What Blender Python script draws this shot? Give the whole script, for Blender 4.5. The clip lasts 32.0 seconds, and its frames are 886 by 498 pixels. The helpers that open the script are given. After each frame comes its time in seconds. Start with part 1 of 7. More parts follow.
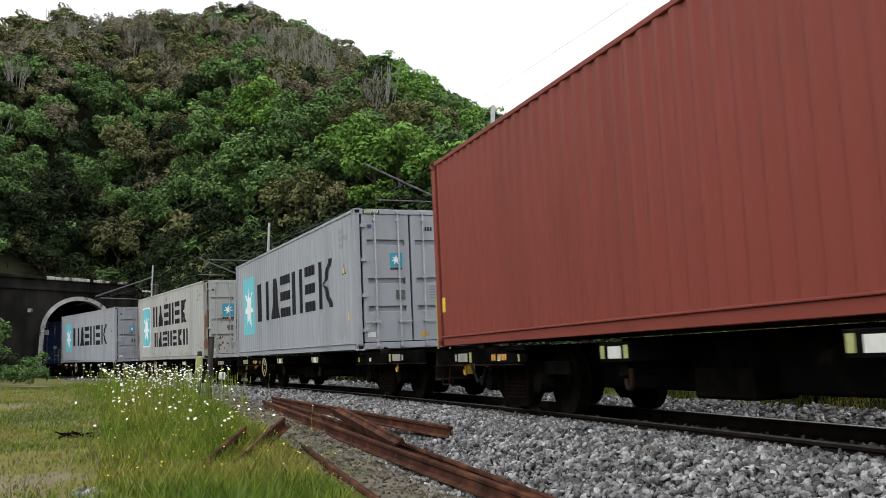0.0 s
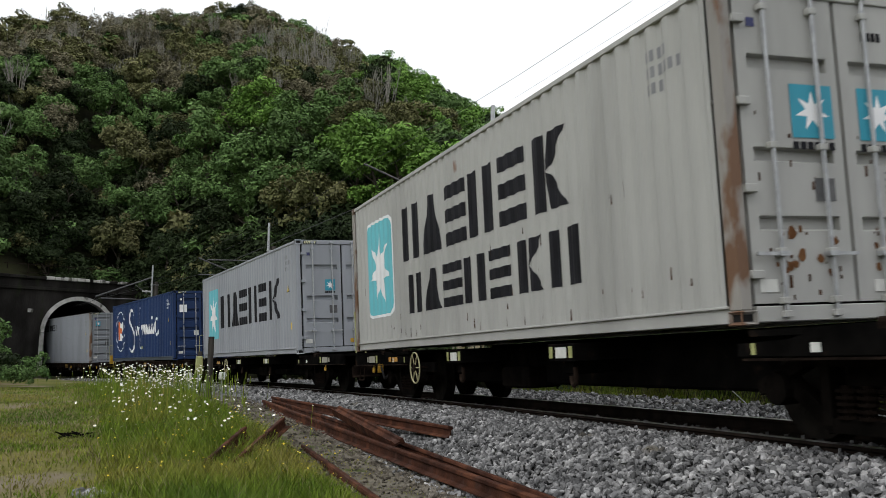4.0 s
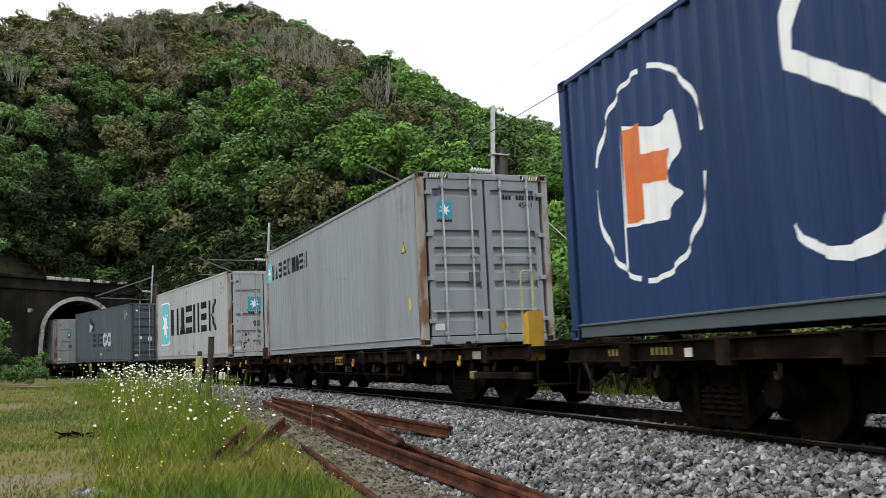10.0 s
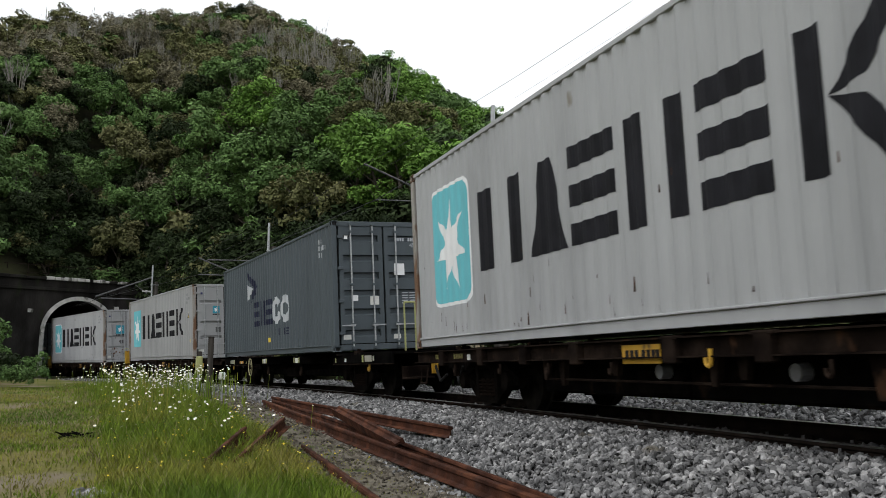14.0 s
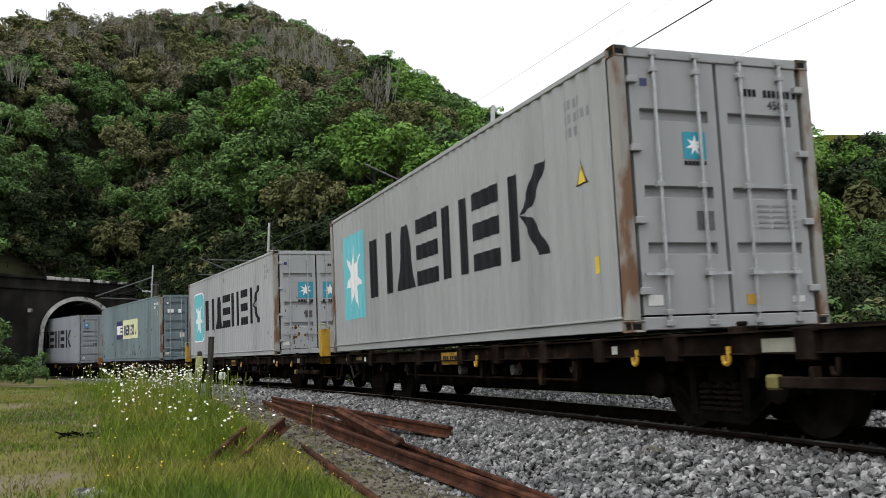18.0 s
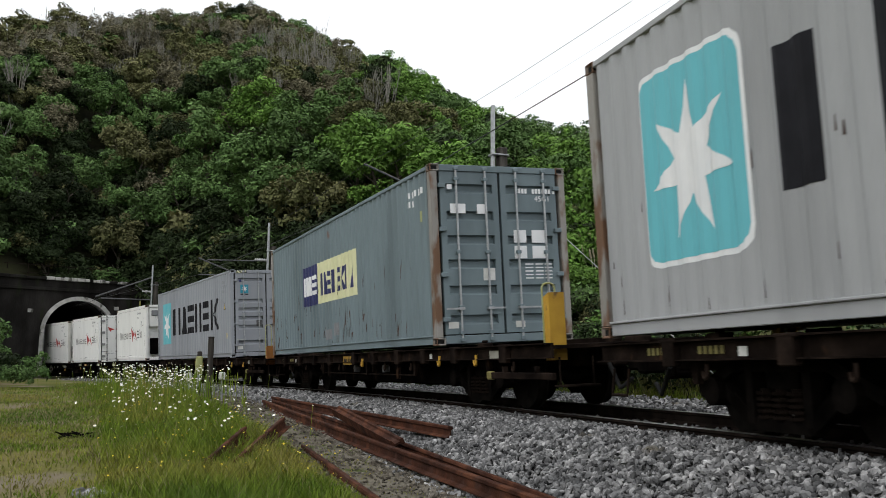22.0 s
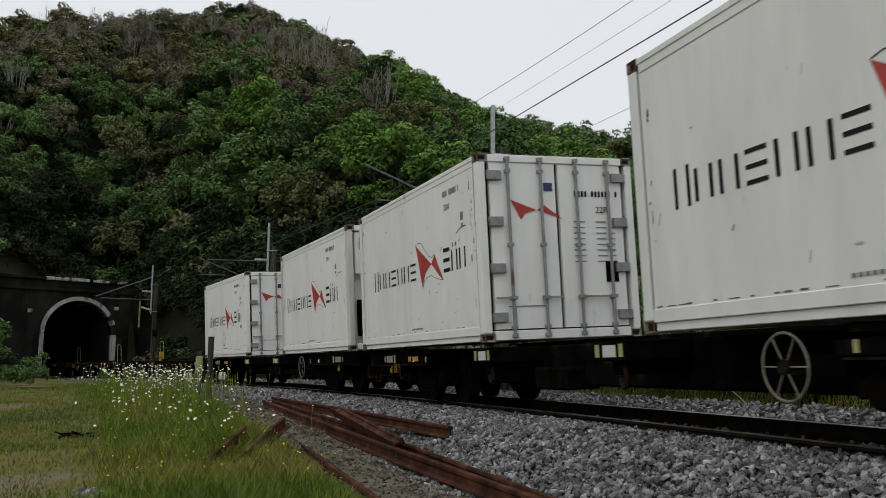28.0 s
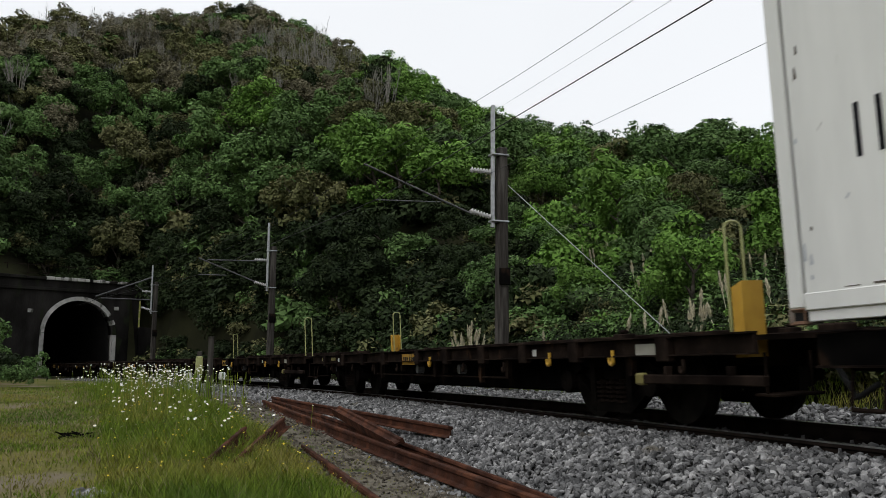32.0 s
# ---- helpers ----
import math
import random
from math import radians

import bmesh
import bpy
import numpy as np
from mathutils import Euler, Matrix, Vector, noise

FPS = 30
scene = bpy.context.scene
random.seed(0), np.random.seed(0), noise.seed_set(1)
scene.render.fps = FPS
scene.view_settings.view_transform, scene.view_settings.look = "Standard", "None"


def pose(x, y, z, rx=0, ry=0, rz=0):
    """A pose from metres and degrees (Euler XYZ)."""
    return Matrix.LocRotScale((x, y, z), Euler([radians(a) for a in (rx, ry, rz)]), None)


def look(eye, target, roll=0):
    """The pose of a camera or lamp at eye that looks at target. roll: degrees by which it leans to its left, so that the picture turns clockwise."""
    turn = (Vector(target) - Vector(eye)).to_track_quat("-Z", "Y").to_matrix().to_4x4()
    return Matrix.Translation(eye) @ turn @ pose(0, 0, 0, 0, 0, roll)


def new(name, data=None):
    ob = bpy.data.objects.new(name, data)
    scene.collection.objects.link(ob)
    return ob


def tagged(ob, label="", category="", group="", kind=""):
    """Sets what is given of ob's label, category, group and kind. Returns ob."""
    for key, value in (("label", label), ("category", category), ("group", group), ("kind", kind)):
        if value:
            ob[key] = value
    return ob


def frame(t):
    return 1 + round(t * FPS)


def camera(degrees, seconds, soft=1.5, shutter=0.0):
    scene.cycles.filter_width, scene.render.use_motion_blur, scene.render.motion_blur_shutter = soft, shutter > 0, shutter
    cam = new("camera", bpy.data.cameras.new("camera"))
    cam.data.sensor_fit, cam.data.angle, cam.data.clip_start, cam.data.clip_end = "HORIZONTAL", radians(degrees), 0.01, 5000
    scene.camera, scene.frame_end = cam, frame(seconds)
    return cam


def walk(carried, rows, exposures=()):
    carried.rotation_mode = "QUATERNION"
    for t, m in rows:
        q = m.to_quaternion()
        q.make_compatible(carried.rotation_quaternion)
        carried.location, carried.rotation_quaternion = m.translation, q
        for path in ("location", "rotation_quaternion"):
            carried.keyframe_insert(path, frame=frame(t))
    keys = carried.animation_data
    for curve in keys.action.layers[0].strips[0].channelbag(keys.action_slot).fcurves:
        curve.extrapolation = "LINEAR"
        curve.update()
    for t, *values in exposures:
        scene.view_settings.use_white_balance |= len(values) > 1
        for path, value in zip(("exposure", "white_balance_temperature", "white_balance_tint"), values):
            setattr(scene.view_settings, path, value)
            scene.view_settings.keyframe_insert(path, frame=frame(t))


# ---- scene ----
# The camera stands still beside the line, at about chest height, looking a little upwards.
EYE = (0.0, 0.0, 1.5)
PITCH, LEAN, VIEW = 7.613, 0.754, 51.04
cam = camera(VIEW, 32.0, soft=0.5, shutter=0.15)
STAND = Matrix.Translation(EYE) @ pose(0, 0, 0, 90 + PITCH, 0, 0) @ pose(0, 0, 0, 0, 0, LEAN)
walk(cam, [(0.0, STAND), (32.0, STAND)],
     exposures=[(0.0, 0.25), (3.0, -0.22), (4.0, -0.2), (7.0, -0.1), (8.6, 0.2), (10.0, 0.25), (12.0, 0.0), (13.5, -0.2), (16.4, 0.2), (17.3, 0.22), (19.0, -0.2), (22.0, -0.22), (25.0, -0.25), (27.0, -0.8), (30.0, -0.85), (32.0, -0.6)])

# A bright overcast sky with a broad, weak sun behind the cloud.
world = bpy.data.worlds.new("sky")
scene.world = world
world.use_nodes = True
wn = world.node_tree.nodes
wl = world.node_tree.links
sky = wn.new("ShaderNodeTexSky")
sky.sky_type = "NISHITA"
sky.sun_disc = False
sky.sun_elevation, sky.sun_rotation = radians(50), radians(222)
sky.air_density, sky.dust_density = 1.0, 4.0
grey = wn.new("ShaderNodeHueSaturation")
grey.inputs["Saturation"].default_value = 0.12
wl.new(sky.outputs[0], grey.inputs["Color"])
cloud_at = wn.new("ShaderNodeTexCoord")
cloud = wn.new("ShaderNodeTexNoise")
cloud.inputs["Scale"].default_value = 2.2
cloud.inputs["Detail"].default_value = 5.0
wl.new(cloud_at.outputs["Generated"], cloud.inputs["Vector"])
cloud_map = wn.new("ShaderNodeMapRange")
cloud_map.inputs[3].default_value = 0.95
cloud_map.inputs[4].default_value = 1.08
wl.new(cloud.outputs[0], cloud_map.inputs[0])
cloud_mix = wn.new("ShaderNodeVectorMath")
cloud_mix.operation = "SCALE"
wl.new(grey.outputs[0], cloud_mix.inputs[0])
wl.new(cloud_map.outputs[0], cloud_mix.inputs["Scale"])
layer = wn.new("ShaderNodeMix")
layer.data_type = "RGBA"
layer.inputs[0].default_value = 0.85
veil = wn.new("ShaderNodeVectorMath")
veil.operation = "SCALE"
veil.inputs[0].default_value = (8.7, 8.95, 9.3)
wl.new(cloud_map.outputs[0], veil.inputs["Scale"])
wl.new(cloud_mix.outputs[0], layer.inputs[6])
wl.new(veil.outputs[0], layer.inputs[7])
wl.new(layer.outputs[2], wn["Background"].inputs["Color"])
wn["Background"].inputs["Strength"].default_value = 0.172
sun = new("sun", bpy.data.lights.new("sun", "SUN"))
sun.data.energy, sun.data.angle, sun.data.color = 0.7, radians(30), (1.0, 0.97, 0.92)
SUN_FROM = Vector((math.sin(radians(222)) * math.cos(radians(50)), math.cos(radians(222)) * math.cos(radians(50)), math.sin(radians(50))))
sun.matrix_world = look(SUN_FROM * 60, (0, 0, 0))

# ---------------------------------------------------------------- materials
def material(name, colours, scale=4.0, rough=0.7, metal=0.0, bump=0.0, bump_scale=30.0, fine=0.0, stretch=(1, 1, 1), spots=None, by_object=0.0, by_island=0.0, gloss=0.4, spread=(0.35, 0.65)):
    """A surface of two or three colours mixed by noise at a large scale, with fine grain, spots of dirt or rust, and relief."""
    m = bpy.data.materials.new(name)
    m.use_nodes = True
    n, l = m.node_tree.nodes, m.node_tree.links
    b = n["Principled BSDF"]
    b.inputs["Roughness"].default_value, b.inputs["Metallic"].default_value = rough, metal
    b.inputs["Specular IOR Level"].default_value = gloss
    at = n.new("ShaderNodeTexCoord")
    stretch_node = n.new("ShaderNodeMapping")
    stretch_node.inputs["Scale"].default_value = stretch
    l.new(at.outputs["Object"], stretch_node.inputs[0])
    where = stretch_node.outputs[0]
    big = n.new("ShaderNodeTexNoise")
    big.inputs["Scale"].default_value, big.inputs["Detail"].default_value = scale, 6.0
    l.new(where, big.inputs["Vector"])
    ramp = n.new("ShaderNodeValToRGB")
    l.new(big.outputs[0], ramp.inputs[0])
    while len(ramp.color_ramp.elements) < len(colours):
        ramp.color_ramp.elements.new(0.5)
    for i, (e, c) in enumerate(zip(ramp.color_ramp.elements, colours)):
        e.position, e.color = spread[0] + (spread[1] - spread[0]) * i / max(1, len(colours) - 1), (*c, 1)
    out = ramp.outputs[0]

    def scaled(value, low, high):
        nonlocal out
        r = n.new("ShaderNodeMapRange")
        r.inputs[3].default_value, r.inputs[4].default_value = low, high
        l.new(value, r.inputs[0])
        v = n.new("ShaderNodeVectorMath")
        v.operation = "SCALE"
        l.new(out, v.inputs[0])
        l.new(r.outputs[0], v.inputs["Scale"])
        out = v.outputs[0]

    if fine:
        grain = n.new("ShaderNodeTexNoise")
        grain.inputs["Scale"].default_value, grain.inputs["Detail"].default_value = bump_scale, 4.0
        l.new(where, grain.inputs["Vector"])
        scaled(grain.outputs[0], 1 - fine, 1 + fine)
    if spots:
        colour, spot_scale, edge, spot_stretch = spots
        sm = n.new("ShaderNodeMapping")
        sm.inputs["Scale"].default_value = spot_stretch
        l.new(at.outputs["Object"], sm.inputs[0])
        st = n.new("ShaderNodeTexNoise")
        st.inputs["Scale"].default_value, st.inputs["Detail"].default_value = spot_scale, 7.0
        l.new(sm.outputs[0], st.inputs["Vector"])
        sr = n.new("ShaderNodeMapRange")
        sr.inputs[1].default_value, sr.inputs[2].default_value = edge, edge + 0.08
        l.new(st.outputs[0], sr.inputs[0])
        mix = n.new("ShaderNodeMix")
        mix.data_type = "RGBA"
        l.new(sr.outputs[0], mix.inputs[0])
        l.new(out, mix.inputs[6])
        mix.inputs[7].default_value = (*colour, 1)
        out = mix.outputs[2]
    if by_object:
        info = n.new("ShaderNodeObjectInfo")
        scaled(info.outputs["Random"], 1 - by_object, 1 + by_object)
    if by_island:
        geo = n.new("ShaderNodeNewGeometry")
        scaled(geo.outputs["Random Per Island"], 1 - by_island, 1 + by_island)
    l.new(out, b.inputs["Base Color"])
    if bump:
        bt = n.new("ShaderNodeTexNoise")
        bt.inputs["Scale"].default_value, bt.inputs["Detail"].default_value = bump_scale, 5.0
        l.new(where, bt.inputs["Vector"])
        bn = n.new("ShaderNodeBump")
        bn.inputs["Strength"].default_value, bn.inputs["Distance"].default_value = bump, 0.02
        l.new(bt.outputs[0], bn.inputs["Height"])
        l.new(bn.outputs[0], b.inputs["Normal"])
    return m


def paint(name, c, dirt=0.1, rust=0.68, rough=0.5, rust_colour=(0.16, 0.07, 0.035)):
    """Weathered container paint: streaks that run down, faint fading, rust where it has chipped."""
    dark = tuple(v * (1 - dirt) for v in c)
    lite = tuple(min(0.9, v * (1 + 0.4 * dirt)) for v in c)
    return material(name, (dark, c, lite), scale=0.9, rough=rough, bump=0.05, bump_scale=5.0, fine=0.09,
                    stretch=(1, 1, 0.25), spots=(rust_colour, 2.6, rust, (1.3, 1.3, 0.55)), spread=(0.3, 0.7), gloss=0.18)


STEELGREY = paint("steel_grey_paint", (0.235, 0.250, 0.270), 0.2, rust=0.80)
GREY = paint("grey_paint", (0.285, 0.30, 0.325), 0.17, rust=0.80)
PALE = paint("pale_grey_paint", (0.345, 0.352, 0.360), 0.2, rust=0.70, rust_colour=(0.17, 0.15, 0.11))
MIDGREY = paint("dull_mid_grey_paint", (0.305, 0.31, 0.312), 0.16, rust=0.74)
BUFF = paint("weathered_buff_grey_paint", (0.365, 0.365, 0.348), 0.2, rust=0.70)
SILVER = paint("silver_grey_paint", (0.34, 0.36, 0.385), rust=0.82)
NAVY = paint("navy_paint", (0.016, 0.036, 0.103), 0.25, rust=0.85)
SLATE = paint("slate_paint", (0.072, 0.087, 0.097), 0.15, rust=0.85)
BLUEGREY = paint("blue_grey_paint", (0.160, 0.205, 0.222), 0.3, rust=0.70)
OXIDE = paint("red_oxide_paint", (0.19, 0.042, 0.030), 0.12, rust=0.9, rough=0.55)
WHITE = paint("white_paint", (0.78, 0.78, 0.755), 0.10, rust=0.66, rust_colour=(0.48, 0.46, 0.42))
LOCK_GREY = material("dull_grey_zinc", ((0.20, 0.20, 0.20), (0.28, 0.28, 0.275)), scale=9, rough=0.5, metal=0.2, spots=((0.12, 0.08, 0.06), 6.0, 0.62, (1, 1, 0.5)))
GRIME = material("dark_grime", ((0.10, 0.085, 0.07), (0.20, 0.18, 0.15)), scale=6, rough=0.8, gloss=0.07)
CHIP = material("dark_rust_chip", ((0.035, 0.022, 0.016), (0.085, 0.045, 0.028)), scale=6, rough=0.85, gloss=0.07)
STAIN = material("orange_rust_stain", ((0.10, 0.045, 0.02), (0.17, 0.085, 0.04)), scale=9, rough=0.9, gloss=0.05)
DARK_RUST = material("dark_rusted_steel", ((0.035, 0.018, 0.012), (0.075, 0.036, 0.022)), scale=5, rough=0.85, gloss=0.05)
ORANGE_RUST = material("rusted_orange_paint", ((0.20, 0.075, 0.018), (0.29, 0.115, 0.022)), scale=4, rough=0.7, spots=((0.09, 0.04, 0.02), 4.0, 0.58, (1, 1, 0.5)))
CYAN = paint("sky_blue_paint", (0.14, 0.46, 0.52), 0.12, rust=0.9)
TEAL = paint("deep_sky_blue_paint", (0.04, 0.28, 0.38), 0.12, rust=0.9)
MARK_BLACK = material("black_marking_paint", ((0.007, 0.007, 0.009), (0.014, 0.014, 0.018)), scale=3, rough=0.6, gloss=0.12, spots=((0.12, 0.12, 0.12), 6.0, 0.74, (1, 1, 1)))
MARK_WHITE = material("white_marking_paint", ((0.72, 0.73, 0.74), (0.80, 0.80, 0.80)), scale=3, rough=0.5, spots=((0.3, 0.32, 0.36), 5.0, 0.72, (1, 1, 1)))
MARK_RED = material("red_marking_paint", ((0.36, 0.035, 0.03), (0.46, 0.05, 0.04)), scale=4, rough=0.5)
MARK_ORANGE = material("orange_marking_paint", ((0.55, 0.12, 0.03), (0.62, 0.16, 0.04)), scale=4, rough=0.5)
MARK_NAVY = material("navy_marking_paint", ((0.015, 0.02, 0.09), (0.03, 0.035, 0.12)), scale=4, rough=0.5)
MARK_INDIGO = material("dull_indigo_marking_paint", ((0.010, 0.012, 0.030), (0.018, 0.021, 0.045)), scale=4, rough=0.6, gloss=0.15)
MARK_SILVER = material("silver_marking_paint", ((0.40, 0.42, 0.45), (0.48, 0.50, 0.52)), scale=4, rough=0.5)
MARK_CREAM = material("cream_marking_paint", ((0.62, 0.62, 0.36), (0.72, 0.71, 0.44)), scale=3, rough=0.5, spots=((0.25, 0.26, 0.22), 4.0, 0.70, (1, 1, 0.5)))
MARK_GREY = material("faded_grey_marking_paint", ((0.17, 0.175, 0.185), (0.21, 0.215, 0.225)), scale=4, rough=0.55)
FADED_YELLOW = material("faded_yellow_lettering", ((0.13, 0.11, 0.03), (0.19, 0.165, 0.05)), scale=8, rough=0.7)
NUMBER_ORANGE = material("faded_orange_number_paint", ((0.42, 0.20, 0.04), (0.52, 0.27, 0.06)), scale=8, rough=0.6)
YELLOW = material("yellow_enamel", ((0.40, 0.22, 0.02), (0.50, 0.29, 0.03)), scale=5, rough=0.5, spots=((0.14, 0.08, 0.03), 5.0, 0.62, (1, 1, 0.6)))
SIGN_YELLOW = material("bright_sign_yellow", ((0.60, 0.42, 0.03), (0.68, 0.50, 0.05)), scale=8, rough=0.5)
DARK_PLATE = material("dull_dark_plate", ((0.06, 0.06, 0.062), (0.09, 0.09, 0.092)), scale=9, rough=0.5)
LIME = material("yellow_green_reflector", ((0.30, 0.31, 0.12), (0.38, 0.39, 0.17)), scale=9, rough=0.35)
PLATE = material("white_reflector_plate", ((0.55, 0.55, 0.52), (0.66, 0.66, 0.63)), scale=9, rough=0.4)
material_dull = material("dull_reflector_plate", ((0.24, 0.23, 0.19), (0.33, 0.32, 0.27)), scale=6, rough=0.5)
# Rubber black, also painted where door gaps and casting holes lie in shade.
RUBBER_SHADE = material("black_rubber_and_shade", ((0.012, 0.012, 0.012), (0.02, 0.02, 0.02)), rough=0.7, gloss=0.07)
ZINC = material("galvanised_steel", ((0.30, 0.31, 0.32), (0.40, 0.41, 0.42)), scale=12, rough=0.45, metal=0.4, spots=((0.16, 0.08, 0.05), 7.0, 0.64, (1, 1, 0.5)))
# Wagon steels: the deep shade under the train is put into these colours.
UNDERFRAME = material("shaded_black_steel", ((0.0025, 0.0025, 0.0025), (0.007, 0.0065, 0.006)), scale=3, rough=1.0, gloss=0.0, bump=0.15, bump_scale=18, fine=0.2, spots=((0.022, 0.014, 0.010), 3.0, 0.62, (1, 1, 1)))
BROWNFRAME = material("grimy_shaded_brown_steel", ((0.005, 0.0035, 0.003), (0.012, 0.0085, 0.0068), (0.025, 0.017, 0.013)), scale=2.5, rough=0.95, gloss=0.02, bump=0.2, bump_scale=20, fine=0.25, spots=((0.045, 0.024, 0.014), 4.0, 0.64, (1, 1, 0.7)))
BOGIE = material("shaded_bogie_steel", ((0.003, 0.0028, 0.0025), (0.009, 0.0075, 0.0065)), scale=5, rough=1.0, gloss=0.0, bump=0.2, bump_scale=25, fine=0.25)
TREAD = material("grimy_shaded_wheel_steel", ((0.005, 0.0045, 0.004), (0.014, 0.012, 0.010)), scale=6, rough=0.9, gloss=0.03)
RAILHEAD = material("bright_rail_head", ((0.30, 0.29, 0.28), (0.40, 0.39, 0.38)), scale=3, rough=0.3, metal=0.8)
RAILWEB = material("brown_rail_web", ((0.010, 0.008, 0.007), (0.024, 0.018, 0.015)), scale=4, rough=1.0, gloss=0.0, bump=0.2, bump_scale=40)
RUST = material("flaky_rust", ((0.028, 0.012, 0.008), (0.056, 0.022, 0.013), (0.105, 0.042, 0.023)), scale=3.5, rough=0.85, gloss=0.07, bump=0.35, bump_scale=45, fine=0.25, spots=((0.06, 0.03, 0.022), 5.0, 0.58, (1, 1, 1)))
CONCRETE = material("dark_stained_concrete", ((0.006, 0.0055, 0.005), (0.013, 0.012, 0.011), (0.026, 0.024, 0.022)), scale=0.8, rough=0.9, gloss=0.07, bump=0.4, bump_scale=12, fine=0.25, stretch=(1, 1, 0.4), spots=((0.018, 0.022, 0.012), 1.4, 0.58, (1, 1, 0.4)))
PALECONC = material("pale_limewashed_stone", ((0.26, 0.255, 0.24), (0.42, 0.41, 0.39)), scale=2.0, rough=0.9, gloss=0.07, bump=0.3, bump_scale=20, fine=0.2, spots=((0.08, 0.08, 0.07), 2.2, 0.56, (1, 1, 0.5)), by_object=0.12)
LINING = material("near_black_lining", ((0.010, 0.010, 0.010), (0.02, 0.019, 0.018)), scale=0.7, rough=0.95, gloss=0.07, bump=0.2, bump_scale=8)
TIMBER = material("weathered_grey_timber", ((0.026, 0.023, 0.020), (0.05, 0.045, 0.04), (0.09, 0.083, 0.074)), scale=3.0, rough=0.9, gloss=0.07, bump=0.4, bump_scale=20, fine=0.25, stretch=(4, 4, 0.35))
SLEEPER = material("grey_sleeper", ((0.07, 0.06, 0.052), (0.13, 0.115, 0.10)), scale=4, rough=0.9, gloss=0.07, bump=0.3, bump_scale=25, fine=0.2, by_object=0.15)
WIRE = material("overhead_wire", ((0.03, 0.03, 0.03), (0.05, 0.05, 0.05)), rough=0.5, gloss=0.07, metal=0.3)
PORCELAIN = material("grey_porcelain_insulator", ((0.38, 0.37, 0.36), (0.48, 0.47, 0.46)), scale=9, rough=0.25)
STONE = material("crushed_greywacke", ((0.068, 0.068, 0.069), (0.165, 0.164, 0.164), (0.320, 0.316, 0.312)), scale=7, rough=0.9, gloss=0.25, bump=0.3, bump_scale=45, fine=0.2, by_island=0.6, spots=((0.105, 0.090, 0.065), 0.9, 0.66, (1, 1, 1)))
GRIT = material("brown_grey_grit", ((0.055, 0.047, 0.036), (0.105, 0.092, 0.072), (0.17, 0.155, 0.13)), scale=5, rough=0.95, gloss=0.1, bump=0.3, bump_scale=45, by_island=0.5)
# Bed under the loose stones, coloured as the shade in their gaps.
BED = material("shaded_ballast_fines", ((0.008, 0.0075, 0.007), (0.022, 0.020, 0.019)), scale=14, rough=0.95, gloss=0.07, bump=0.9, bump_scale=30, fine=0.4)
FINES = material("trampled_gravelly_soil", ((0.060, 0.052, 0.040), (0.110, 0.096, 0.074), (0.150, 0.135, 0.105)), scale=3.0, rough=0.95, gloss=0.08, bump=0.8, bump_scale=40, fine=0.5, spots=((0.06, 0.075, 0.02), 1.6, 0.60, (1, 1, 1)))
SOIL = material("grassy_ground", ((0.062, 0.078, 0.012), (0.095, 0.100, 0.018), (0.125, 0.108, 0.035)), scale=0.35, rough=0.95, gloss=0.1, bump=0.6, bump_scale=16, fine=0.4, spots=((0.15, 0.125, 0.085), 0.42, 0.56, (1, 1, 1)))
# Leaf litter taken near black: the shade between the crowns is in its colour.
LITTER = material("shaded_leaf_litter", ((0.010, 0.010, 0.005), (0.02, 0.021, 0.009)), scale=0.6, rough=0.95, gloss=0.07, bump=0.5, bump_scale=9, fine=0.3)
BLADE = material("meadow_grass", ((0.068, 0.118, 0.010), (0.120, 0.170, 0.015), (0.200, 0.188, 0.038)), scale=0.7, rough=0.7, gloss=0.15, by_island=0.4)
STRAW = material("dry_seed_stalk", ((0.13, 0.12, 0.05), (0.22, 0.19, 0.09)), scale=1.5, rough=0.8, by_island=0.3)
PETAL = material("white_petal", ((0.72, 0.72, 0.70), (0.80, 0.80, 0.78)), scale=8, rough=0.7)
POLLEN = material("yellow_flower", ((0.65, 0.48, 0.03), (0.75, 0.58, 0.05)), scale=8, rough=0.7)
PLUME = material("cream_pampas_plume", ((0.52, 0.47, 0.34), (0.70, 0.64, 0.50)), scale=6, rough=0.95, bump=0.5, bump_scale=40, by_island=0.25)
BARK = material("grey_bark", ((0.06, 0.05, 0.04), (0.12, 0.105, 0.09)), scale=5, rough=0.95, gloss=0.07, bump=0.4, bump_scale=20)
PALEBARK = material("bleached_bark", ((0.15, 0.145, 0.12), (0.25, 0.24, 0.205)), scale=5, rough=0.95)
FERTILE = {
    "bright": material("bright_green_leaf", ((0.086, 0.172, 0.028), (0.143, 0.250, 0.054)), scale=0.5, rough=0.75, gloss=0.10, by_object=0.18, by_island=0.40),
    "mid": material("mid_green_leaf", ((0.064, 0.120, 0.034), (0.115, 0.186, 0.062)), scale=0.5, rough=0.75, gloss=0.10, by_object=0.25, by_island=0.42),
    # shade of the lower slope and between crowns is put into this leaf colour
    "dark": material("shaded_green_leaf", ((0.013, 0.022, 0.008), (0.030, 0.044, 0.017)), scale=0.5, rough=0.75, gloss=0.08, by_object=0.25, by_island=0.45),
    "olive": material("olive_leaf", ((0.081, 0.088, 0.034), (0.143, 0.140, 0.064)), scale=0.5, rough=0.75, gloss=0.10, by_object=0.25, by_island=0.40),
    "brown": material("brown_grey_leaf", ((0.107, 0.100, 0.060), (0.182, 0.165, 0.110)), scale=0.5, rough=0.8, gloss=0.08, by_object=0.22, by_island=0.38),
}
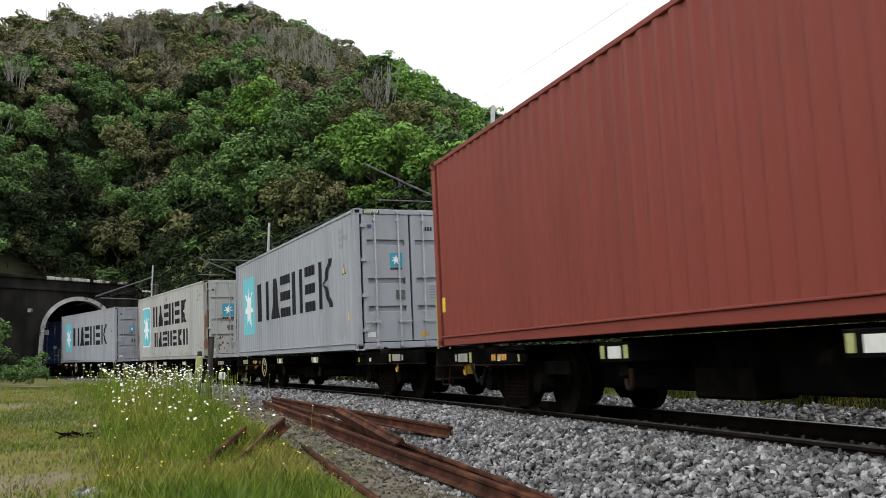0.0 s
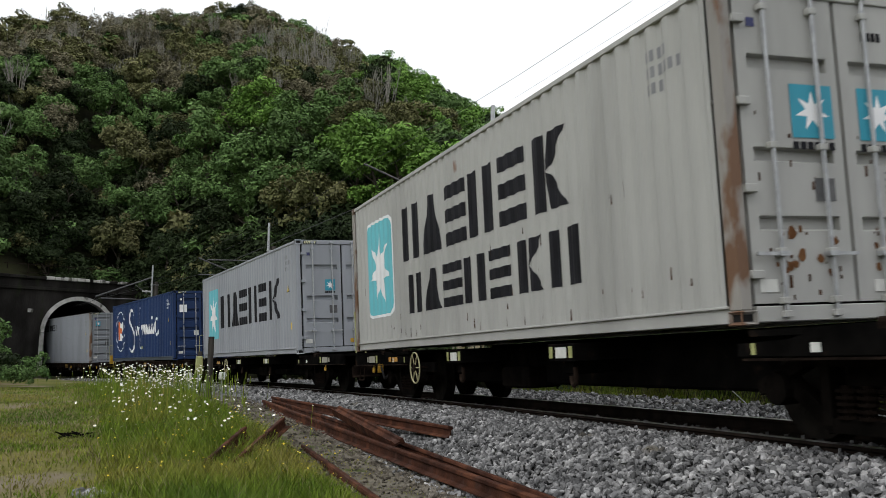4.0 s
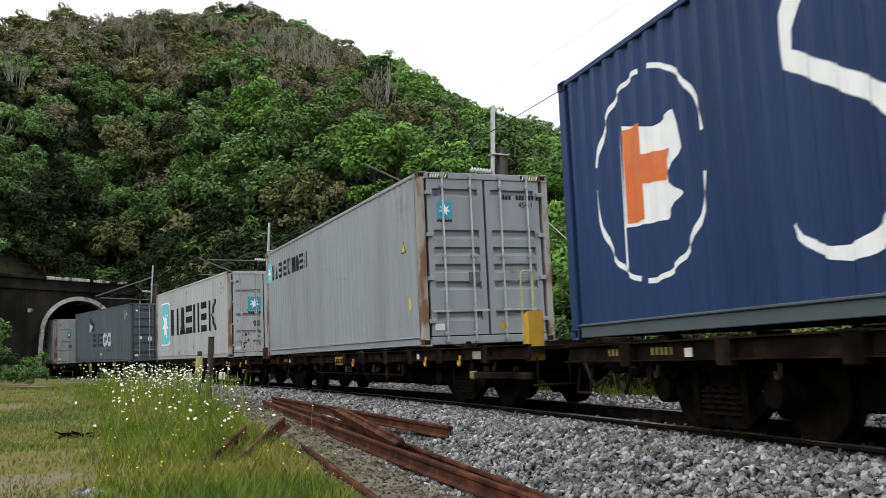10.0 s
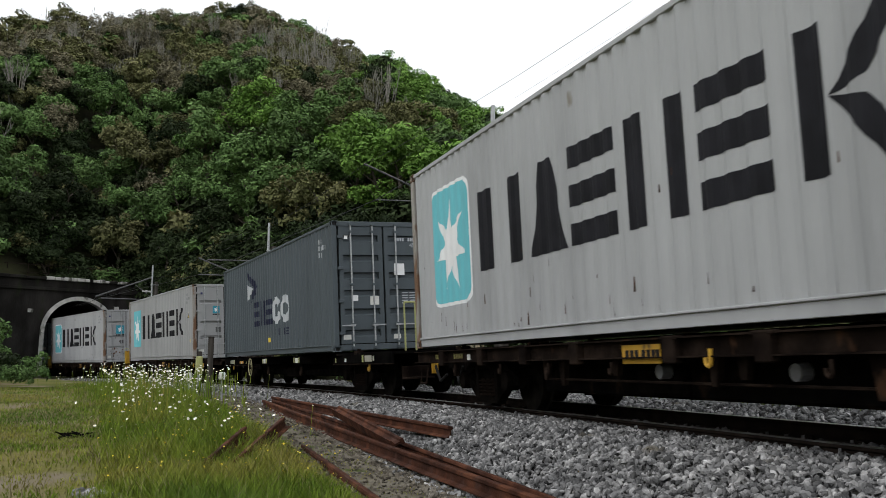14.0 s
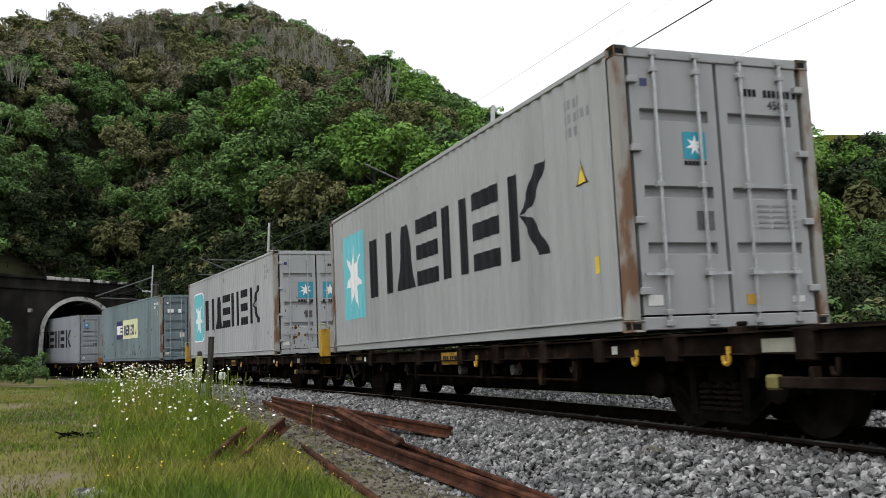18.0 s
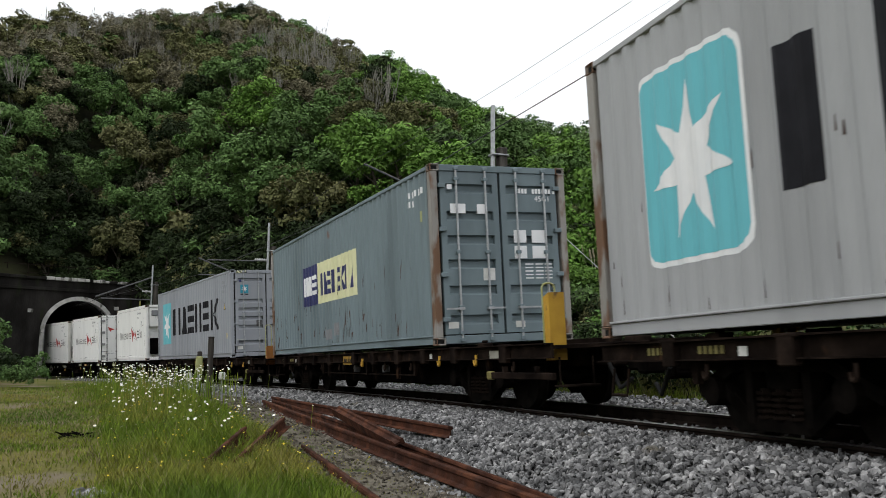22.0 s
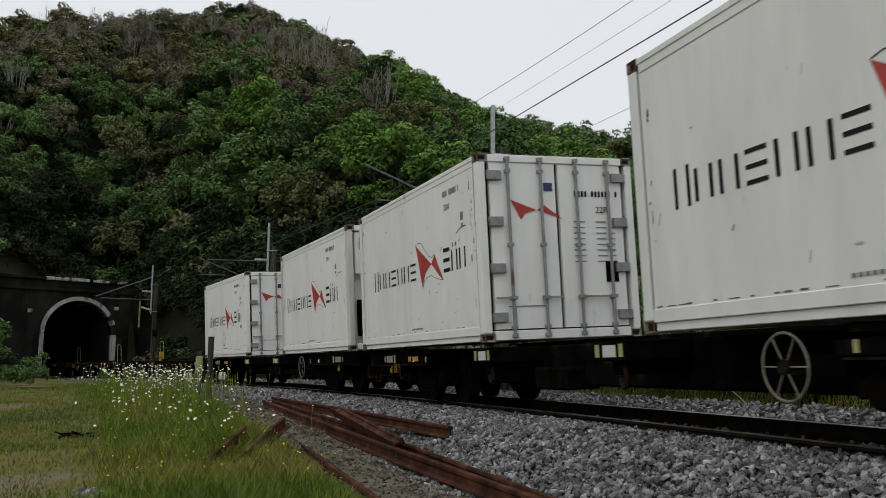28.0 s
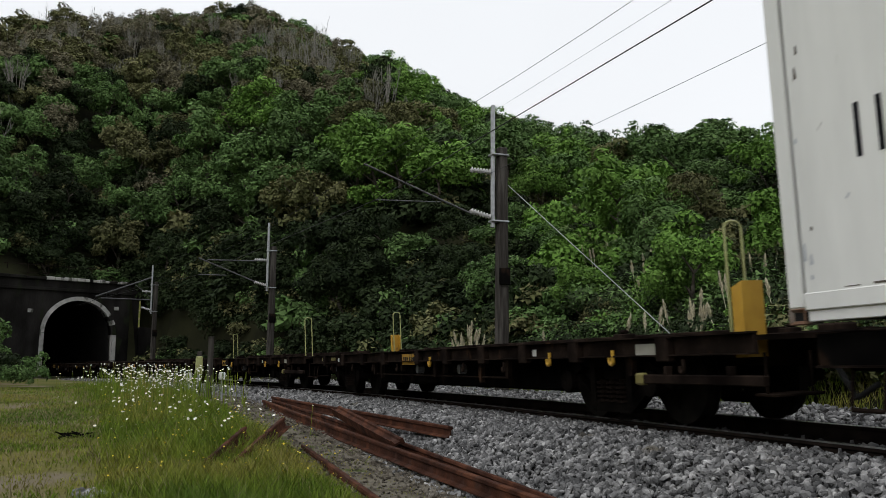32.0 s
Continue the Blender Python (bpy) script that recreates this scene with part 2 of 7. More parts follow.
# ---------------------------------------------------------------- the line: one right-hand curve out of the tunnel
CX, CY, R_NEAR, TH0 = -168.586, -47.216, 179.413, 0.35
R_LINE = R_NEAR + 1.219          # centre line
CANT = radians(3.5)
DECK = 0.92                      # underside of the containers above the rails
PORTAL = -52.9                   # the tunnel mouth, along the line


def rail_z(s):
    s = max(-130.0, min(70.0, s))
    return 1.0975 + 0.0012 * s - 0.89e-4 * max(-45.0, min(40.0, s + 20)) ** 2


def line(s, out=0.0, up=0.0, level=False):
    """The frame of the line at s metres: x along the travel, y outwards from the curve, z up from the rails, leaning with the cant."""
    th = TH0 - s / R_NEAR
    n, h, z = Vector((math.cos(th), math.sin(th), 0)), Vector((math.sin(th), -math.cos(th), 0)), Vector((0, 0, 1))
    c = 0.0 if level else CANT
    q, u = n * math.cos(c) + z * math.sin(c), z * math.cos(c) - n * math.sin(c)
    p = Vector((CX, CY, rail_z(s))) + n * R_LINE + q * out + u * up
    return Matrix(((h.x, q.x, u.x, p.x), (h.y, q.y, u.y, p.y), (h.z, q.z, u.z, p.z), (0, 0, 0, 1)))


def off_line(x, y):
    """Metres along the line and out from its centre."""
    return (TH0 - math.atan2(y - CY, x - CX)) * R_NEAR, math.hypot(x - CX, y - CY) - R_LINE


# ---------------------------------------------------------------- small builders
def mesh_of(bm, name, *mats, smooth=False):
    me = bpy.data.meshes.new(name)
    bm.to_mesh(me)
    bm.free()
    for m in mats:
        me.materials.append(m)
    if smooth:
        for p in me.polygons:
            p.use_smooth = True
    return me


def raw_mesh(name, verts, faces, *mats, smooth=False, index=None):
    """A mesh from arrays of corners and of equal-sided faces."""
    verts, faces = np.asarray(verts, np.float32), np.asarray(faces, np.int32)
    me = bpy.data.meshes.new(name)
    k = faces.shape[1]
    me.vertices.add(len(verts))
    me.vertices.foreach_set("co", verts.ravel())
    me.loops.add(faces.size)
    me.loops.foreach_set("vertex_index", faces.ravel())
    me.polygons.add(len(faces))
    me.polygons.foreach_set("loop_start", np.arange(0, faces.size, k, dtype=np.int32))
    if index is not None:
        me.polygons.foreach_set("material_index", np.asarray(index, np.int32))
    me.polygons.foreach_set("use_smooth", np.full(len(faces), bool(smooth)))
    for m in mats:
        me.materials.append(m)
    me.update(calc_edges=True)
    return me


def part(name, data, parent, label="", m=None, mat=None):
    """Links a bmesh or a mesh as one mesh object under a thing or a part."""
    if isinstance(data, bmesh.types.BMesh):
        data = mesh_of(data, name, mat)
    ob = new(name, data)
    ob.parent = parent
    if m is not None:
        ob.matrix_basis = m
    return tagged(ob, label) if label else ob


def thing(name, label, category, group="", kind="", data=None, m=None):
    ob = new(name, data)
    if m is not None:
        ob.matrix_basis = m
    return tagged(ob, label, category, group, kind)


def box(bm, x0, x1, y0, y1, z0, z1, bevel=0.0, m=None):
    got = bmesh.ops.create_cube(bm, size=1.0)["verts"]
    mm = Matrix.Translation(((x0 + x1) / 2, (y0 + y1) / 2, (z0 + z1) / 2)) @ Matrix.Diagonal((x1 - x0, y1 - y0, z1 - z0, 1))
    bmesh.ops.transform(bm, matrix=(m @ mm) if m else mm, verts=got)
    if bevel:
        edges = list({e for v in got for e in v.link_edges})
        bmesh.ops.bevel(bm, geom=edges, offset=bevel, segments=1, affect="EDGES", profile=0.7)


def boxes(*rows, bevel=0.0):
    bm = bmesh.new()
    for r in rows:
        box(bm, *r, bevel=bevel)
    return bm


def rod(bm, a, b, r0, r1=None, sides=8):
    a, b = Vector(a), Vector(b)
    d = b - a
    m = Matrix.Translation((a + b) / 2) @ d.to_track_quat("Z", "Y").to_matrix().to_4x4()
    bmesh.ops.create_cone(bm, cap_ends=True, segments=sides, radius1=r0, radius2=r0 if r1 is None else r1, depth=d.length, matrix=m)


def rods(*rows, sides=8):
    bm = bmesh.new()
    for r in rows:
        rod(bm, *r, sides=sides)
    return bm


def sweep(points, profile, closed=True):
    """Quads of a profile (out, up) carried along the line at the given s."""
    verts, faces, k = [], [], len(profile)
    for s in points:
        for o, u in profile:
            verts.append(line(s, o, u).translation)
    span = k if closed else k - 1
    for i in range(len(points) - 1):
        for j in range(span):
            a, b = i * k + j, i * k + (j + 1) % k
            faces.append((a, b, b + k, a + k))
    return [tuple(v) for v in verts], faces


# ---------------------------------------------------------------- ground and hillside: one sheet
CREST = ((-180, 0.10, 300), (-90, 0.12, 200), (-50, 0.20, 140), (-34.4, 0.255, 125), (-29.3, 0.318, 122), (-26.6, 0.346, 122), (-24.9, 0.360, 124), (-21, 0.368, 126), (-17.3, 0.388, 130), (-13.9, 0.396, 132), (-11.2, 0.404, 130),
         (-9.7, 0.384, 126), (-5.4, 0.355, 116), (-3.2, 0.340, 112), (-1.0, 0.321, 106), (0.4, 0.297, 102), (3.3, 0.279, 94), (6.1, 0.268, 86), (7.3, 0.254, 80), (8.1, 0.262, 82), (12.2, 0.256, 80), (17.0, 0.247, 77),
         (20, 0.232, 75), (23.4, 0.222, 74), (26, 0.214, 72), (40, 0.18, 70), (70, 0.12, 80), (110, 0.06, 120), (180, 0.10, 300))
FOOT = ((-180, 250), (-90, 150), (-60, 80), (-40, 62), (-27, 57), (-24, 59), (-21, 64), (-17.5, 62), (-10.7, 46), (-5, 37.5), (0, 31), (3.5, 28), (8, 23.5), (12, 20.5), (18, 16.8), (26, 13.6), (40, 11), (60, 10), (90, 12), (130, 60), (180, 250))


def table(rows, a, k=1):
    return float(np.interp(a, [r[0] for r in rows], [r[k] for r in rows]))


def soft(a, b, v):
    v = max(0.0, min(1.0, (v - a) / (b - a)))
    return v * v * (3 - 2 * v)


def ground_z(x, y):
    s, o = off_line(x, y)
    r, a = math.hypot(x, y), math.degrees(math.atan2(x, y))
    field = 0.42 + 0.47 * soft(5.5, 21.0, y) + 0.03 * noise.noise((x * 0.5, y * 0.5, 0)) + 0.02 * noise.noise((x * 1.7, y * 1.7, 3))
    bed = rail_z(s) - 0.52
    far_side = rail_z(s) - 0.02 + 0.04 * noise.noise((x * 0.6, y * 0.6, 7))
    z = field + (bed - field) * soft(-3.2, -1.6, o) * (1 - soft(6, 14, -y))
    if o > 0:
        near_bed = bed - 0.1 + (far_side - bed + 0.1) * soft(2.6, 4.2, o)
        z = near_bed if y > -20 else near_bed + (0.5 - near_bed) * soft(20, 60, -y)
    foot, far = table(FOOT, a), table(CREST, a, 2)
    top = EYE[2] + table(CREST, a, 1) * far - 3.7
    if r > foot:
        u = (r - foot) / (far - foot)
        bumpy = noise.noise((x * 0.05, y * 0.05, 1)) * 2.2 + noise.noise((x * 0.16, y * 0.16, 5)) * 0.8
        if u < 1:
            z += (top - z) * (u ** 0.92) + bumpy * min(1, u * 4) * min(1.0, (1 - u) * 3 + 0.15)
        else:
            z = max(2.0, top - (r - far) * 0.22) + bumpy * 0.15
            if 15 < a < 70 and r > far + 30:
                bald = EYE[2] + 200 * (0.237 - 0.0009 * abs(a - 23)) * soft(15, 20, a) * (1 - soft(40, 70, a))
                z = max(z, bald - abs(r - 195) * 0.24)
    if PORTAL - 60 < s < PORTAL and abs(o) < 16:
        z = max(z, (rail_z(s) + 5.9) * (1 - soft(9, 16, abs(o))) + z * soft(9, 16, abs(o)))
    elif s >= PORTAL and s < 40 and o < 5.0:
        z = min(z, rail_z(s) + 0.02 + max(0, o - 4.0) * 0.6) if o > -5 else min(z, field + max(0.0, r - foot) * 0.8)
    return z


def build_ground():
    angles = []
    a = -180.0
    while a < 180.0:
        angles.append(a)
        a += 0.6 if -38 <= a < 38 else 4.0
    radii = [0.0]
    r = 0.6
    while r < 2600:
        radii.append(r)
        r += max(0.30, min(1.15, r * 0.028)) if r < 145 else r * 0.22
    verts, faces = [], []
    for r in radii[1:]:
        for a in angles:
            x, y = r * math.sin(radians(a)), r * math.cos(radians(a))
            verts.append((x, y, ground_z(x, y)))
    k = len(angles)
    verts.append((0.0, 0.0, ground_z(0.0, 0.0)))
    place = [off_line(v[0], v[1]) for v in verts]
    mouth = [abs(o) < 3.6 and PORTAL - 7 < s < PORTAL + 4 for s, o in place]
    roof = [s < PORTAL - 0.1 for s, o in place]
    for i in range(len(radii) - 2):
        for j in range(k):
            f = (i * k + j, i * k + (j + 1) % k, (i + 1) * k + (j + 1) % k, (i + 1) * k + j)
            if not (any(mouth[q] for q in f) and len({roof[q] for q in f}) == 2):
                faces.append(f[::-1])
    centre = len(verts) - 1
    for j in range(0, k - 1, 2):
        faces.append((centre, j, j + 1, (j + 2) % k))
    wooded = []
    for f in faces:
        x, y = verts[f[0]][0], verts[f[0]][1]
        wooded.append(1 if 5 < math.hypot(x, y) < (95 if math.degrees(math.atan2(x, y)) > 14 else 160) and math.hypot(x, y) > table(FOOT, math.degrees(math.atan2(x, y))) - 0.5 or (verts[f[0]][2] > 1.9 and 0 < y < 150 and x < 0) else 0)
    for i, f in enumerate(faces):
        s, o = off_line(sum(verts[q][0] for q in f) / len(f), sum(verts[q][1] for q in f) / len(f))
        if -3.75 < o < 3.4 and PORTAL < s < 60 and not wooded[i]:
            wooded[i] = 2
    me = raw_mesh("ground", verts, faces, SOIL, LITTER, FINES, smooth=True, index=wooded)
    tagged(new("ground", me), "rough grassy ground rising into a bush-covered hillside", "ground", kind="structure")


build_ground()

# ---------------------------------------------------------------- the track
def build_track():
    s_list = [PORTAL - 55 + i * 1.0 for i in range(125)] + [17.5 + i * 3.0 for i in range(1, 80)]
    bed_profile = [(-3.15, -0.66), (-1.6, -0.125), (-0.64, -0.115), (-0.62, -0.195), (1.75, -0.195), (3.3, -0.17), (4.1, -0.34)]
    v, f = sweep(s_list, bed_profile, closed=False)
    bed = tagged(new("ballast_bed", raw_mesh("ballast_bed", v, f, BED)), "ballast bed under the rails, near black as shade between stones", "track bed", kind="structure")
    road = thing("railway_track", "narrow-gauge railway track of brown steel rails on sleepers", "railway track", kind="structure")
    for side in (-1, 1):
        c = side * 0.55
        prof = [(c - 0.065, -0.155), (c + 0.065, -0.155), (c + 0.065, -0.14), (c + 0.012, -0.115), (c + 0.012, -0.045), (c + 0.034, -0.03), (c + 0.034, -0.004), (c + 0.026, 0.0), (c - 0.026, 0.0), (c - 0.034, -0.004), (c - 0.034, -0.03), (c - 0.012, -0.045), (c - 0.012, -0.115), (c - 0.065, -0.14)]
        v, f = sweep(s_list, prof)
        k = len(prof)
        part("rail", raw_mesh("rail", v, f, RAILWEB, RAILHEAD, index=[1 if (j % k) in (6, 7, 8) else 0 for j in range(len(f))]), road)
    tie = mesh_of(boxes((-0.11, 0.11, -1.0, 1.0, -0.30, -0.165), bevel=0.012), "sleeper", SLEEPER)
    clip = mesh_of(boxes((-0.05, 0.05, -0.11, -0.07, -0.16, -0.12), (-0.05, 0.05, 0.07, 0.11, -0.16, -0.12)), "rail_clip", RAILWEB)
    s = -50.0
    while s < 14:
        t = part("sleeper", tie, road, m=line(s))
        if s > -12:
            for side in (-0.55, 0.55):
                part("rail_clip", clip, t, m=pose(0, side, 0))
        s += 0.66
    return bed


build_track()

# ---------------------------------------------------------------- tunnel
def arch_line(half, spring, base, steps=18):
    pts = [(-half, base), (-half, base + (spring - base) * 0.5)]
    pts += [(-half * math.cos(math.pi * i / steps), spring + half * math.sin(math.pi * i / steps)) for i in range(steps + 1)]
    return pts + [(half, base + (spring - base) * 0.5), (half, base)]


def build_tunnel():
    m = line(PORTAL, 0.29, level=True)
    half, spring = 2.18, 2.83
    inner = arch_line(half + 0.25, spring, -0.7)
    top, left, right = 6.25, -10.5, 3.9
    outer = []
    for y, z in inner:
        if z <= spring and y < 0:
            outer.append((left, -1.0 if z < 0 else z))
        elif z <= spring and y > 0:
            outer.append((right, -1.0 if z < 0 else z))
        else:
            ang = math.atan2(z - spring, y)
            k = min((top - spring) / max(1e-6, math.sin(ang)), (right / math.cos(ang)) if math.cos(ang) > 1e-6 else 1e9, (left / math.cos(ang)) if math.cos(ang) < -1e-6 else 1e9)
            outer.append((math.cos(ang) * k, spring + math.sin(ang) * k))
    verts, faces, n = [], [], len(inner)
    for x in (0.0, -1.6):
        verts += [(x, y, z) for y, z in inner] + [(x, y, z) for y, z in outer]
    for i in range(n - 1):
        faces += [(i, i + 1, n + i + 1, n + i), (2 * n + i + 1, 2 * n + i, 3 * n + i, 3 * n + i + 1), (i + 1, i, 2 * n + i, 2 * n + i + 1), (n + i, n + i + 1, 3 * n + i + 1, 3 * n + i)]
    portal = thing("tunnel_portal", "dark stained concrete tunnel portal with a pale arch ring", "tunnel portal", kind="structure", m=m)
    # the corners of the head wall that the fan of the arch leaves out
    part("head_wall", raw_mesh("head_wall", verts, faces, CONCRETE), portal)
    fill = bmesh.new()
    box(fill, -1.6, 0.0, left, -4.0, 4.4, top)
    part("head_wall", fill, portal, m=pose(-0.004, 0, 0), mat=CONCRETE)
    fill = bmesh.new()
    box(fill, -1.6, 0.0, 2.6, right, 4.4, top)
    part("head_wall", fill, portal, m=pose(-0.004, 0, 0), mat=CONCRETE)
    part("string_course", boxes((-0.5, 0.14, left, right, 5.55, 5.75), bevel=0.02), portal, mat=CONCRETE)
    rnd = random.Random(4)
    y = left
    while y < right - 0.2:
        limed = -2.6 < y < 2.8
        w = rnd.uniform(0.16, 0.55) if limed else rnd.uniform(0.5, 1.1)
        y1 = min(y + w, right)
        part("coping_stone", boxes((-0.9, 0.18, y + 0.01, y1 - 0.01, top, top + 0.20 + rnd.uniform(-0.06, 0.03)), bevel=0.025), portal, mat=PALECONC if limed and rnd.random() < 0.72 else CONCRETE)
        y = y1
    # ring of voussoirs
    ring_in, ring_out = arch_line(half, spring, -0.65, 22), arch_line(half + 0.26, spring, -0.65, 22)
    for i in range(len(ring_in) - 1):
        (a, b), (c, d) = (ring_in[i], ring_in[i + 1]), (ring_out[i], ring_out[i + 1])
        bm = bmesh.new()
        g = 0.012
        quad = [Vector((0, *a)).lerp(Vector((0, *b)), g), Vector((0, *b)).lerp(Vector((0, *a)), g), Vector((0, *d)).lerp(Vector((0, *c)), g), Vector((0, *c)).lerp(Vector((0, *d)), g)]
        vs = [bm.verts.new(q + Vector((0.07, 0, 0))) for q in quad] + [bm.verts.new(q + Vector((-0.9, 0, 0))) for q in quad]
        for f in ((0, 1, 2, 3), (7, 6, 5, 4), (1, 0, 4, 5), (2, 1, 5, 6), (3, 2, 6, 7), (0, 3, 7, 4)):
            bm.faces.new([vs[q] for q in f])
        bmesh.ops.recalc_face_normals(bm, faces=bm.faces)
        part("arch_stone", bm, portal, mat=CONCRETE if i in (20, 22, 23) else PALECONC)
    for yy, zz in ((-3.1, 4.2), (2.35, 4.6)):
        part("bracket_plate", boxes((0.0, 0.10, yy - 0.16, yy + 0.16, zz - 0.12, zz + 0.12), bevel=0.02), portal, mat=PALECONC)
    # wing wall beside the line
    part("wing_wall", boxes((-0.6, 0.0, right, right + 2.4, -1.0, 3.4), bevel=0.03), portal, m=pose(0.3, 0, 0, 0, 0, 0), mat=CONCRETE)
    # fence above
    fence = thing("parapet_fence", "rusty pipe-rail fence above the tunnel portal", "fence", m=m @ pose(-2.2, 0, 6.2))
    for i in range(6):
        part("post", rods(((0, -4.2 + i * 1.3, -0.6), (0, -4.2 + i * 1.3, 1.25), 0.03)), fence, mat=RAILWEB)
    for z in (0.65, 1.2):
        part("rail", rods(((0, -4.4, z), (0, 2.6, z + 0.02), 0.022)), fence, mat=RAILWEB)
    # lined bore behind the portal
    prof = [(y + 0.29, z) for y, z in arch_line(half, spring, -0.68, 14)]
    v, f = sweep([PORTAL - 0.3 - 2.0 * i for i in range(36)], prof, closed=True)
    k = len(prof)
    end = len(v) - k
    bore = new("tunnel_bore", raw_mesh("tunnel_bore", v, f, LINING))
    tagged(bore, "near-black lined tunnel bore", "tunnel", kind="structure")
    # Unseen cap, added to shut the far end of the dark bore.
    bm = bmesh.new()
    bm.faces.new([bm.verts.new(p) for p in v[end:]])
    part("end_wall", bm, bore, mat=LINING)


build_tunnel()


# ---------------------------------------------------------------- masts and wires
def insulator(bm, a, b):
    a, b = Vector(a), Vector(b)
    rod(bm, a, b, 0.025)
    for i in range(7):
        c = a.lerp(b, (i + 0.5) / 7)
        d = (b - a).normalized() * 0.018
        rod(bm, c - d, c + d, 0.075, 0.045, sides=10)


def mast(s, arms, out=3.0):
    lean = pose(0, 0, 0, random.Random(int(s)).uniform(-0.6, 0.6), 0, 0)
    th = thing("overhead_line_mast", "weathered grey timber pole with a steel mast and wire brackets", "catenary mast", "masts along the line", m=line(s, out, 0, level=True) @ lean)
    bm = bmesh.new()
    box(bm, -0.15, 0.15, -0.15, 0.15, -1.3, 5.95, bevel=0.03)
    for v in bm.verts:
        k = 1.0 - 0.035 * (v.co.z + 1.3)
        v.co.x, v.co.y = v.co.x * k, v.co.y * k
    part("timber_pole", bm, th, mat=TIMBER)
    part("steel_tube", rods(((0, -0.24, 3.95), (0, -0.24, 7.0), 0.055), sides=12), th, "grey steel tube", mat=ZINC)
    for z in (4.1, 5.75):
        part("strap", boxes((-0.15, 0.15, -0.30, 0.14, z - 0.02, z + 0.02), bevel=0.008), th, mat=ZINC)
    part("number_plate", boxes((0.14, 0.20, -0.14, 0.14, 2.55, 2.95), bevel=0.01), th, mat=UNDERFRAME)
    for a, b, r in arms:
        part("arm", rods((a, b, r)), th, "thin dull steel arm", mat=DARK_PLATE)
    for z in (4.2, 5.32):
        bm = bmesh.new()
        insulator(bm, (0, -0.30, z), (0, -0.85, z + (0.12 if z < 5 else 0.0)))
        part("insulator", bm, th, "ribbed grey insulator", mat=PORCELAIN)
    return th


mast(-6.9, [((0, -0.8, 4.24), (0, -3.53, 5.22), 0.024), ((0, -1.6, 4.47), (0, -3.22, 4.40), 0.013), ((0, -0.24, 5.9), (0, -0.24, 6.86), 0.03)], 3.09)
mast(-27.3, [((0, -0.7, 4.30), (0, -3.32, 5.22), 0.030), ((0, -0.3, 5.28), (0, -2.94, 5.16), 0.026), ((0, -2.1, 4.54), (0, -3.3, 4.50), 0.020)], 3.06)
mast(-46.6, [((0, -0.3, 6.20), (0, -3.62, 4.86), 0.040), ((0, -0.3, 4.81), (0, -3.30, 4.78), 0.035), ((0, -0.3, 5.0), (0, -1.3, 5.7), 0.022)], 3.14)


def strung(name, label, rows, r, sag=0.06, mat=WIRE):
    """A wire in straight spans from support to support: rows of (s, out, height over the rails)."""
    cu = bpy.data.curves.new(name, "CURVE")
    cu.dimensions, cu.bevel_depth, cu.bevel_resolution = "3D", r, 1
    sp = cu.splines.new("POLY")
    ends = [line(*row, level=True).translation for row in rows]
    pts = []
    for a, b in zip(ends, ends[1:]):
        for i in range(10):
            k = i / 10
            pts.append(a.lerp(b, k) - Vector((0, 0, sag * 4 * k * (1 - k))))
    pts.append(ends[-1])
    sp.points.add(len(pts) - 1)
    for p, q in zip(sp.points, pts):
        p.co = (*q, 1)
    cu.materials.append(mat)
    return thing(name, label, "wire", "overhead wires", data=cu)


strung("contact_wire", "dark overhead contact wire above the track", [(PORTAL - 6, 0.2, 4.5), (-46.6, -0.15, 4.76), (-27.3, -0.2, 4.50), (-6.9, -0.13, 4.40), (14, 0.0, 4.18), (36, 0.0, 4.3)], 0.008, 0.0)
strung("messenger_wire", "thin overhead carrier wire above the track", [(PORTAL - 1, 0.2, 4.9), (-46.6, -0.45, 4.84), (-27.3, -0.26, 5.2), (-6.9, -0.44, 5.21), (14, 0.0, 4.93), (36, 0.0, 5.0)], 0.004, 0.32)
strung("feeder_wire", "thin feeder wire strung from mast top to mast top", [(-46.6, 2.88, 6.98), (-27.3, 2.80, 6.95), (-6.9, 2.82, 6.85), (14, 2.76, 6.42), (36, 2.76, 6.6)], 0.0035, 0.04)
strung("return_wire", "thin return wire on the masts beside the line", [(-6.9, 2.3, 5.05), (14, 2.5, 4.85), (36, 2.6, 5.0)], 0.004, 0.05)
strung("guy_wire", "pale steel guy wire staying the mast to the ground", [(-6.9, 3.2, 5.05), (1.1, 3.8, -0.15)], 0.008, 0.0, ZINC)

# ---------------------------------------------------------------- the bush on the hillside
RNG = np.random.RandomState(7)


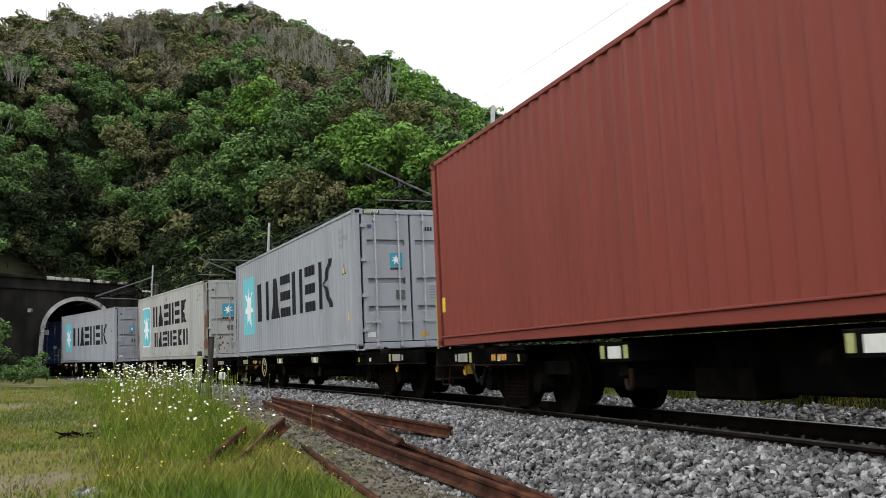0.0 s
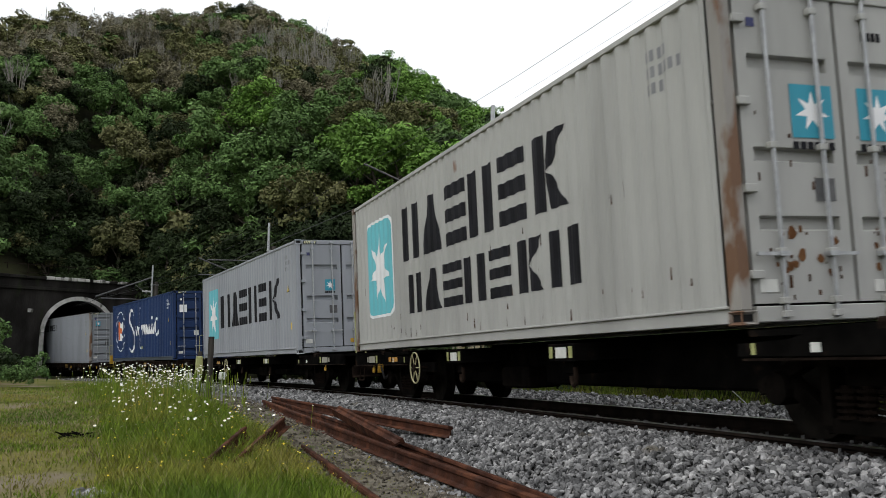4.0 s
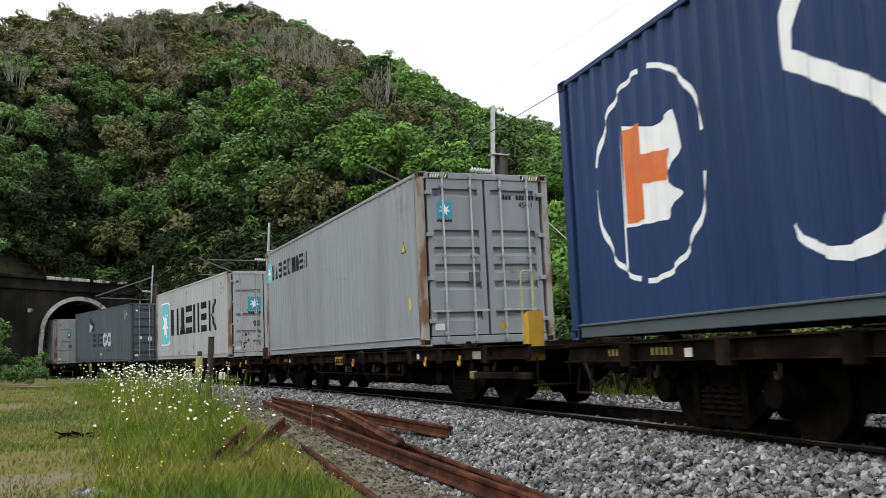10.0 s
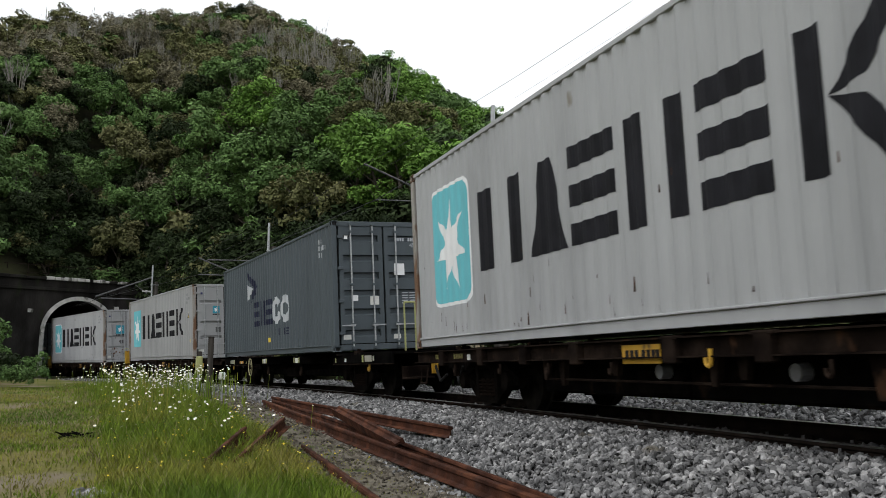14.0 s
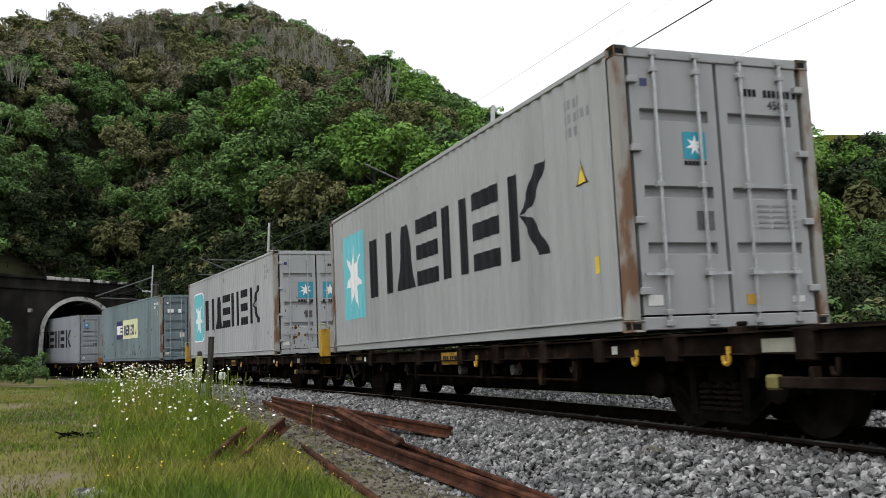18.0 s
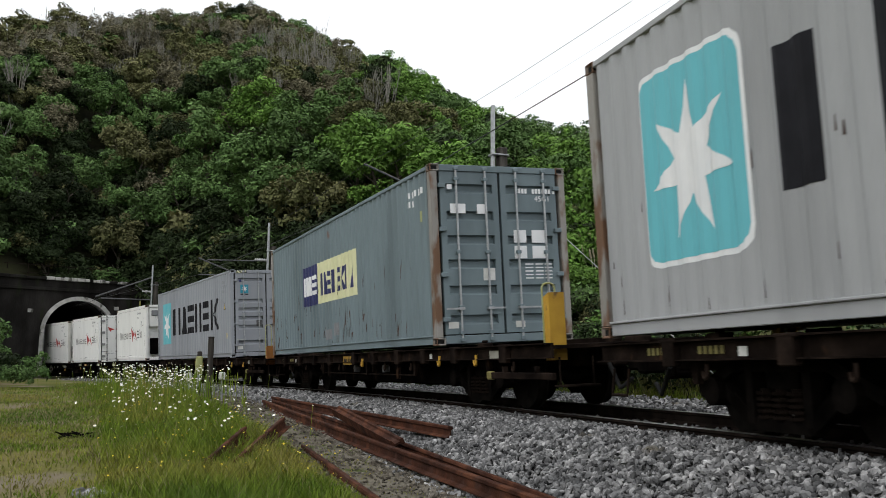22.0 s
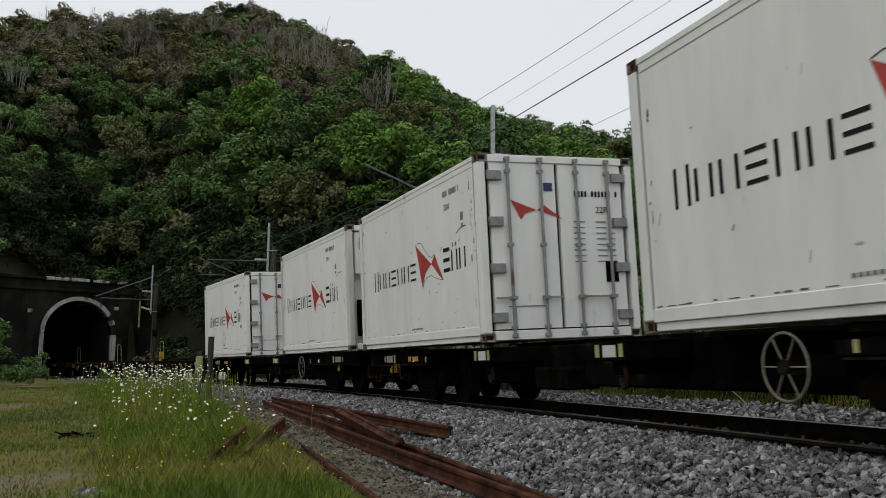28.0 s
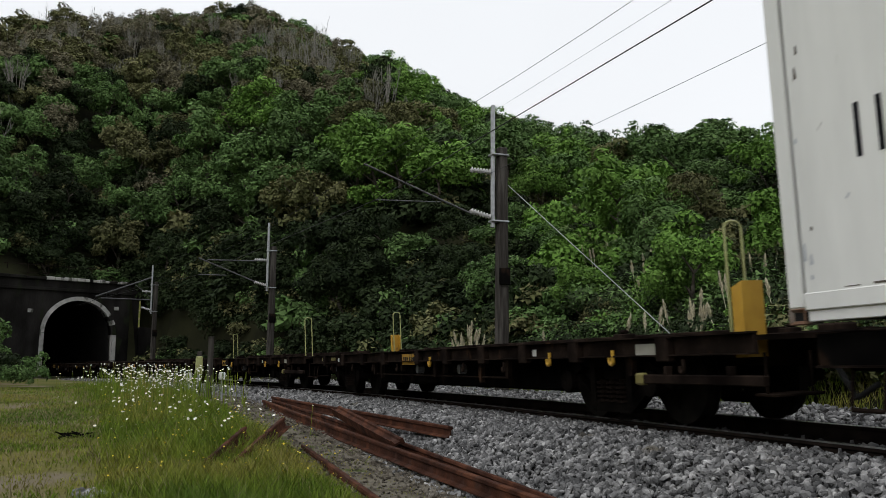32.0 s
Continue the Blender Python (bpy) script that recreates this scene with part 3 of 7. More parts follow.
def leaf_cloud(seed, count, radius, height, leaf, lobes, lift=0.0, droop=0.25, lobe=(0.20, 0.36), flat=0.75):
    """Corners and faces of a crown: small three-cornered leaf sprays over a cluster of uneven domed lobes."""
    g = np.random.RandomState(seed)
    q = g.normal(0, 1, (lobes, 3))
    q[:, 2] = np.abs(q[:, 2]) * 0.9 - 0.15
    q /= np.linalg.norm(q, axis=1, keepdims=True)
    reach = g.uniform(0.55, 1.15, lobes)[:, None]
    centres = q * np.array((radius * 0.68, radius * 0.68, height * 0.40)) * reach + np.array((0, 0, lift + height * 0.44))
    sizes = radius * g.uniform(*lobe, lobes)
    weight = sizes ** 2
    pick = g.choice(lobes, count, p=weight / weight.sum())
    d = g.normal(0, 1, (count, 3)) + q[pick] * 0.5
    d[:, 2] = d[:, 2] * 0.85 + 0.35
    d /= np.linalg.norm(d, axis=1, keepdims=True)
    shell = sizes[pick] * (1.08 - 0.55 * g.rand(count) ** 2.2)
    p = centres[pick] + d * shell[:, None] * np.array((1, 1, flat))
    n = d * 0.8 + g.normal(0, 0.38, (count, 3)) + np.array((0, 0, 0.55))
    n /= np.linalg.norm(n, axis=1, keepdims=True)
    t = np.cross(n, g.normal(0, 1, (count, 3)))
    t /= np.linalg.norm(t, axis=1, keepdims=True) + 1e-9
    b = np.cross(n, t)
    w = leaf * g.uniform(0.55, 1.3, count)[:, None]
    a0 = p - t * w * 0.5 - b * w * 0.42
    a1 = p + t * w * 0.85 - n * w * droop
    a2 = p - t * w * 0.35 + b * w * 0.48
    verts = np.stack([a0, a1, a2], 1).reshape(-1, 3)
    return verts, np.arange(count * 3).reshape(-1, 3)


def trunk_bm(seed, height, r, limbs=5, top=0.75):
    g = random.Random(seed)
    bm = bmesh.new()
    p = Vector((0, 0, -0.6))
    bend = Vector((g.uniform(-0.15, 0.15), g.uniform(-0.15, 0.15), 0))
    for i in range(3):
        q = p + Vector((bend.x * (i + 1), bend.y * (i + 1), height * top / 3 + (0.2 if i == 0 else 0)))
        rod(bm, p, q, r * (1 - 0.22 * i), r * (1 - 0.22 * (i + 1)), sides=6)
        p = q
        for _ in range(limbs // 3 + 1):
            a = g.uniform(0, math.tau)
            e = q + Vector((math.cos(a), math.sin(a), g.uniform(0.5, 1.0))) * height * g.uniform(0.16, 0.30)
            rod(bm, q, e, r * 0.42, r * 0.14, sides=5)
    return bm


def twiggy_bm(seed, height, count, spread):
    """Bare grey stems rising nearly upright and forking into fine twigs."""
    g = random.Random(seed)
    bm = bmesh.new()
    for _ in range(count):
        a, k = g.uniform(0, math.tau), g.random() ** 0.6
        base = Vector((math.cos(a) * spread * k * 0.35, math.sin(a) * spread * k * 0.35, -0.5))
        mid = Vector((math.cos(a) * spread * k * 0.6, math.sin(a) * spread * k * 0.6, height * g.uniform(0.40, 0.6)))
        tip = Vector((math.cos(a) * spread * k, math.sin(a) * spread * k, height * g.uniform(0.70, 1.05)))
        rod(bm, base, mid, 0.046, 0.030, sides=4)
        rod(bm, mid, tip, 0.030, 0.012, sides=4)
        for _ in range(8):
            s = mid.lerp(tip, g.uniform(0.0, 0.9))
            b = g.uniform(0, math.tau)
            rod(bm, s, s + Vector((math.cos(b) * 0.6, math.sin(b) * 0.6, 1.3)) * g.uniform(0.25, 0.7), 0.014, 0.008, sides=3)
    return bm


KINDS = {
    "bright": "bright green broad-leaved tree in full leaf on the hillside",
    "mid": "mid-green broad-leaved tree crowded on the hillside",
    "dark": "dense green hillside tree, shade painted into its dark leaves",
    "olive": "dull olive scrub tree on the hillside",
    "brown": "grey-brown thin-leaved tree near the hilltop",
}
NEAR_CROWNS, CROWNS, FAR_CROWNS, TRUNKS = {}, {}, {}, []
for i in range(3):
    TRUNKS.append(mesh_of(trunk_bm(20 + i, 3.4, 0.14), "trunk", BARK))
for kind in KINDS:
    thin = 0.9 if kind == "brown" else 1.0
    NEAR_CROWNS[kind], CROWNS[kind], FAR_CROWNS[kind] = [], [], []
    for i in range(3):
        seed = 100 + 10 * list(KINDS).index(kind) + i
        NEAR_CROWNS[kind].append(raw_mesh("crown", *leaf_cloud(seed + 300, int(5400 * thin), 2.2, 4.2, 0.120, 40, lift=0.2, lobe=(0.13, 0.27)), FERTILE[kind]))
        CROWNS[kind].append(raw_mesh("crown", *leaf_cloud(seed, int(3200 * thin), 2.3, 4.4, 0.170, 32, lift=0.2, lobe=(0.15, 0.30)), FERTILE[kind]))
        FAR_CROWNS[kind].append(leaf_cloud(seed + 500, int(2100 * thin), 2.4, 4.4, 0.215 if kind != "brown" else 0.18, 26, lift=0.2, lobe=(0.17, 0.34)))
TWIGS = [mesh_of(twiggy_bm(60 + i, 5.8, 17, 1.7), "bare_branches", PALEBARK) for i in range(3)]
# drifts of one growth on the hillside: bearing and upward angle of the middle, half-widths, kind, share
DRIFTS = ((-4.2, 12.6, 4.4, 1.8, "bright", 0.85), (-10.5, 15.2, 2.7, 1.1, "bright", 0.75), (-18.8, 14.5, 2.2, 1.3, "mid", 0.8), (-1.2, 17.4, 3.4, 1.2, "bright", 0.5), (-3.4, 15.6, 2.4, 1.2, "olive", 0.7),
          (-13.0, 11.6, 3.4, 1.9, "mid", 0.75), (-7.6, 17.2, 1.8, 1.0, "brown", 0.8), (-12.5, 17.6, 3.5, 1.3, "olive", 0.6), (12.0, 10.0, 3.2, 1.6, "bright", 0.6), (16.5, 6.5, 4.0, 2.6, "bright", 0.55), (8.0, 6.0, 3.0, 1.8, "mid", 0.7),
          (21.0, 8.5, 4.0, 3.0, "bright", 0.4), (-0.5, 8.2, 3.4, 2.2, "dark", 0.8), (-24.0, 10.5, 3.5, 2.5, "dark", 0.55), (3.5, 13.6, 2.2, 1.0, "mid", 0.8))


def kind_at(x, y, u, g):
    """Which growth stands where: bleached scrub towards the top, bright trees in drifts, and low down near the portal
    dark leaves whose colour carries the shade.
    """
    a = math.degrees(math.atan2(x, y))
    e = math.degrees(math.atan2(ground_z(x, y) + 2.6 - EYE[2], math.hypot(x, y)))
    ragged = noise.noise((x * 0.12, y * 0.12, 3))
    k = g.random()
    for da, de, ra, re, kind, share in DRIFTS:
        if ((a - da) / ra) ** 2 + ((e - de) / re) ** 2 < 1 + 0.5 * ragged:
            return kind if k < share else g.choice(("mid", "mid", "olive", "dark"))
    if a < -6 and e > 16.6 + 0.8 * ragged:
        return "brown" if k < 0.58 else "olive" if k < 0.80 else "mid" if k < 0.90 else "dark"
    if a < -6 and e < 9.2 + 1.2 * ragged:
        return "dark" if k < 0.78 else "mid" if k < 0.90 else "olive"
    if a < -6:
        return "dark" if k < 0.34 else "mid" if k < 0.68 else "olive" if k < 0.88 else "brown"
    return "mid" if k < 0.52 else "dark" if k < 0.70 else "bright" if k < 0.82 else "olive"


SHRUBS, NEAR_SHRUBS = {}, {}
for kind in ("bright", "mid", "dark", "olive"):
    seed = 900 + 10 * list(KINDS).index(kind)
    SHRUBS[kind] = [raw_mesh("foliage", *leaf_cloud(seed + i, 1500, 1.15, 1.9, 0.110, 20, lift=-0.25, droop=0.35, lobe=(0.17, 0.32)), FERTILE[kind]) for i in range(2)]
    NEAR_SHRUBS[kind] = [raw_mesh("foliage", *leaf_cloud(seed + 100 + i, 2900, 1.15, 1.9, 0.064, 24, lift=-0.25, droop=0.35, lobe=(0.15, 0.30)), FERTILE[kind]) for i in range(2)]
NEAR_GROWTH = [leaf_cloud(1080 + i, 1500, 1.4, 1.6, 0.078, 20, lift=-0.3, droop=0.35) for i in range(3)]
FINE_GROWTH = [leaf_cloud(980 + i, 640, 1.4, 1.6, 0.150, 18, lift=-0.3, droop=0.35) for i in range(3)]
UNDERGROWTH = [leaf_cloud(950 + i, 420, 1.5, 1.7, 0.25, 14, lift=-0.3) for i in range(3)]


def plant_shrubs(g):
    """Low bushes along the foot of the bank and beside the portal."""
    near, rest = [], []
    tries = 0
    while tries < 5200:
        tries += 1
        a, r = g.uniform(-30, 31), 10 + 60 * math.sqrt(g.random())
        x, y = r * math.sin(radians(a)), r * math.cos(radians(a))
        foot, far = table(FOOT, a), table(CREST, a, 2)
        s, o = off_line(x, y)
        if r < foot - 1.2 or r > foot + 22 or (s > PORTAL - 2.6 and o < 4.4):
            continue
        space = 1.25 if r < 40 else 1.9
        if any((x - p[1]) ** 2 + (y - p[2]) ** 2 < space * space for p in near):
            continue
        near.append((r, x, y))
    for x, y in ((-12.9, 27.5), (-11.9, 26.2), (-13.6, 29.0), (-14.6, 30.5), (-12.6, 29.0), (-13.2, 26.4), (-18, 37), (-19.5, 41), (-22, 46), (-24, 50), (-26, 53), (-27.5, 55), (-28.5, 56.5), (-30, 58)):
        near.append((math.hypot(x, y), x, y))
    near.sort()
    v_all, f_all, m_all, base = [], [], [], 0
    order = ["bright", "mid", "dark", "olive"]
    for i, (r, x, y) in enumerate(near):
        d = noise.noise((x * 0.09, y * 0.09, 21))
        k = g.random()
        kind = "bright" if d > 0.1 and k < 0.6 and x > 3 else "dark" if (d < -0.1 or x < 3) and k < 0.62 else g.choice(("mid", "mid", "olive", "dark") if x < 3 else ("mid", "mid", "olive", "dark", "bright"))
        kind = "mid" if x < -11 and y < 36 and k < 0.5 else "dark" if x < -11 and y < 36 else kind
        size = g.uniform(0.7, 1.3) * (0.85 if r < 30 else 1.2) * (0.42 if x < -11 and y < 36 else 0.7 if x < -16 and off_line(x, y)[1] < -4 else 1.0)
        m = Matrix.Translation((x, y, ground_z(x, y))) @ pose(0, 0, 0, 0, 0, g.uniform(0, 360)) @ Matrix.Diagonal((size, size, size * g.uniform(0.8, 1.2), 1))
        if i < 250:
            t = thing("shrub", {"bright": "bright green leafy shrub at the foot of the bank", "mid": "mid-green leafy shrub at the foot of the bank", "dark": "green shrub of the bank, shade painted into its dark leaves", "olive": "olive scrubby bush on the bank"}[kind], "shrub", "shrubs on the bank", m=m)
            part("foliage", g.choice((NEAR_SHRUBS if r < 28 else SHRUBS)[kind]), t)
        else:
            v, f = g.choice(UNDERGROWTH if r > 62 else FINE_GROWTH)
            mm = np.array(m)
            v_all.append(v @ mm[:3, :3].T + mm[:3, 3])
            f_all.append(f + base)
            m_all += [order.index(kind)] * len(f)
            base += len(v)
    # growth over the tunnel and beside its mouth, all in the shade-dark leaf
    for _ in range(190):
        s, o = g.uniform(PORTAL - 16, PORTAL - 2.4), g.uniform(-20, 9)
        if g.random() < 0.25:
            s, o = g.uniform(PORTAL - 2, PORTAL + 12), g.uniform(4.6, 8.5)
        p = line(s, o, 0, level=True).translation
        size = g.uniform(0.8, 1.5)
        v, f = g.choice(FINE_GROWTH)
        v_all.append(v * size + np.array((p.x, p.y, ground_z(p.x, p.y))))
        f_all.append(f + base)
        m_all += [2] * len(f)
        base += len(v)
    for _ in range(170):
        s, o = g.uniform(PORTAL + 1, -6), g.uniform(4.3, 8.5)
        p = line(s, o, 0, level=True).translation
        size = g.uniform(0.7, 1.25)
        v, f = g.choice(NEAR_GROWTH if p.length < 28 else FINE_GROWTH)
        v_all.append(v * size + np.array((p.x, p.y, ground_z(p.x, p.y))))
        f_all.append(f + base)
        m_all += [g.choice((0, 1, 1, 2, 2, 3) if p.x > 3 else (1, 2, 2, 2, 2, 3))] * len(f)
        base += len(v)
    # a low cover between the trees, mostly in the shade-dark leaf
    for _ in range(650):
        a, k = g.uniform(-30, 31), g.random()
        foot, far = table(FOOT, a), table(CREST, a, 2)
        r = foot + (far - foot) * k * 0.8
        x, y = r * math.sin(radians(a)), r * math.cos(radians(a))
        s, o = off_line(x, y)
        if s > PORTAL - 2.6 and o < 4.6:
            continue
        size = g.uniform(0.8, 1.6) if r > 45 else g.uniform(0.7, 1.2)
        v, f = g.choice(UNDERGROWTH if r > 45 else FINE_GROWTH if r > 28 else NEAR_GROWTH)
        v_all.append(v * size + np.array((x, y, ground_z(x, y))))
        f_all.append(f + base)
        m_all += [g.choice((1, 2, 2, 2, 3))] * len(f)
        base += len(v)
    # scrub along the skyline
    for _ in range(300):
        a = g.uniform(-30, 31)
        r = table(CREST, a, 2) + g.uniform(-9, 2)
        x, y = r * math.sin(radians(a)), r * math.cos(radians(a))
        v, f = g.choice(UNDERGROWTH)
        v_all.append(v * g.uniform(1.2, 2.0) + np.array((x, y, ground_z(x, y) + 0.3)))
        f_all.append(f + base)
        m_all += [g.choice((3, 3, 3, 1) if a < -5 else (1, 1, 2, 3))] * len(f)
        base += len(v)
    me = raw_mesh("undergrowth", np.concatenate(v_all), np.concatenate(f_all), *[FERTILE[k] for k in order], index=m_all)
    tagged(new("undergrowth", me), "tangled green undergrowth covering the slope", "undergrowth", kind="stuff")


def plant_hill():
    g = random.Random(31)
    spots = []
    step = 3.3
    for i in range(-30, 34):
        for j in range(2, 50):
            x, y = (i + g.uniform(-0.45, 0.45)) * step, (j + g.uniform(-0.45, 0.45)) * step
            r, a = math.hypot(x, y), math.degrees(math.atan2(x, y))
            if not -34 < a < 34:
                continue
            foot, far = table(FOOT, a), table(CREST, a, 2)
            u = (r - foot) / (far - foot)
            s, o = off_line(x, y)
            if u < 0.03 or r > far + 7 or (s > PORTAL - 3.2 and o < 5.2) or (abs(o) < 9 and s > PORTAL - 3.2 and o < 5.5):
                continue
            if r < 34 and g.random() < 0.35:
                continue
            spots.append((r, x, y, u, a))
    spots.sort()
    far_v, far_f, far_m, base = [], [], [], 0
    order = list(KINDS)
    things = 0
    for r, x, y, u, a in spots:
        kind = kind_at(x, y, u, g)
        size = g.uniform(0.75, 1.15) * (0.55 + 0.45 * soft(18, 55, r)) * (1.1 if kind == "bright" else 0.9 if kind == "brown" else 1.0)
        m = Matrix.Translation((x, y, ground_z(x, y))) @ pose(0, 0, 0, 0, 0, g.uniform(0, 360)) @ Matrix.Diagonal((size, size, size * g.uniform(0.85, 1.15), 1))
        if things < 290:
            things += 1
            t = thing("tree", KINDS[kind], "tree", "hillside trees", m=m)
            part("trunk", g.choice(TRUNKS), t)
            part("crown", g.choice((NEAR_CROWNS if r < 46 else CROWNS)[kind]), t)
        else:
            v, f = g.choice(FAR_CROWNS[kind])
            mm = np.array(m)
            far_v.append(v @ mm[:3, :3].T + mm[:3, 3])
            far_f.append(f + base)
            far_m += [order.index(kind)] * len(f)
            base += len(v)
    me = raw_mesh("hillside_woods", np.concatenate(far_v), np.concatenate(far_f), *[FERTILE[k] for k in order], index=far_m)
    tagged(new("hillside_woods", me), "dense mixed native bush covering the upper hillside", "woods", kind="stuff")
    plant_shrubs(g)
    # bleached bare trees, singly and in fans near the top
    fans = [(-8.3, 18.0, 1.25), (-9.2, 17.6, 1.05), (-7.4, 17.3, 1.0), (-11.0, 18.9, 1.0), (-10.2, 19.2, 1.0), (-12.2, 19.0, 0.9), (-21.3, 18.6, 1.0), (-22.6, 18.0, 0.9), (-20.4, 18.9, 0.9), (-24.0, 17.4, 0.9),
            (-18.5, 19.0, 0.8), (-16.0, 19.6, 0.8), (-14.5, 19.8, 0.8), (-3.8, 15.6, 1.1), (-4.6, 15.2, 1.0), (-17.5, 17.6, 0.8), (-25.5, 15.5, 0.9), (-26.5, 12.0, 0.9), (-0.4, 17.2, 0.7), (1.5, 16.8, 0.7), (-13.0, 18.6, 0.9), (-6.0, 17.9, 0.9)]
    fans += [(g.uniform(-27, -7.5), g.uniform(16.4, 19.6), g.uniform(0.55, 0.9)) for _ in range(46)] + [(g.uniform(-6.5, 0), g.uniform(14.6, 17.2), g.uniform(0.5, 0.75)) for _ in range(9)]
    for a, up, sz in fans:
        x, y = on_slope(a, up)
        t = thing("bare_tree", "bleached bare-branched tree on the upper hillside", "tree", "bare trees", m=Matrix.Translation((x, y, ground_z(x, y) - 0.3)) @ pose(0, 0, 0, 0, 0, g.uniform(0, 360)) @ Matrix.Diagonal((sz, sz, sz, 1)))
        part("branchwork", g.choice(TWIGS), t)
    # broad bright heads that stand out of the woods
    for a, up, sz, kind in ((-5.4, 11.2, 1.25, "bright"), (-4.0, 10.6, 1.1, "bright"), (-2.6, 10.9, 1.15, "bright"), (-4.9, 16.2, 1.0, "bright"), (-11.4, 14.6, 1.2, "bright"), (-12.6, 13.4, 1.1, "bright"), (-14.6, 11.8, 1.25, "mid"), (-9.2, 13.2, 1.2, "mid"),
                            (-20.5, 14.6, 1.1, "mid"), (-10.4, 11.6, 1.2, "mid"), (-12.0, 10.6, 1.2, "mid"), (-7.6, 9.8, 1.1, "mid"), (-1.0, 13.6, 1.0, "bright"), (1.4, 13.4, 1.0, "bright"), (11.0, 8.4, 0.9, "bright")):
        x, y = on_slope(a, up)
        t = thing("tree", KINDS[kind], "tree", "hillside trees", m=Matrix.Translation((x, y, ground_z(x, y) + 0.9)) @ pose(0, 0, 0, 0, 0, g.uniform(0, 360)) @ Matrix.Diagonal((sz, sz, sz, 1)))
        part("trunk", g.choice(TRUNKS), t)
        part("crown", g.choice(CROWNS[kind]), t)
    # leafy growth beside the portal's wing
    for a, r, sz in ((-27.7, 38.0, 0.9), (-26.4, 36.0, 0.5), (-28.6, 33.0, 0.8)):
        x, y = r * math.sin(radians(a)), r * math.cos(radians(a))
        t = thing("tree", "leafy green bush tree beside the tunnel portal", "tree", "portal bushes", m=Matrix.Translation((x, y, ground_z(x, y))) @ Matrix.Diagonal((sz, sz, sz, 1)))
        part("trunk", TRUNKS[0], t)
        part("crown", CROWNS["mid"][1], t)


def on_slope(a, up):
    """Where the ground of the hillside is met at a bearing and an upward angle, in degrees."""
    foot, far = table(FOOT, a), table(CREST, a, 2)
    r = foot
    while r < far:
        x, y = r * math.sin(radians(a)), r * math.cos(radians(a))
        if math.degrees(math.atan2(ground_z(x, y) + 1.5 - EYE[2], r)) >= up:
            break
        r += 0.5
    return x, y


plant_hill()
# ---------------------------------------------------------------- containers
HALF = 1.219
PITCH_X = 0.278
FOLD = {"depth": 0.036}        # of the container being built: pressed deep or shallow


def dent(x, flat):
    """How far the corrugated wall lies in at x."""
    if flat:
        return 0.0
    u = (x % PITCH_X) / PITCH_X
    return FOLD["depth"] * (0.0 if u < 0.27 else (u - 0.27) / 0.23 if u < 0.5 else 1.0 if u < 0.77 else (1 - u) / 0.23)


def breaks(x0, x1, flat):
    if flat:
        return [x0, x1]
    k0 = math.floor(x0 / PITCH_X) - 1
    xs = [(k0 + i + f) * PITCH_X for i in range(int((x1 - x0) / PITCH_X) + 4) for f in (0, 0.27, 0.5, 0.77)]
    return [x0] + [x for x in xs if x0 + 1e-4 < x < x1 - 1e-4] + [x1]


def side_mesh(name, x0, x1, z0, z1, flat, mat, y=-1.203, flip=1):
    xs = breaks(x0, x1, flat)
    zs = (z0, (z0 + z1) / 2, z1)
    verts = [(x, flip * (y + dent(x, flat)), z) for x in xs for z in zs]
    faces = []
    for i in range(len(xs) - 1):
        for j in range(2):
            a = i * 3 + j
            faces.append((a, a + 3, a + 4, a + 1) if flip > 0 else (a + 1, a + 4, a + 3, a))
    return raw_mesh(name, verts, faces, mat)


def cut(poly, at, keep_less):
    out = []
    for i, p in enumerate(poly):
        q = poly[(i + 1) % len(poly)]
        pi, qi = (p[0] <= at) == keep_less or p[0] == at, (q[0] <= at) == keep_less or q[0] == at
        if pi:
            out.append(p)
        if pi != qi:
            k = (at - p[0]) / (q[0] - p[0])
            out.append((at, p[1] + (q[1] - p[1]) * k))
    return out


def decal(name, polys, mat, parent, flat, label="", lift=0.004):
    """Paint of the given outlines, laid on the near wall and following its folds."""
    bm = bmesh.new()
    for poly in polys:
        xs = [p[0] for p in poly]
        b = breaks(min(xs), max(xs), flat)
        for x0, x1 in zip(b, b[1:]):
            piece = cut(cut(list(poly), x1, True), x0, False) if len(b) > 2 else list(poly)
            if len(piece) > 2:
                try:
                    bm.faces.new([bm.verts.new((x, -1.203 + dent(x, flat) - lift, z)) for x, z in piece])
                except ValueError:
                    pass
    bmesh.ops.remove_doubles(bm, verts=bm.verts, dist=1e-4)
    bmesh.ops.recalc_face_normals(bm, faces=bm.faces)
    if bm.faces and sum(f.normal.y for f in bm.faces) > 0:
        bmesh.ops.reverse_faces(bm, faces=bm.faces)
    return part(name, bm, parent, label, mat=mat)


def quad(x0, x1, z0, z1):
    return [(x0, z0), (x1, z0), (x1, z1), (x0, z1)]


def rounded(x0, x1, z0, z1, r):
    return [(cx + r * math.cos(radians(a)), cz + r * math.sin(radians(a))) for cx, cz, a0 in ((x1 - r, z1 - r, 0), (x0 + r, z1 - r, 90), (x0 + r, z0 + r, 180), (x1 - r, z0 + r, 270)) for a in range(a0, a0 + 91, 30)]


def star(cx, cz, rx, rz, inner=0.40, points=7):
    ring = []
    for i in range(points * 2):
        a = math.pi * i / points
        k = 1.0 if i % 2 == 0 else inner
        ring.append((cx + rx * k * math.sin(a), cz + rz * k * math.cos(a)))
    return [[(cx, cz), ring[i], ring[(i + 1) % len(ring)]] for i in range(len(ring))]


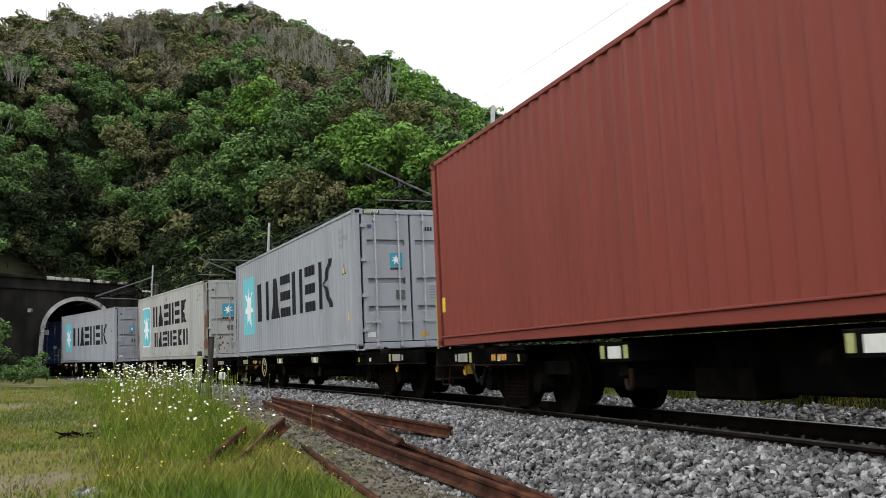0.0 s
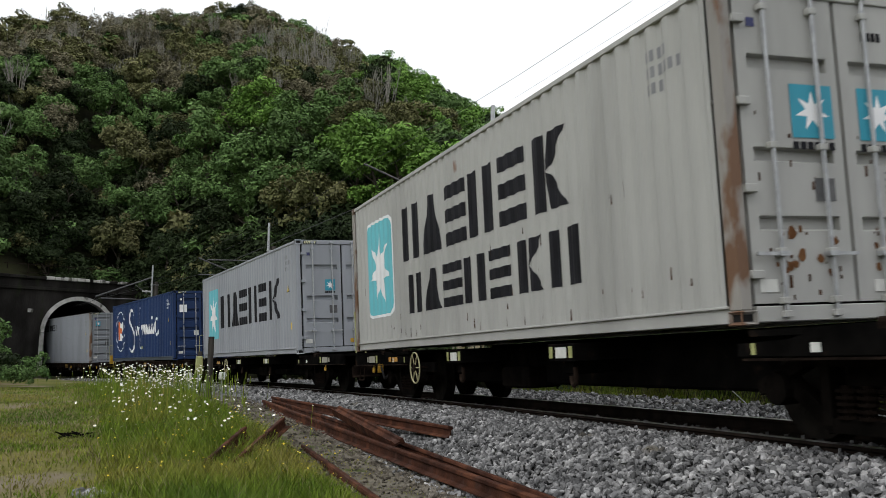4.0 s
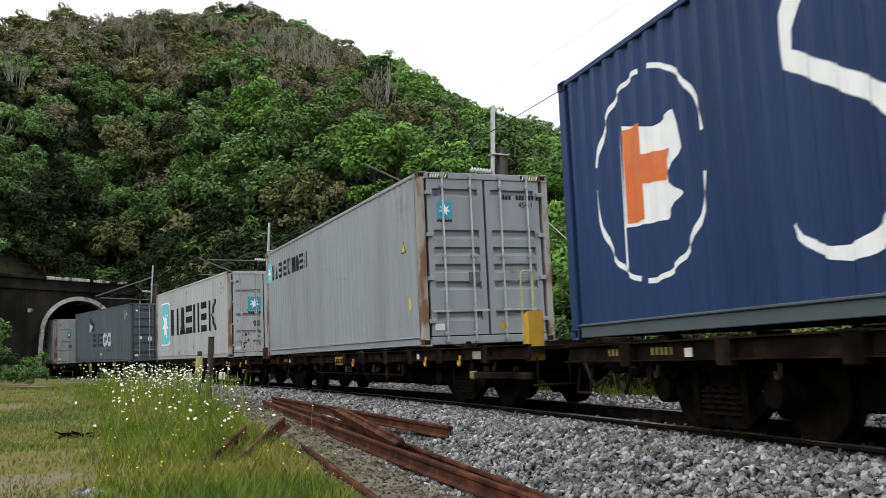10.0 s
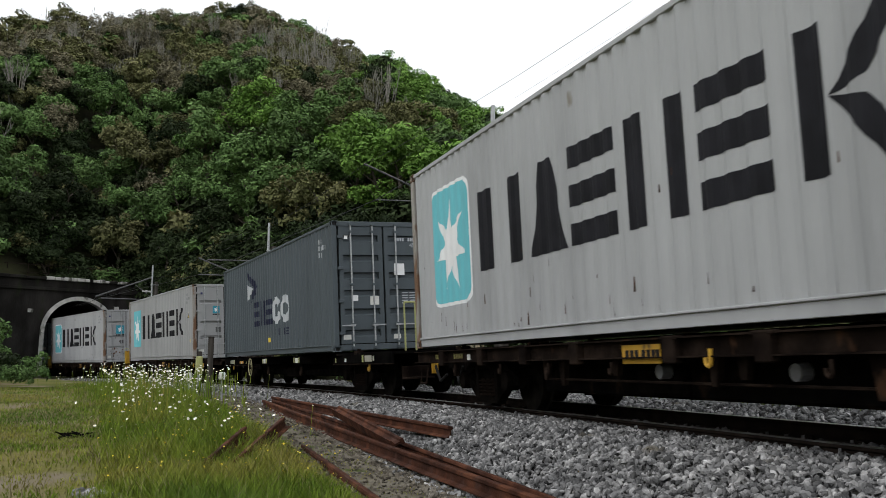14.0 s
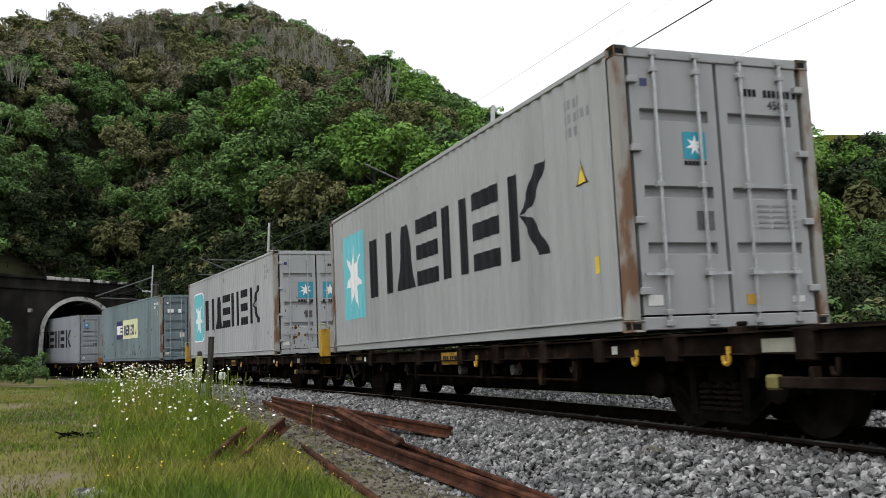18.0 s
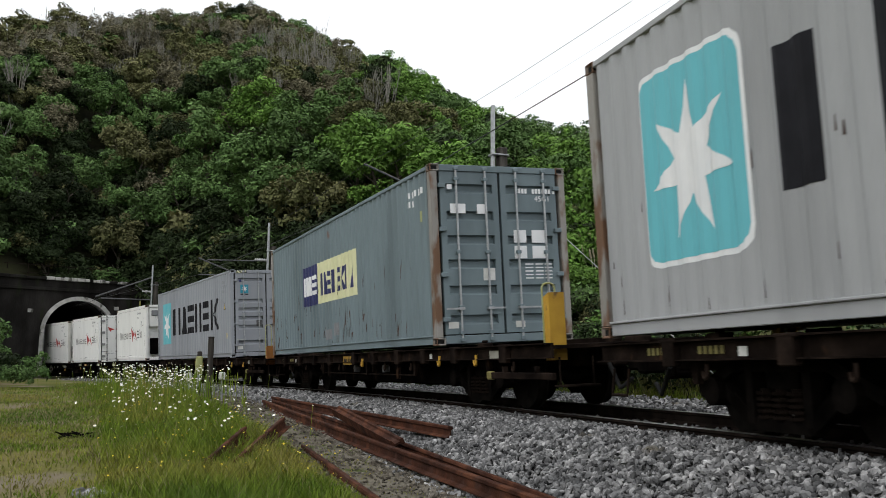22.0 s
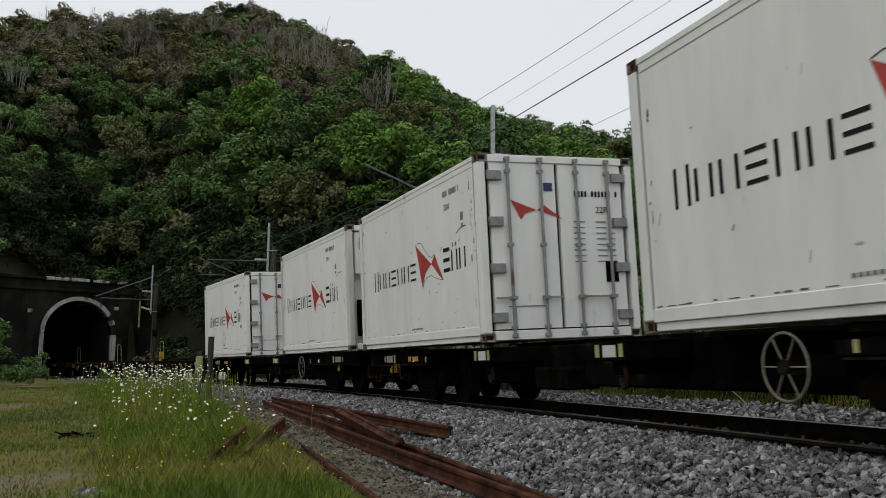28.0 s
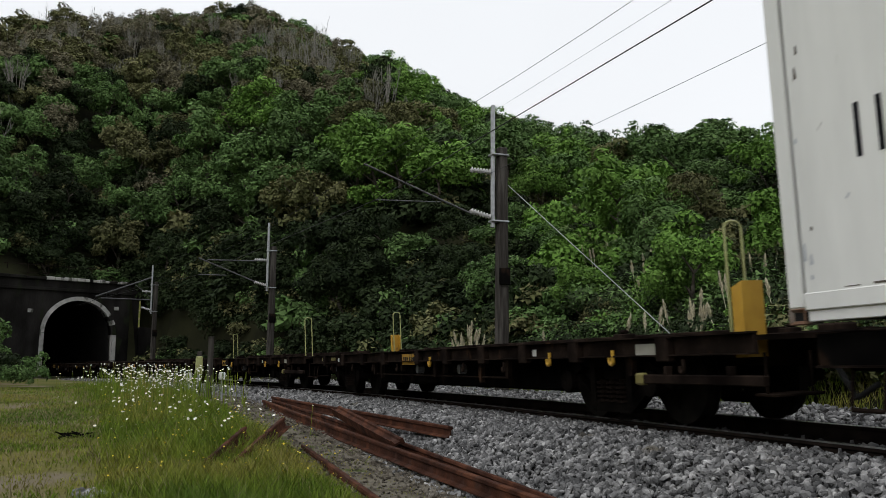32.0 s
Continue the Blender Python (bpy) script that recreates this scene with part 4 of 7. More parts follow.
def bars(count, x0, x1, z0, z1, gap=0.17, thick=0.36, forms=(0, 2, 1, 0, 1, 3), level=0.22):
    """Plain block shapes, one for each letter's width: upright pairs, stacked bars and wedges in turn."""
    out, step = [], (x1 - x0) / (count - gap)
    for i in range(count):
        a = x0 + i * step
        b = a + step * (1 - gap)
        w, h, t = b - a, z1 - z0, (b - a) * thick
        form = forms[i % len(forms)]
        if form == 0:
            out.append([quad(a, a + t, z0, z1), quad(b - t, b, z0, z1)])
        elif form == 1:
            out.append([quad(a, b, z0 + h * k, z0 + h * (k + level)) for k in (0.0, (1 - level) / 2, 1 - level)])
        elif form == 2:
            out.append([[(a, z0), (b, z0), (a + w * 0.66, z1), (a + w * 0.34, z1)]])
        else:
            out.append([quad(a, a + t, z0, z1), [(a + t * 1.15, z0 + h * 0.5), (a + w * 0.58, z0 + h * 0.44), (b, z0), (b - t * 1.25, z0)], [(a + t * 1.15, z0 + h * 0.5), (b - t * 1.25, z1), (b, z1), (a + w * 0.58, z0 + h * 0.56)]])
    return out


def spaced(spans, z0, z1):
    """Block shapes over given spans, in the order of bars()."""
    out = []
    for i, (a, b) in enumerate(spans):
        form = (0, 2, 1, 0, 1, 3)[i % 6]
        out += bars(1, a, b, z0, z1, gap=0.0, thick=0.24 if form == 3 else 0.30, forms=(form,))
    return out


def marks_row(th, flat, ink, rows, lift=0.004):
    for shape in rows:
        for poly in shape:
            decal("block_mark", [poly], ink, th, flat, lift=lift)


def ribbon(points, w):
    """A painted stroke through points, as quads that share their corners."""
    edge = []
    for i, (x, z) in enumerate(points):
        (x0, z0), (x1, z1) = points[max(0, i - 1)], points[min(len(points) - 1, i + 1)]
        n = math.hypot(x1 - x0, z1 - z0) or 1
        k = (w[min(i, len(w) - 1)] if isinstance(w, (list, tuple)) else w) / 2 / n
        edge.append(((x + (z1 - z0) * k, z - (x1 - x0) * k), (x - (z1 - z0) * k, z + (x1 - x0) * k)))
    return [[a[0], b[0], b[1], a[1]] for a, b in zip(edge, edge[1:])]


def arc(cx, cz, rx, rz, a0, a1, n=14):
    return [(cx + rx * math.cos(radians(a0 + (a1 - a0) * i / n)), cz + rz * math.sin(radians(a0 + (a1 - a0) * i / n))) for i in range(n + 1)]


CAST = {}


def casting_mesh(mat):
    if mat.name not in CAST:
        bm = boxes((-0.089, 0.089, -0.081, 0.081, 0, 0.118), bevel=0.008)
        for axis, w in ((Vector((1, 0, 0)), 0.055), (Vector((0, 1, 0)), 0.055)):
            for sgn in (-1, 1):
                faces = [f for f in bm.faces if f.normal.dot(axis * sgn) > 0.95]
                for f in faces:
                    got = bmesh.ops.inset_individual(bm, faces=[f], thickness=0.03)
                    bmesh.ops.translate(bm, verts=f.verts, vec=-axis * sgn * 0.03)
                    # hole floor painted black, as the unlit hollow of the casting
                    f.material_index = 1
        CAST[mat.name] = mesh_of(bm, "corner_casting", mat, RUBBER_SHADE)
    return CAST[mat.name]


def lettering(text, size, mat):
    cu = bpy.data.curves.new("words", "FONT")
    cu.body, cu.size, cu.extrude = text, size, 0.001
    ob = bpy.data.objects.new("words", cu)
    scene.collection.objects.link(ob)
    me = bpy.data.meshes.new_from_object(ob.evaluated_get(bpy.context.evaluated_depsgraph_get()))
    bpy.data.objects.remove(ob)
    me.materials.clear()
    me.materials.append(mat)
    return me


SIGNS = {}


def sign(text, size, mat):
    key = (text, size, mat.name)
    if key not in SIGNS:
        SIGNS[key] = lettering(text, size, mat)
    return SIGNS[key]


BLOCKS = {}


def small_block(mat):
    if mat.name not in BLOCKS:
        BLOCKS[mat.name] = mesh_of(boxes((-0.03, 0.035, -0.04, 0.04, -0.028, 0.028), bevel=0.006), "rod_bracket", mat)
    return BLOCKS[mat.name]


def door_pair(box_thing, L, H, mat, style, marks, ribs):
    """Two door leaves on the leading end, each with its lock rods, levers and hinges."""
    X = L / 2
    z0, z1 = 0.17, H - 0.12
    # Black sheet behind the leaves: the seal and the gaps' shadow line in one.
    part("door_seal", boxes((X - 0.14, X - 0.11, -1.095, 1.095, z0 - 0.02, z1 + 0.02)), box_thing, mat=RUBBER_SHADE)
    for side in (-1, 1):
        gap, edge = (0.028, 1.035) if style == "reefer" else (0.022, 1.048)
        y0, y1 = (-edge, -gap) if side < 0 else (gap, edge)
        # leaf folded in level ribs
        levels = [(z0, 0.0)]
        for zc, hh, slope in ribs:
            c = z0 + (z1 - z0) * zc
            levels += [(c - hh - slope, 0.0), (c - hh, -0.070), (c + hh, -0.070), (c + hh + slope * 0.4, 0.0)]
        levels.append((z1, 0.0))
        verts, faces = [], []
        ya, yb = y0 + 0.10, y1 - 0.10
        for z, d in levels:
            verts += [(X - 0.03, y0, z), (X - 0.03, ya, z), (X - 0.03 + d, ya + 0.004, z), (X - 0.03 + d, yb - 0.004, z), (X - 0.03, yb, z), (X - 0.03, y1, z)]
        for i in range(len(levels) - 1):
            for j in range(5):
                a = i * 6 + j
                faces.append((a, a + 1, a + 7, a + 6))
        leaf = part("door", raw_mesh("door", verts, faces, mat), box_thing)
        part("door_edge", boxes((X - 0.095, X - 0.034, y0, y0 + 0.03, z0, z1), (X - 0.095, X - 0.034, y1 - 0.03, y1, z0, z1)), leaf, mat=mat)
        for k in (0.26, 0.76):
            y = y0 + (y1 - y0) * k
            part("lock_rod", rods(((X + 0.012, y, z0 - 0.10), (X + 0.012, y, z1 + 0.07), 0.024 if style == "reefer" else 0.019), sides=8), leaf, "galvanised lock rod", mat=LOCK_GREY if style == "reefer" else ZINC)
            bracket = small_block(LOCK_GREY if style == "reefer" else mat)
            for z in (z0 - 0.09, z0 + 0.02, z0 + 0.42, z0 + (z1 - z0) * 0.5, z1 - 0.12, z1 + 0.05):
                part("rod_bracket", bracket, leaf, m=pose(X, y, z))
            hand = -1 if k < 0.5 else 1
            zh = z0 + 0.40 if style != "reefer" else z0 + 0.42
            part("lever", boxes((X + 0.02, X + 0.04, min(y, y - hand * 0.26 * side), max(y, y - hand * 0.26 * side), zh - 0.014, zh + 0.014), (X - 0.02, X + 0.05, y - 0.05, y + 0.05, zh - 0.02, zh + 0.02)), leaf, mat=LOCK_GREY if style == "reefer" else ZINC)
        ye = y0 if side < 0 else y1
        for z in ((0.09, 0.36, 0.64, 0.91) if style != "reefer" else (0.07, 0.36, 0.64, 0.92)):
            zz = z0 + (z1 - z0) * z
            wide = 0.17 if style == "reefer" else 0.07
            part("hinge", boxes((X - 0.03, X + 0.025, min(ye + side * 0.05, ye - side * wide), max(ye + side * 0.05, ye - side * wide), zz - (0.065 if style == "reefer" else 0.035), zz + (0.065 if style == "reefer" else 0.035)), bevel=0.006), leaf, mat=LOCK_GREY if style == "reefer" else mat)
        marks(leaf, side, X - 0.026, y0, y1, z0, z1)


def plates(leaf, name, x, rows, mat):
    """Thin painted or stuck-on patches on the door leaf: rows of y0, y1, z0, z1."""
    for a, b, c, d in rows:
        part(name, boxes((x, x + 0.004, a, b, c, d)), leaf, mat=mat)


def end_polys(leaf, name, x, polys, mat, lift=0.005):
    bm = bmesh.new()
    for poly in polys:
        bm.faces.new([bm.verts.new((x + lift, y, z)) for y, z in poly])
    bmesh.ops.recalc_face_normals(bm, faces=bm.faces)
    if sum(f.normal.x for f in bm.faces) < 0:
        bmesh.ops.reverse_faces(bm, faces=bm.faces)
    return part(name, bm, leaf, mat=mat)


def front_marks(ink, emblem, square, both=False, emblem_z=0.70, emblem_y=0.71, data_plate=True, code="45G1", code_mat=None, stickers=()):
    def put(leaf, side, x, y0, y1, z0, z1):
        h, w = z1 - z0, y1 - y0
        for lf, a, b, c, d in stickers:
            if lf == side:
                plates(leaf, "sticker", x, [(y0 + w * a, y0 + w * b, z0 + h * c, z0 + h * d)], MARK_WHITE)
        if side < 0 or both:
            c, cz, r = y0 + w * (emblem_y if side < 0 else 0.37), z0 + h * emblem_z, 0.135 if not both else 0.22
            if square:
                plates(leaf, "emblem_panel", x, [(c - r, c + r, cz - r * 1.05, cz + r * 1.05)], square)
                end_polys(leaf, "emblem", x, star(c, cz, r * 0.82, r * 0.82), emblem)
                plates(leaf, "caption_bar", x, [(c - r + i * r * 0.34, c - r + i * r * 0.34 + r * 0.26, cz - r * 1.5, cz - r * 1.2) for i in range(6)], ink)
        if both:
            g = random.Random(int(y0 * 100) + 5)
            for k in (0.26, 0.50, 0.76):
                for _ in range(4):
                    a, c, s = y0 + w * k + g.uniform(-0.12, 0.12), z0 + 0.40 + g.uniform(-0.16, 0.22), g.uniform(0.015, 0.06)
                    end_polys(leaf, "rust_stain", x, [[(a + s * g.uniform(0.5, 1.0) * math.cos(q * 0.785), c + s * g.uniform(0.6, 1.5) * math.sin(q * 0.785)) for q in range(8)]], STAIN, 0.002)
            for _ in range(26):
                a, c = y0 + w * g.uniform(0.12, 0.86), z0 + h * g.random() ** 1.5 * 0.75
                k = g.uniform(0.006, 0.03)
                plates(leaf, "rust_chip", x - 0.003, [(a, a + k, c, c + k * g.uniform(1.0, 4.0))], CHIP)
        if side < 0:
            plates(leaf, "maker_plate", x, [(y0 + w * 0.68, y0 + w * 0.88, z0 + h * 0.325, z0 + h * 0.40)], DARK_PLATE if ink is MARK_BLACK else PLATE)
            plates(leaf, "sticker", x, [(y0 + w * 0.05, y0 + w * 0.22, z0 + h * 0.035, z0 + h * 0.075)], PLATE)
            plates(leaf, "small_mark", x, [(y0 + w * 0.12, y0 + w * 0.2, z0 + h * 0.89, z0 + h * 0.92)], MARK_NAVY if ink is MARK_BLACK else MARK_WHITE)
        else:
            t = y0 + w * 0.26
            plates(leaf, "serial_bar", x, [(t + i * 0.058, t + i * 0.058 + 0.042, z0 + h * 0.875, z0 + h * 0.905) for i in (0, 1, 2, 3, 5.4, 6.4, 7.4, 8.6, 9.6, 10.6, 12)], ink)
            part("type_code", sign(code, 0.13, code_mat or ink), leaf, m=Matrix.Translation((x + 0.006, y0 + w * 0.60, z0 + h * 0.825)) @ pose(0, 0, 0, 90, 0, 90))
            rows = []
            for r in range(5):
                zz = z0 + h * (0.42 - 0.022 * r)
                rows += [(y0 + w * 0.38, y0 + w * 0.52, zz, zz + 0.02), (y0 + w * 0.56, y0 + w * 0.70, zz, zz + 0.02), (y0 + w * 0.73, y0 + w * 0.86, zz, zz + 0.02)]
            plates(leaf, "weight_bar", x, rows, MARK_GREY if ink is MARK_BLACK else ink)
            plates(leaf, "sticker", x, [(y0 + w * 0.72, y0 + w * 0.88, z0 + h * 0.035, z0 + h * 0.06)], PLATE)
            plates(leaf, "customs_plate", x, [(y0 + w * 0.16, y0 + w * 0.32, z0 + h * 0.03, z0 + h * 0.07)], YELLOW if ink is MARK_BLACK and not both else PLATE)
    return put


NARROW = ((0.255, 0.045, 0.026), (0.476, 0.045, 0.026), (0.78, 0.045, 0.026))
BROAD = ((0.125, 0.035, 0.06), (0.32, 0.035, 0.06), (0.43, 0.035, 0.06), (0.54, 0.035, 0.06), (0.65, 0.035, 0.06), (0.92, 0.03, 0.05))
FIVE = ((0.09, 0.05, 0.04), (0.27, 0.05, 0.04), (0.43, 0.05, 0.04), (0.58, 0.05, 0.04), (0.73, 0.05, 0.04), (0.90, 0.05, 0.04))
PLAIN = ()


def freight_container(L, H, mat, label, side_marks, front, ribs=NARROW, flat=False, style="dry", rust_posts=None, roof_mat=None, stripes=False):
    th = thing("freight_container", label, "shipping container", "containers on the train")
    X = L / 2
    post = rust_posts or mat
    cm = casting_mesh(RUSTY if style == "reefer" else post)
    for sx in (-1, 1):
        for sy in (-1, 1):
            for z in (0.0, H - 0.118):
                part("corner_casting", cm, th, m=Matrix.Translation((sx * (X - 0.089), sy * (HALF - 0.081), z)))
            part("corner_post", boxes((min(sx * (X - 0.004), sx * (X - 0.16)), max(sx * (X - 0.004), sx * (X - 0.16)), min(sy * (HALF - 0.004), sy * (HALF - 0.12)), max(sy * (HALF - 0.004), sy * (HALF - 0.12)), 0.118, H - 0.118), bevel=0.01), th, mat=post)
    a, b = -X + 0.178, X - 0.178
    for sy in (-1, 1):
        y0, y1 = sorted((sy * (HALF - 0.006), sy * (HALF - 0.06)))
        low = sorted((sy * (HALF - 0.03), sy * (HALF - 0.09)))
        part("bottom_rail", boxes((a, b, y0, y1, 0.14 if not flat else 0.10, 0.165 if not flat else 0.22), (a, b, low[0], low[1], 0.02, 0.14 if not flat else 0.10), bevel=0.006), th, mat=SLATE if mat is NAVY else mat)
        part("top_rail", boxes((a, b, y0, y1, H - 0.075, H - 0.012), bevel=0.008), th, mat=mat)
        part("side_wall", side_mesh("side_wall", a + 0.02, b - 0.02, 0.16, H - 0.07, flat, mat, flip=1 if sy < 0 else -1), th)
    # roof, folded across
    xs = [a + (b - a) * i / (36 if L > 8 else 18) for i in range(37 if L > 8 else 19)]
    verts = [(x, y, H - 0.03 + (0.018 if (i % 2 and not flat) else 0.0)) for i, x in enumerate(xs) for y in (-HALF + 0.05, HALF - 0.05)]
    part("roof", raw_mesh("roof", verts, [(2 * i, 2 * i + 2, 2 * i + 3, 2 * i + 1) for i in range(len(xs) - 1)], roof_mat or mat), th)
    part("floor", boxes((a, b, -HALF + 0.09, HALF - 0.09, 0.12, 0.16)), th, mat=TIMBER)
    for i in range(12 if L > 8 else 6):
        x = a + (b - a) * (i + 0.5) / (12 if L > 8 else 6)
        part("floor_beam", boxes((x - 0.03, x + 0.03, -HALF + 0.09, HALF - 0.09, 0.03, 0.12)), th, mat=mat)
    for sx in (-1, 1):
        x0, x1 = sorted((sx * (X - 0.01), sx * (X - 0.12)))
        part("end_sill", boxes((x0, x1, -HALF + 0.162, HALF - 0.162, 0.02, 0.15), bevel=0.008), th, mat=mat)
        part("end_header", boxes((x0, x1, -HALF + 0.162, HALF - 0.162, H - 0.115, H - 0.01), bevel=0.008), th, mat=mat)
    # blind end
    verts = []
    ys = breaks(-1.09, 1.09, flat)
    for y in ys:
        for z in (0.15, H - 0.11):
            verts.append((-X + 0.03 + dent(y, flat), y, z))
    part("end_wall", raw_mesh("end_wall", verts, [(2 * i + 1, 2 * i + 3, 2 * i + 2, 2 * i) for i in range(len(ys) - 1)], mat), th)
    if stripes:
        part("hazard_ground", boxes((X - 0.0095, X - 0.008, -1.02, -0.66, H - 0.105, H - 0.025)), th, mat=MARK_BLACK)
        part("hazard_ground", boxes((X - 0.0095, X - 0.008, 0.70, 1.06, H - 0.105, H - 0.025)), th, mat=MARK_BLACK)
        bm = bmesh.new()
        for i in range(7):
            for y in (-1.0, 0.72):
                c = y + i * 0.045
                vs = [bm.verts.new((X - 0.006, c, H - 0.10)), bm.verts.new((X - 0.006, c + 0.022, H - 0.10)), bm.verts.new((X - 0.006, c + 0.05, H - 0.03)), bm.verts.new((X - 0.006, c + 0.028, H - 0.03))]
                bm.faces.new(vs)
        part("hazard_stripes", bm, th, "slanted yellow height warning stripes", mat=MARK_CREAM)
    if front == "machinery":
        machinery_end(th, L, H)
    else:
        door_pair(th, L, H, mat, style, front, ribs)
    side_marks(th, L, H)
    return th


def machinery_end(th, L, H):
    """The cooling unit set into the end of a refrigerated container."""
    X = L / 2
    part("unit_back", boxes((X - 0.30, X - 0.27, -1.06, 1.06, 0.16, H - 0.12)), th, mat=WHITE)
    part("unit_panel", boxes((X - 0.26, X - 0.06, -1.04, 1.04, H - 1.02, H - 0.14), bevel=0.02), th, mat=WHITE)
    part("compressor_bay", boxes((X - 0.26, X - 0.16, -0.98, 0.98, 0.30, 1.05), bevel=0.02), th, mat=UNDERFRAME)
    part("control_box", boxes((X - 0.26, X - 0.07, 0.20, 0.95, 1.15, 1.52), bevel=0.02), th, mat=PALE)
    part("compressor", rods(((X - 0.20, -0.75, 0.55), (X - 0.20, -0.05, 0.55), 0.15), sides=12), th, mat=BOGIE)
    for y in (-0.5, 0.5):
        bm = bmesh.new()
        for r in (0.10, 0.18, 0.26):
            for i in range(16):
                a0, a1 = math.tau * i / 16, math.tau * (i + 1) / 16
                rod(bm, (X - 0.05, y + r * math.cos(a0), H - 0.58 + r * math.sin(a0)), (X - 0.05, y + r * math.cos(a1), H - 0.58 + r * math.sin(a1)), 0.006, sides=4)
        part("fan_guard", bm, th, "round wire fan guard", mat=ZINC)
    part("fresh_air_hatch", boxes((X - 0.06, X - 0.03, -0.95, -0.55, H - 0.52, H - 0.26), bevel=0.02), th, mat=MARK_GREY)
    part("sticker", boxes((X - 0.058, X - 0.053, -0.30, 0.0, H - 0.95, H - 0.80)), th, mat=YELLOW)


def serial_marks(th, L, H, ink, flat, counts=(4, 6, 3)):
    x0 = L / 2 - 1.15
    rows = []
    for r, many in enumerate(counts):
        for i in range(many):
            rows.append(quad(x0 + i * 0.095, x0 + i * 0.095 + 0.058, H - 0.41 - r * 0.155, H - 0.305 - r * 0.155))
    for r in rows:
        decal("serial_bar", [r], ink, th, flat)


def triangle_mark(th, L, H):
    x, z = L / 2 - 0.84, H - 1.15
    decal("warning_triangle", [[(x - 0.14, z - 0.13), (x + 0.14, z - 0.13), (x, z + 0.15)]], MARK_BLACK, th, False, "yellow electric warning triangle")
    decal("warning_triangle", [[(x - 0.11, z - 0.113), (x + 0.11, z - 0.113), (x, z + 0.115)]], SIGN_YELLOW, th, False, lift=0.007)
    decal("lift_label", [quad(x + 0.16, x + 0.25, 0.64, 0.82)], SIGN_YELLOW, th, False)


def star_side(square, ink=MARK_BLACK, rows=1, triangle=True, outline=False, worn=0):
    def put(th, L, H):
        if outline:
            decal("emblem_border", [rounded(-5.07, -3.43, 0.60, 2.42, 0.20)], MARK_WHITE, th, False, lift=0.003)
        decal("emblem_panel", [rounded(-5.02, -3.48, 0.65, 2.37, 0.17 if outline else 0.03)], square, th, False, lift=0.005)
        decal("emblem", star(-4.25, 1.48, 0.66, 0.72), MARK_WHITE, th, False, lift=0.008)
        if rows == 1:
            marks_row(th, False, ink, spaced(((-3.03, -1.6), (-1.35, -0.42), (-0.28, 0.69), (0.93, 1.94), (2.1, 3.06), (3.38, 4.46)), 0.98, 2.06))
        else:
            marks_row(th, False, ink, bars(6, -2.75, 3.25, 1.46, 2.36))
            marks_row(th, False, ink, bars(7, -2.6, 3.45, 0.57, 1.21))
        serial_marks(th, L, H, MARK_GREY if ink is MARK_BLACK else ink, False)
        if worn:
            chips(th, worn, 42)
        if triangle:
            triangle_mark(th, L, H)
    return put


def chips(th, seed, count):
    """Rust chips and drip marks along the lower wall."""
    g = random.Random(seed)
    for _ in range(count):
        x, z = g.uniform(-5.8, 5.8), 0.18 + g.random() ** 2.2 * 1.2
        w, h = g.uniform(0.008, 0.03), g.uniform(0.03, 0.16)
        decal("rust_chip", [[(x, z), (x + w, z), (x + w * 0.8, z + h), (x + w * 0.3, z + h * 0.9)]], CHIP, th, False)


def plain_side(th, L, H):
    decal("sticker", [quad(-5.86, -5.73, 0.53, 0.75)], SIGN_YELLOW, th, False)
    serial_marks(th, L, H, MARK_WHITE, False)


def small_star_side(th, L, H):
    decal("emblem_panel", [quad(-5.88, -5.40, 2.02, 2.56)], CYAN, th, False)
    decal("emblem", star(-5.64, 2.30, 0.2, 0.22), MARK_WHITE, th, False, lift=0.007)
    marks_row(th, False, MARK_BLACK, bars(6, -5.28, -3.2, 2.06, 2.46) + bars(4, -2.98, -1.42, 2.06, 2.44))
    decal("scratch", ribbon([(-0.55, 1.85), (0.1, 1.86), (0.55, 1.77), (0.85, 1.62), (1.1, 1.49), (1.35, 1.55), (2.05, 1.41)], 0.016), MARK_GREY, th, False)
    for i in range(8):
        decal("rust_streak", [quad(-5.8 + i * 0.26, -5.75 + i * 0.26, 0.2, 0.55 + 0.08 * (i % 3))], MARK_GREY, th, False)
    serial_marks(th, L, H, MARK_GREY, False)
    triangle_mark(th, L, H)


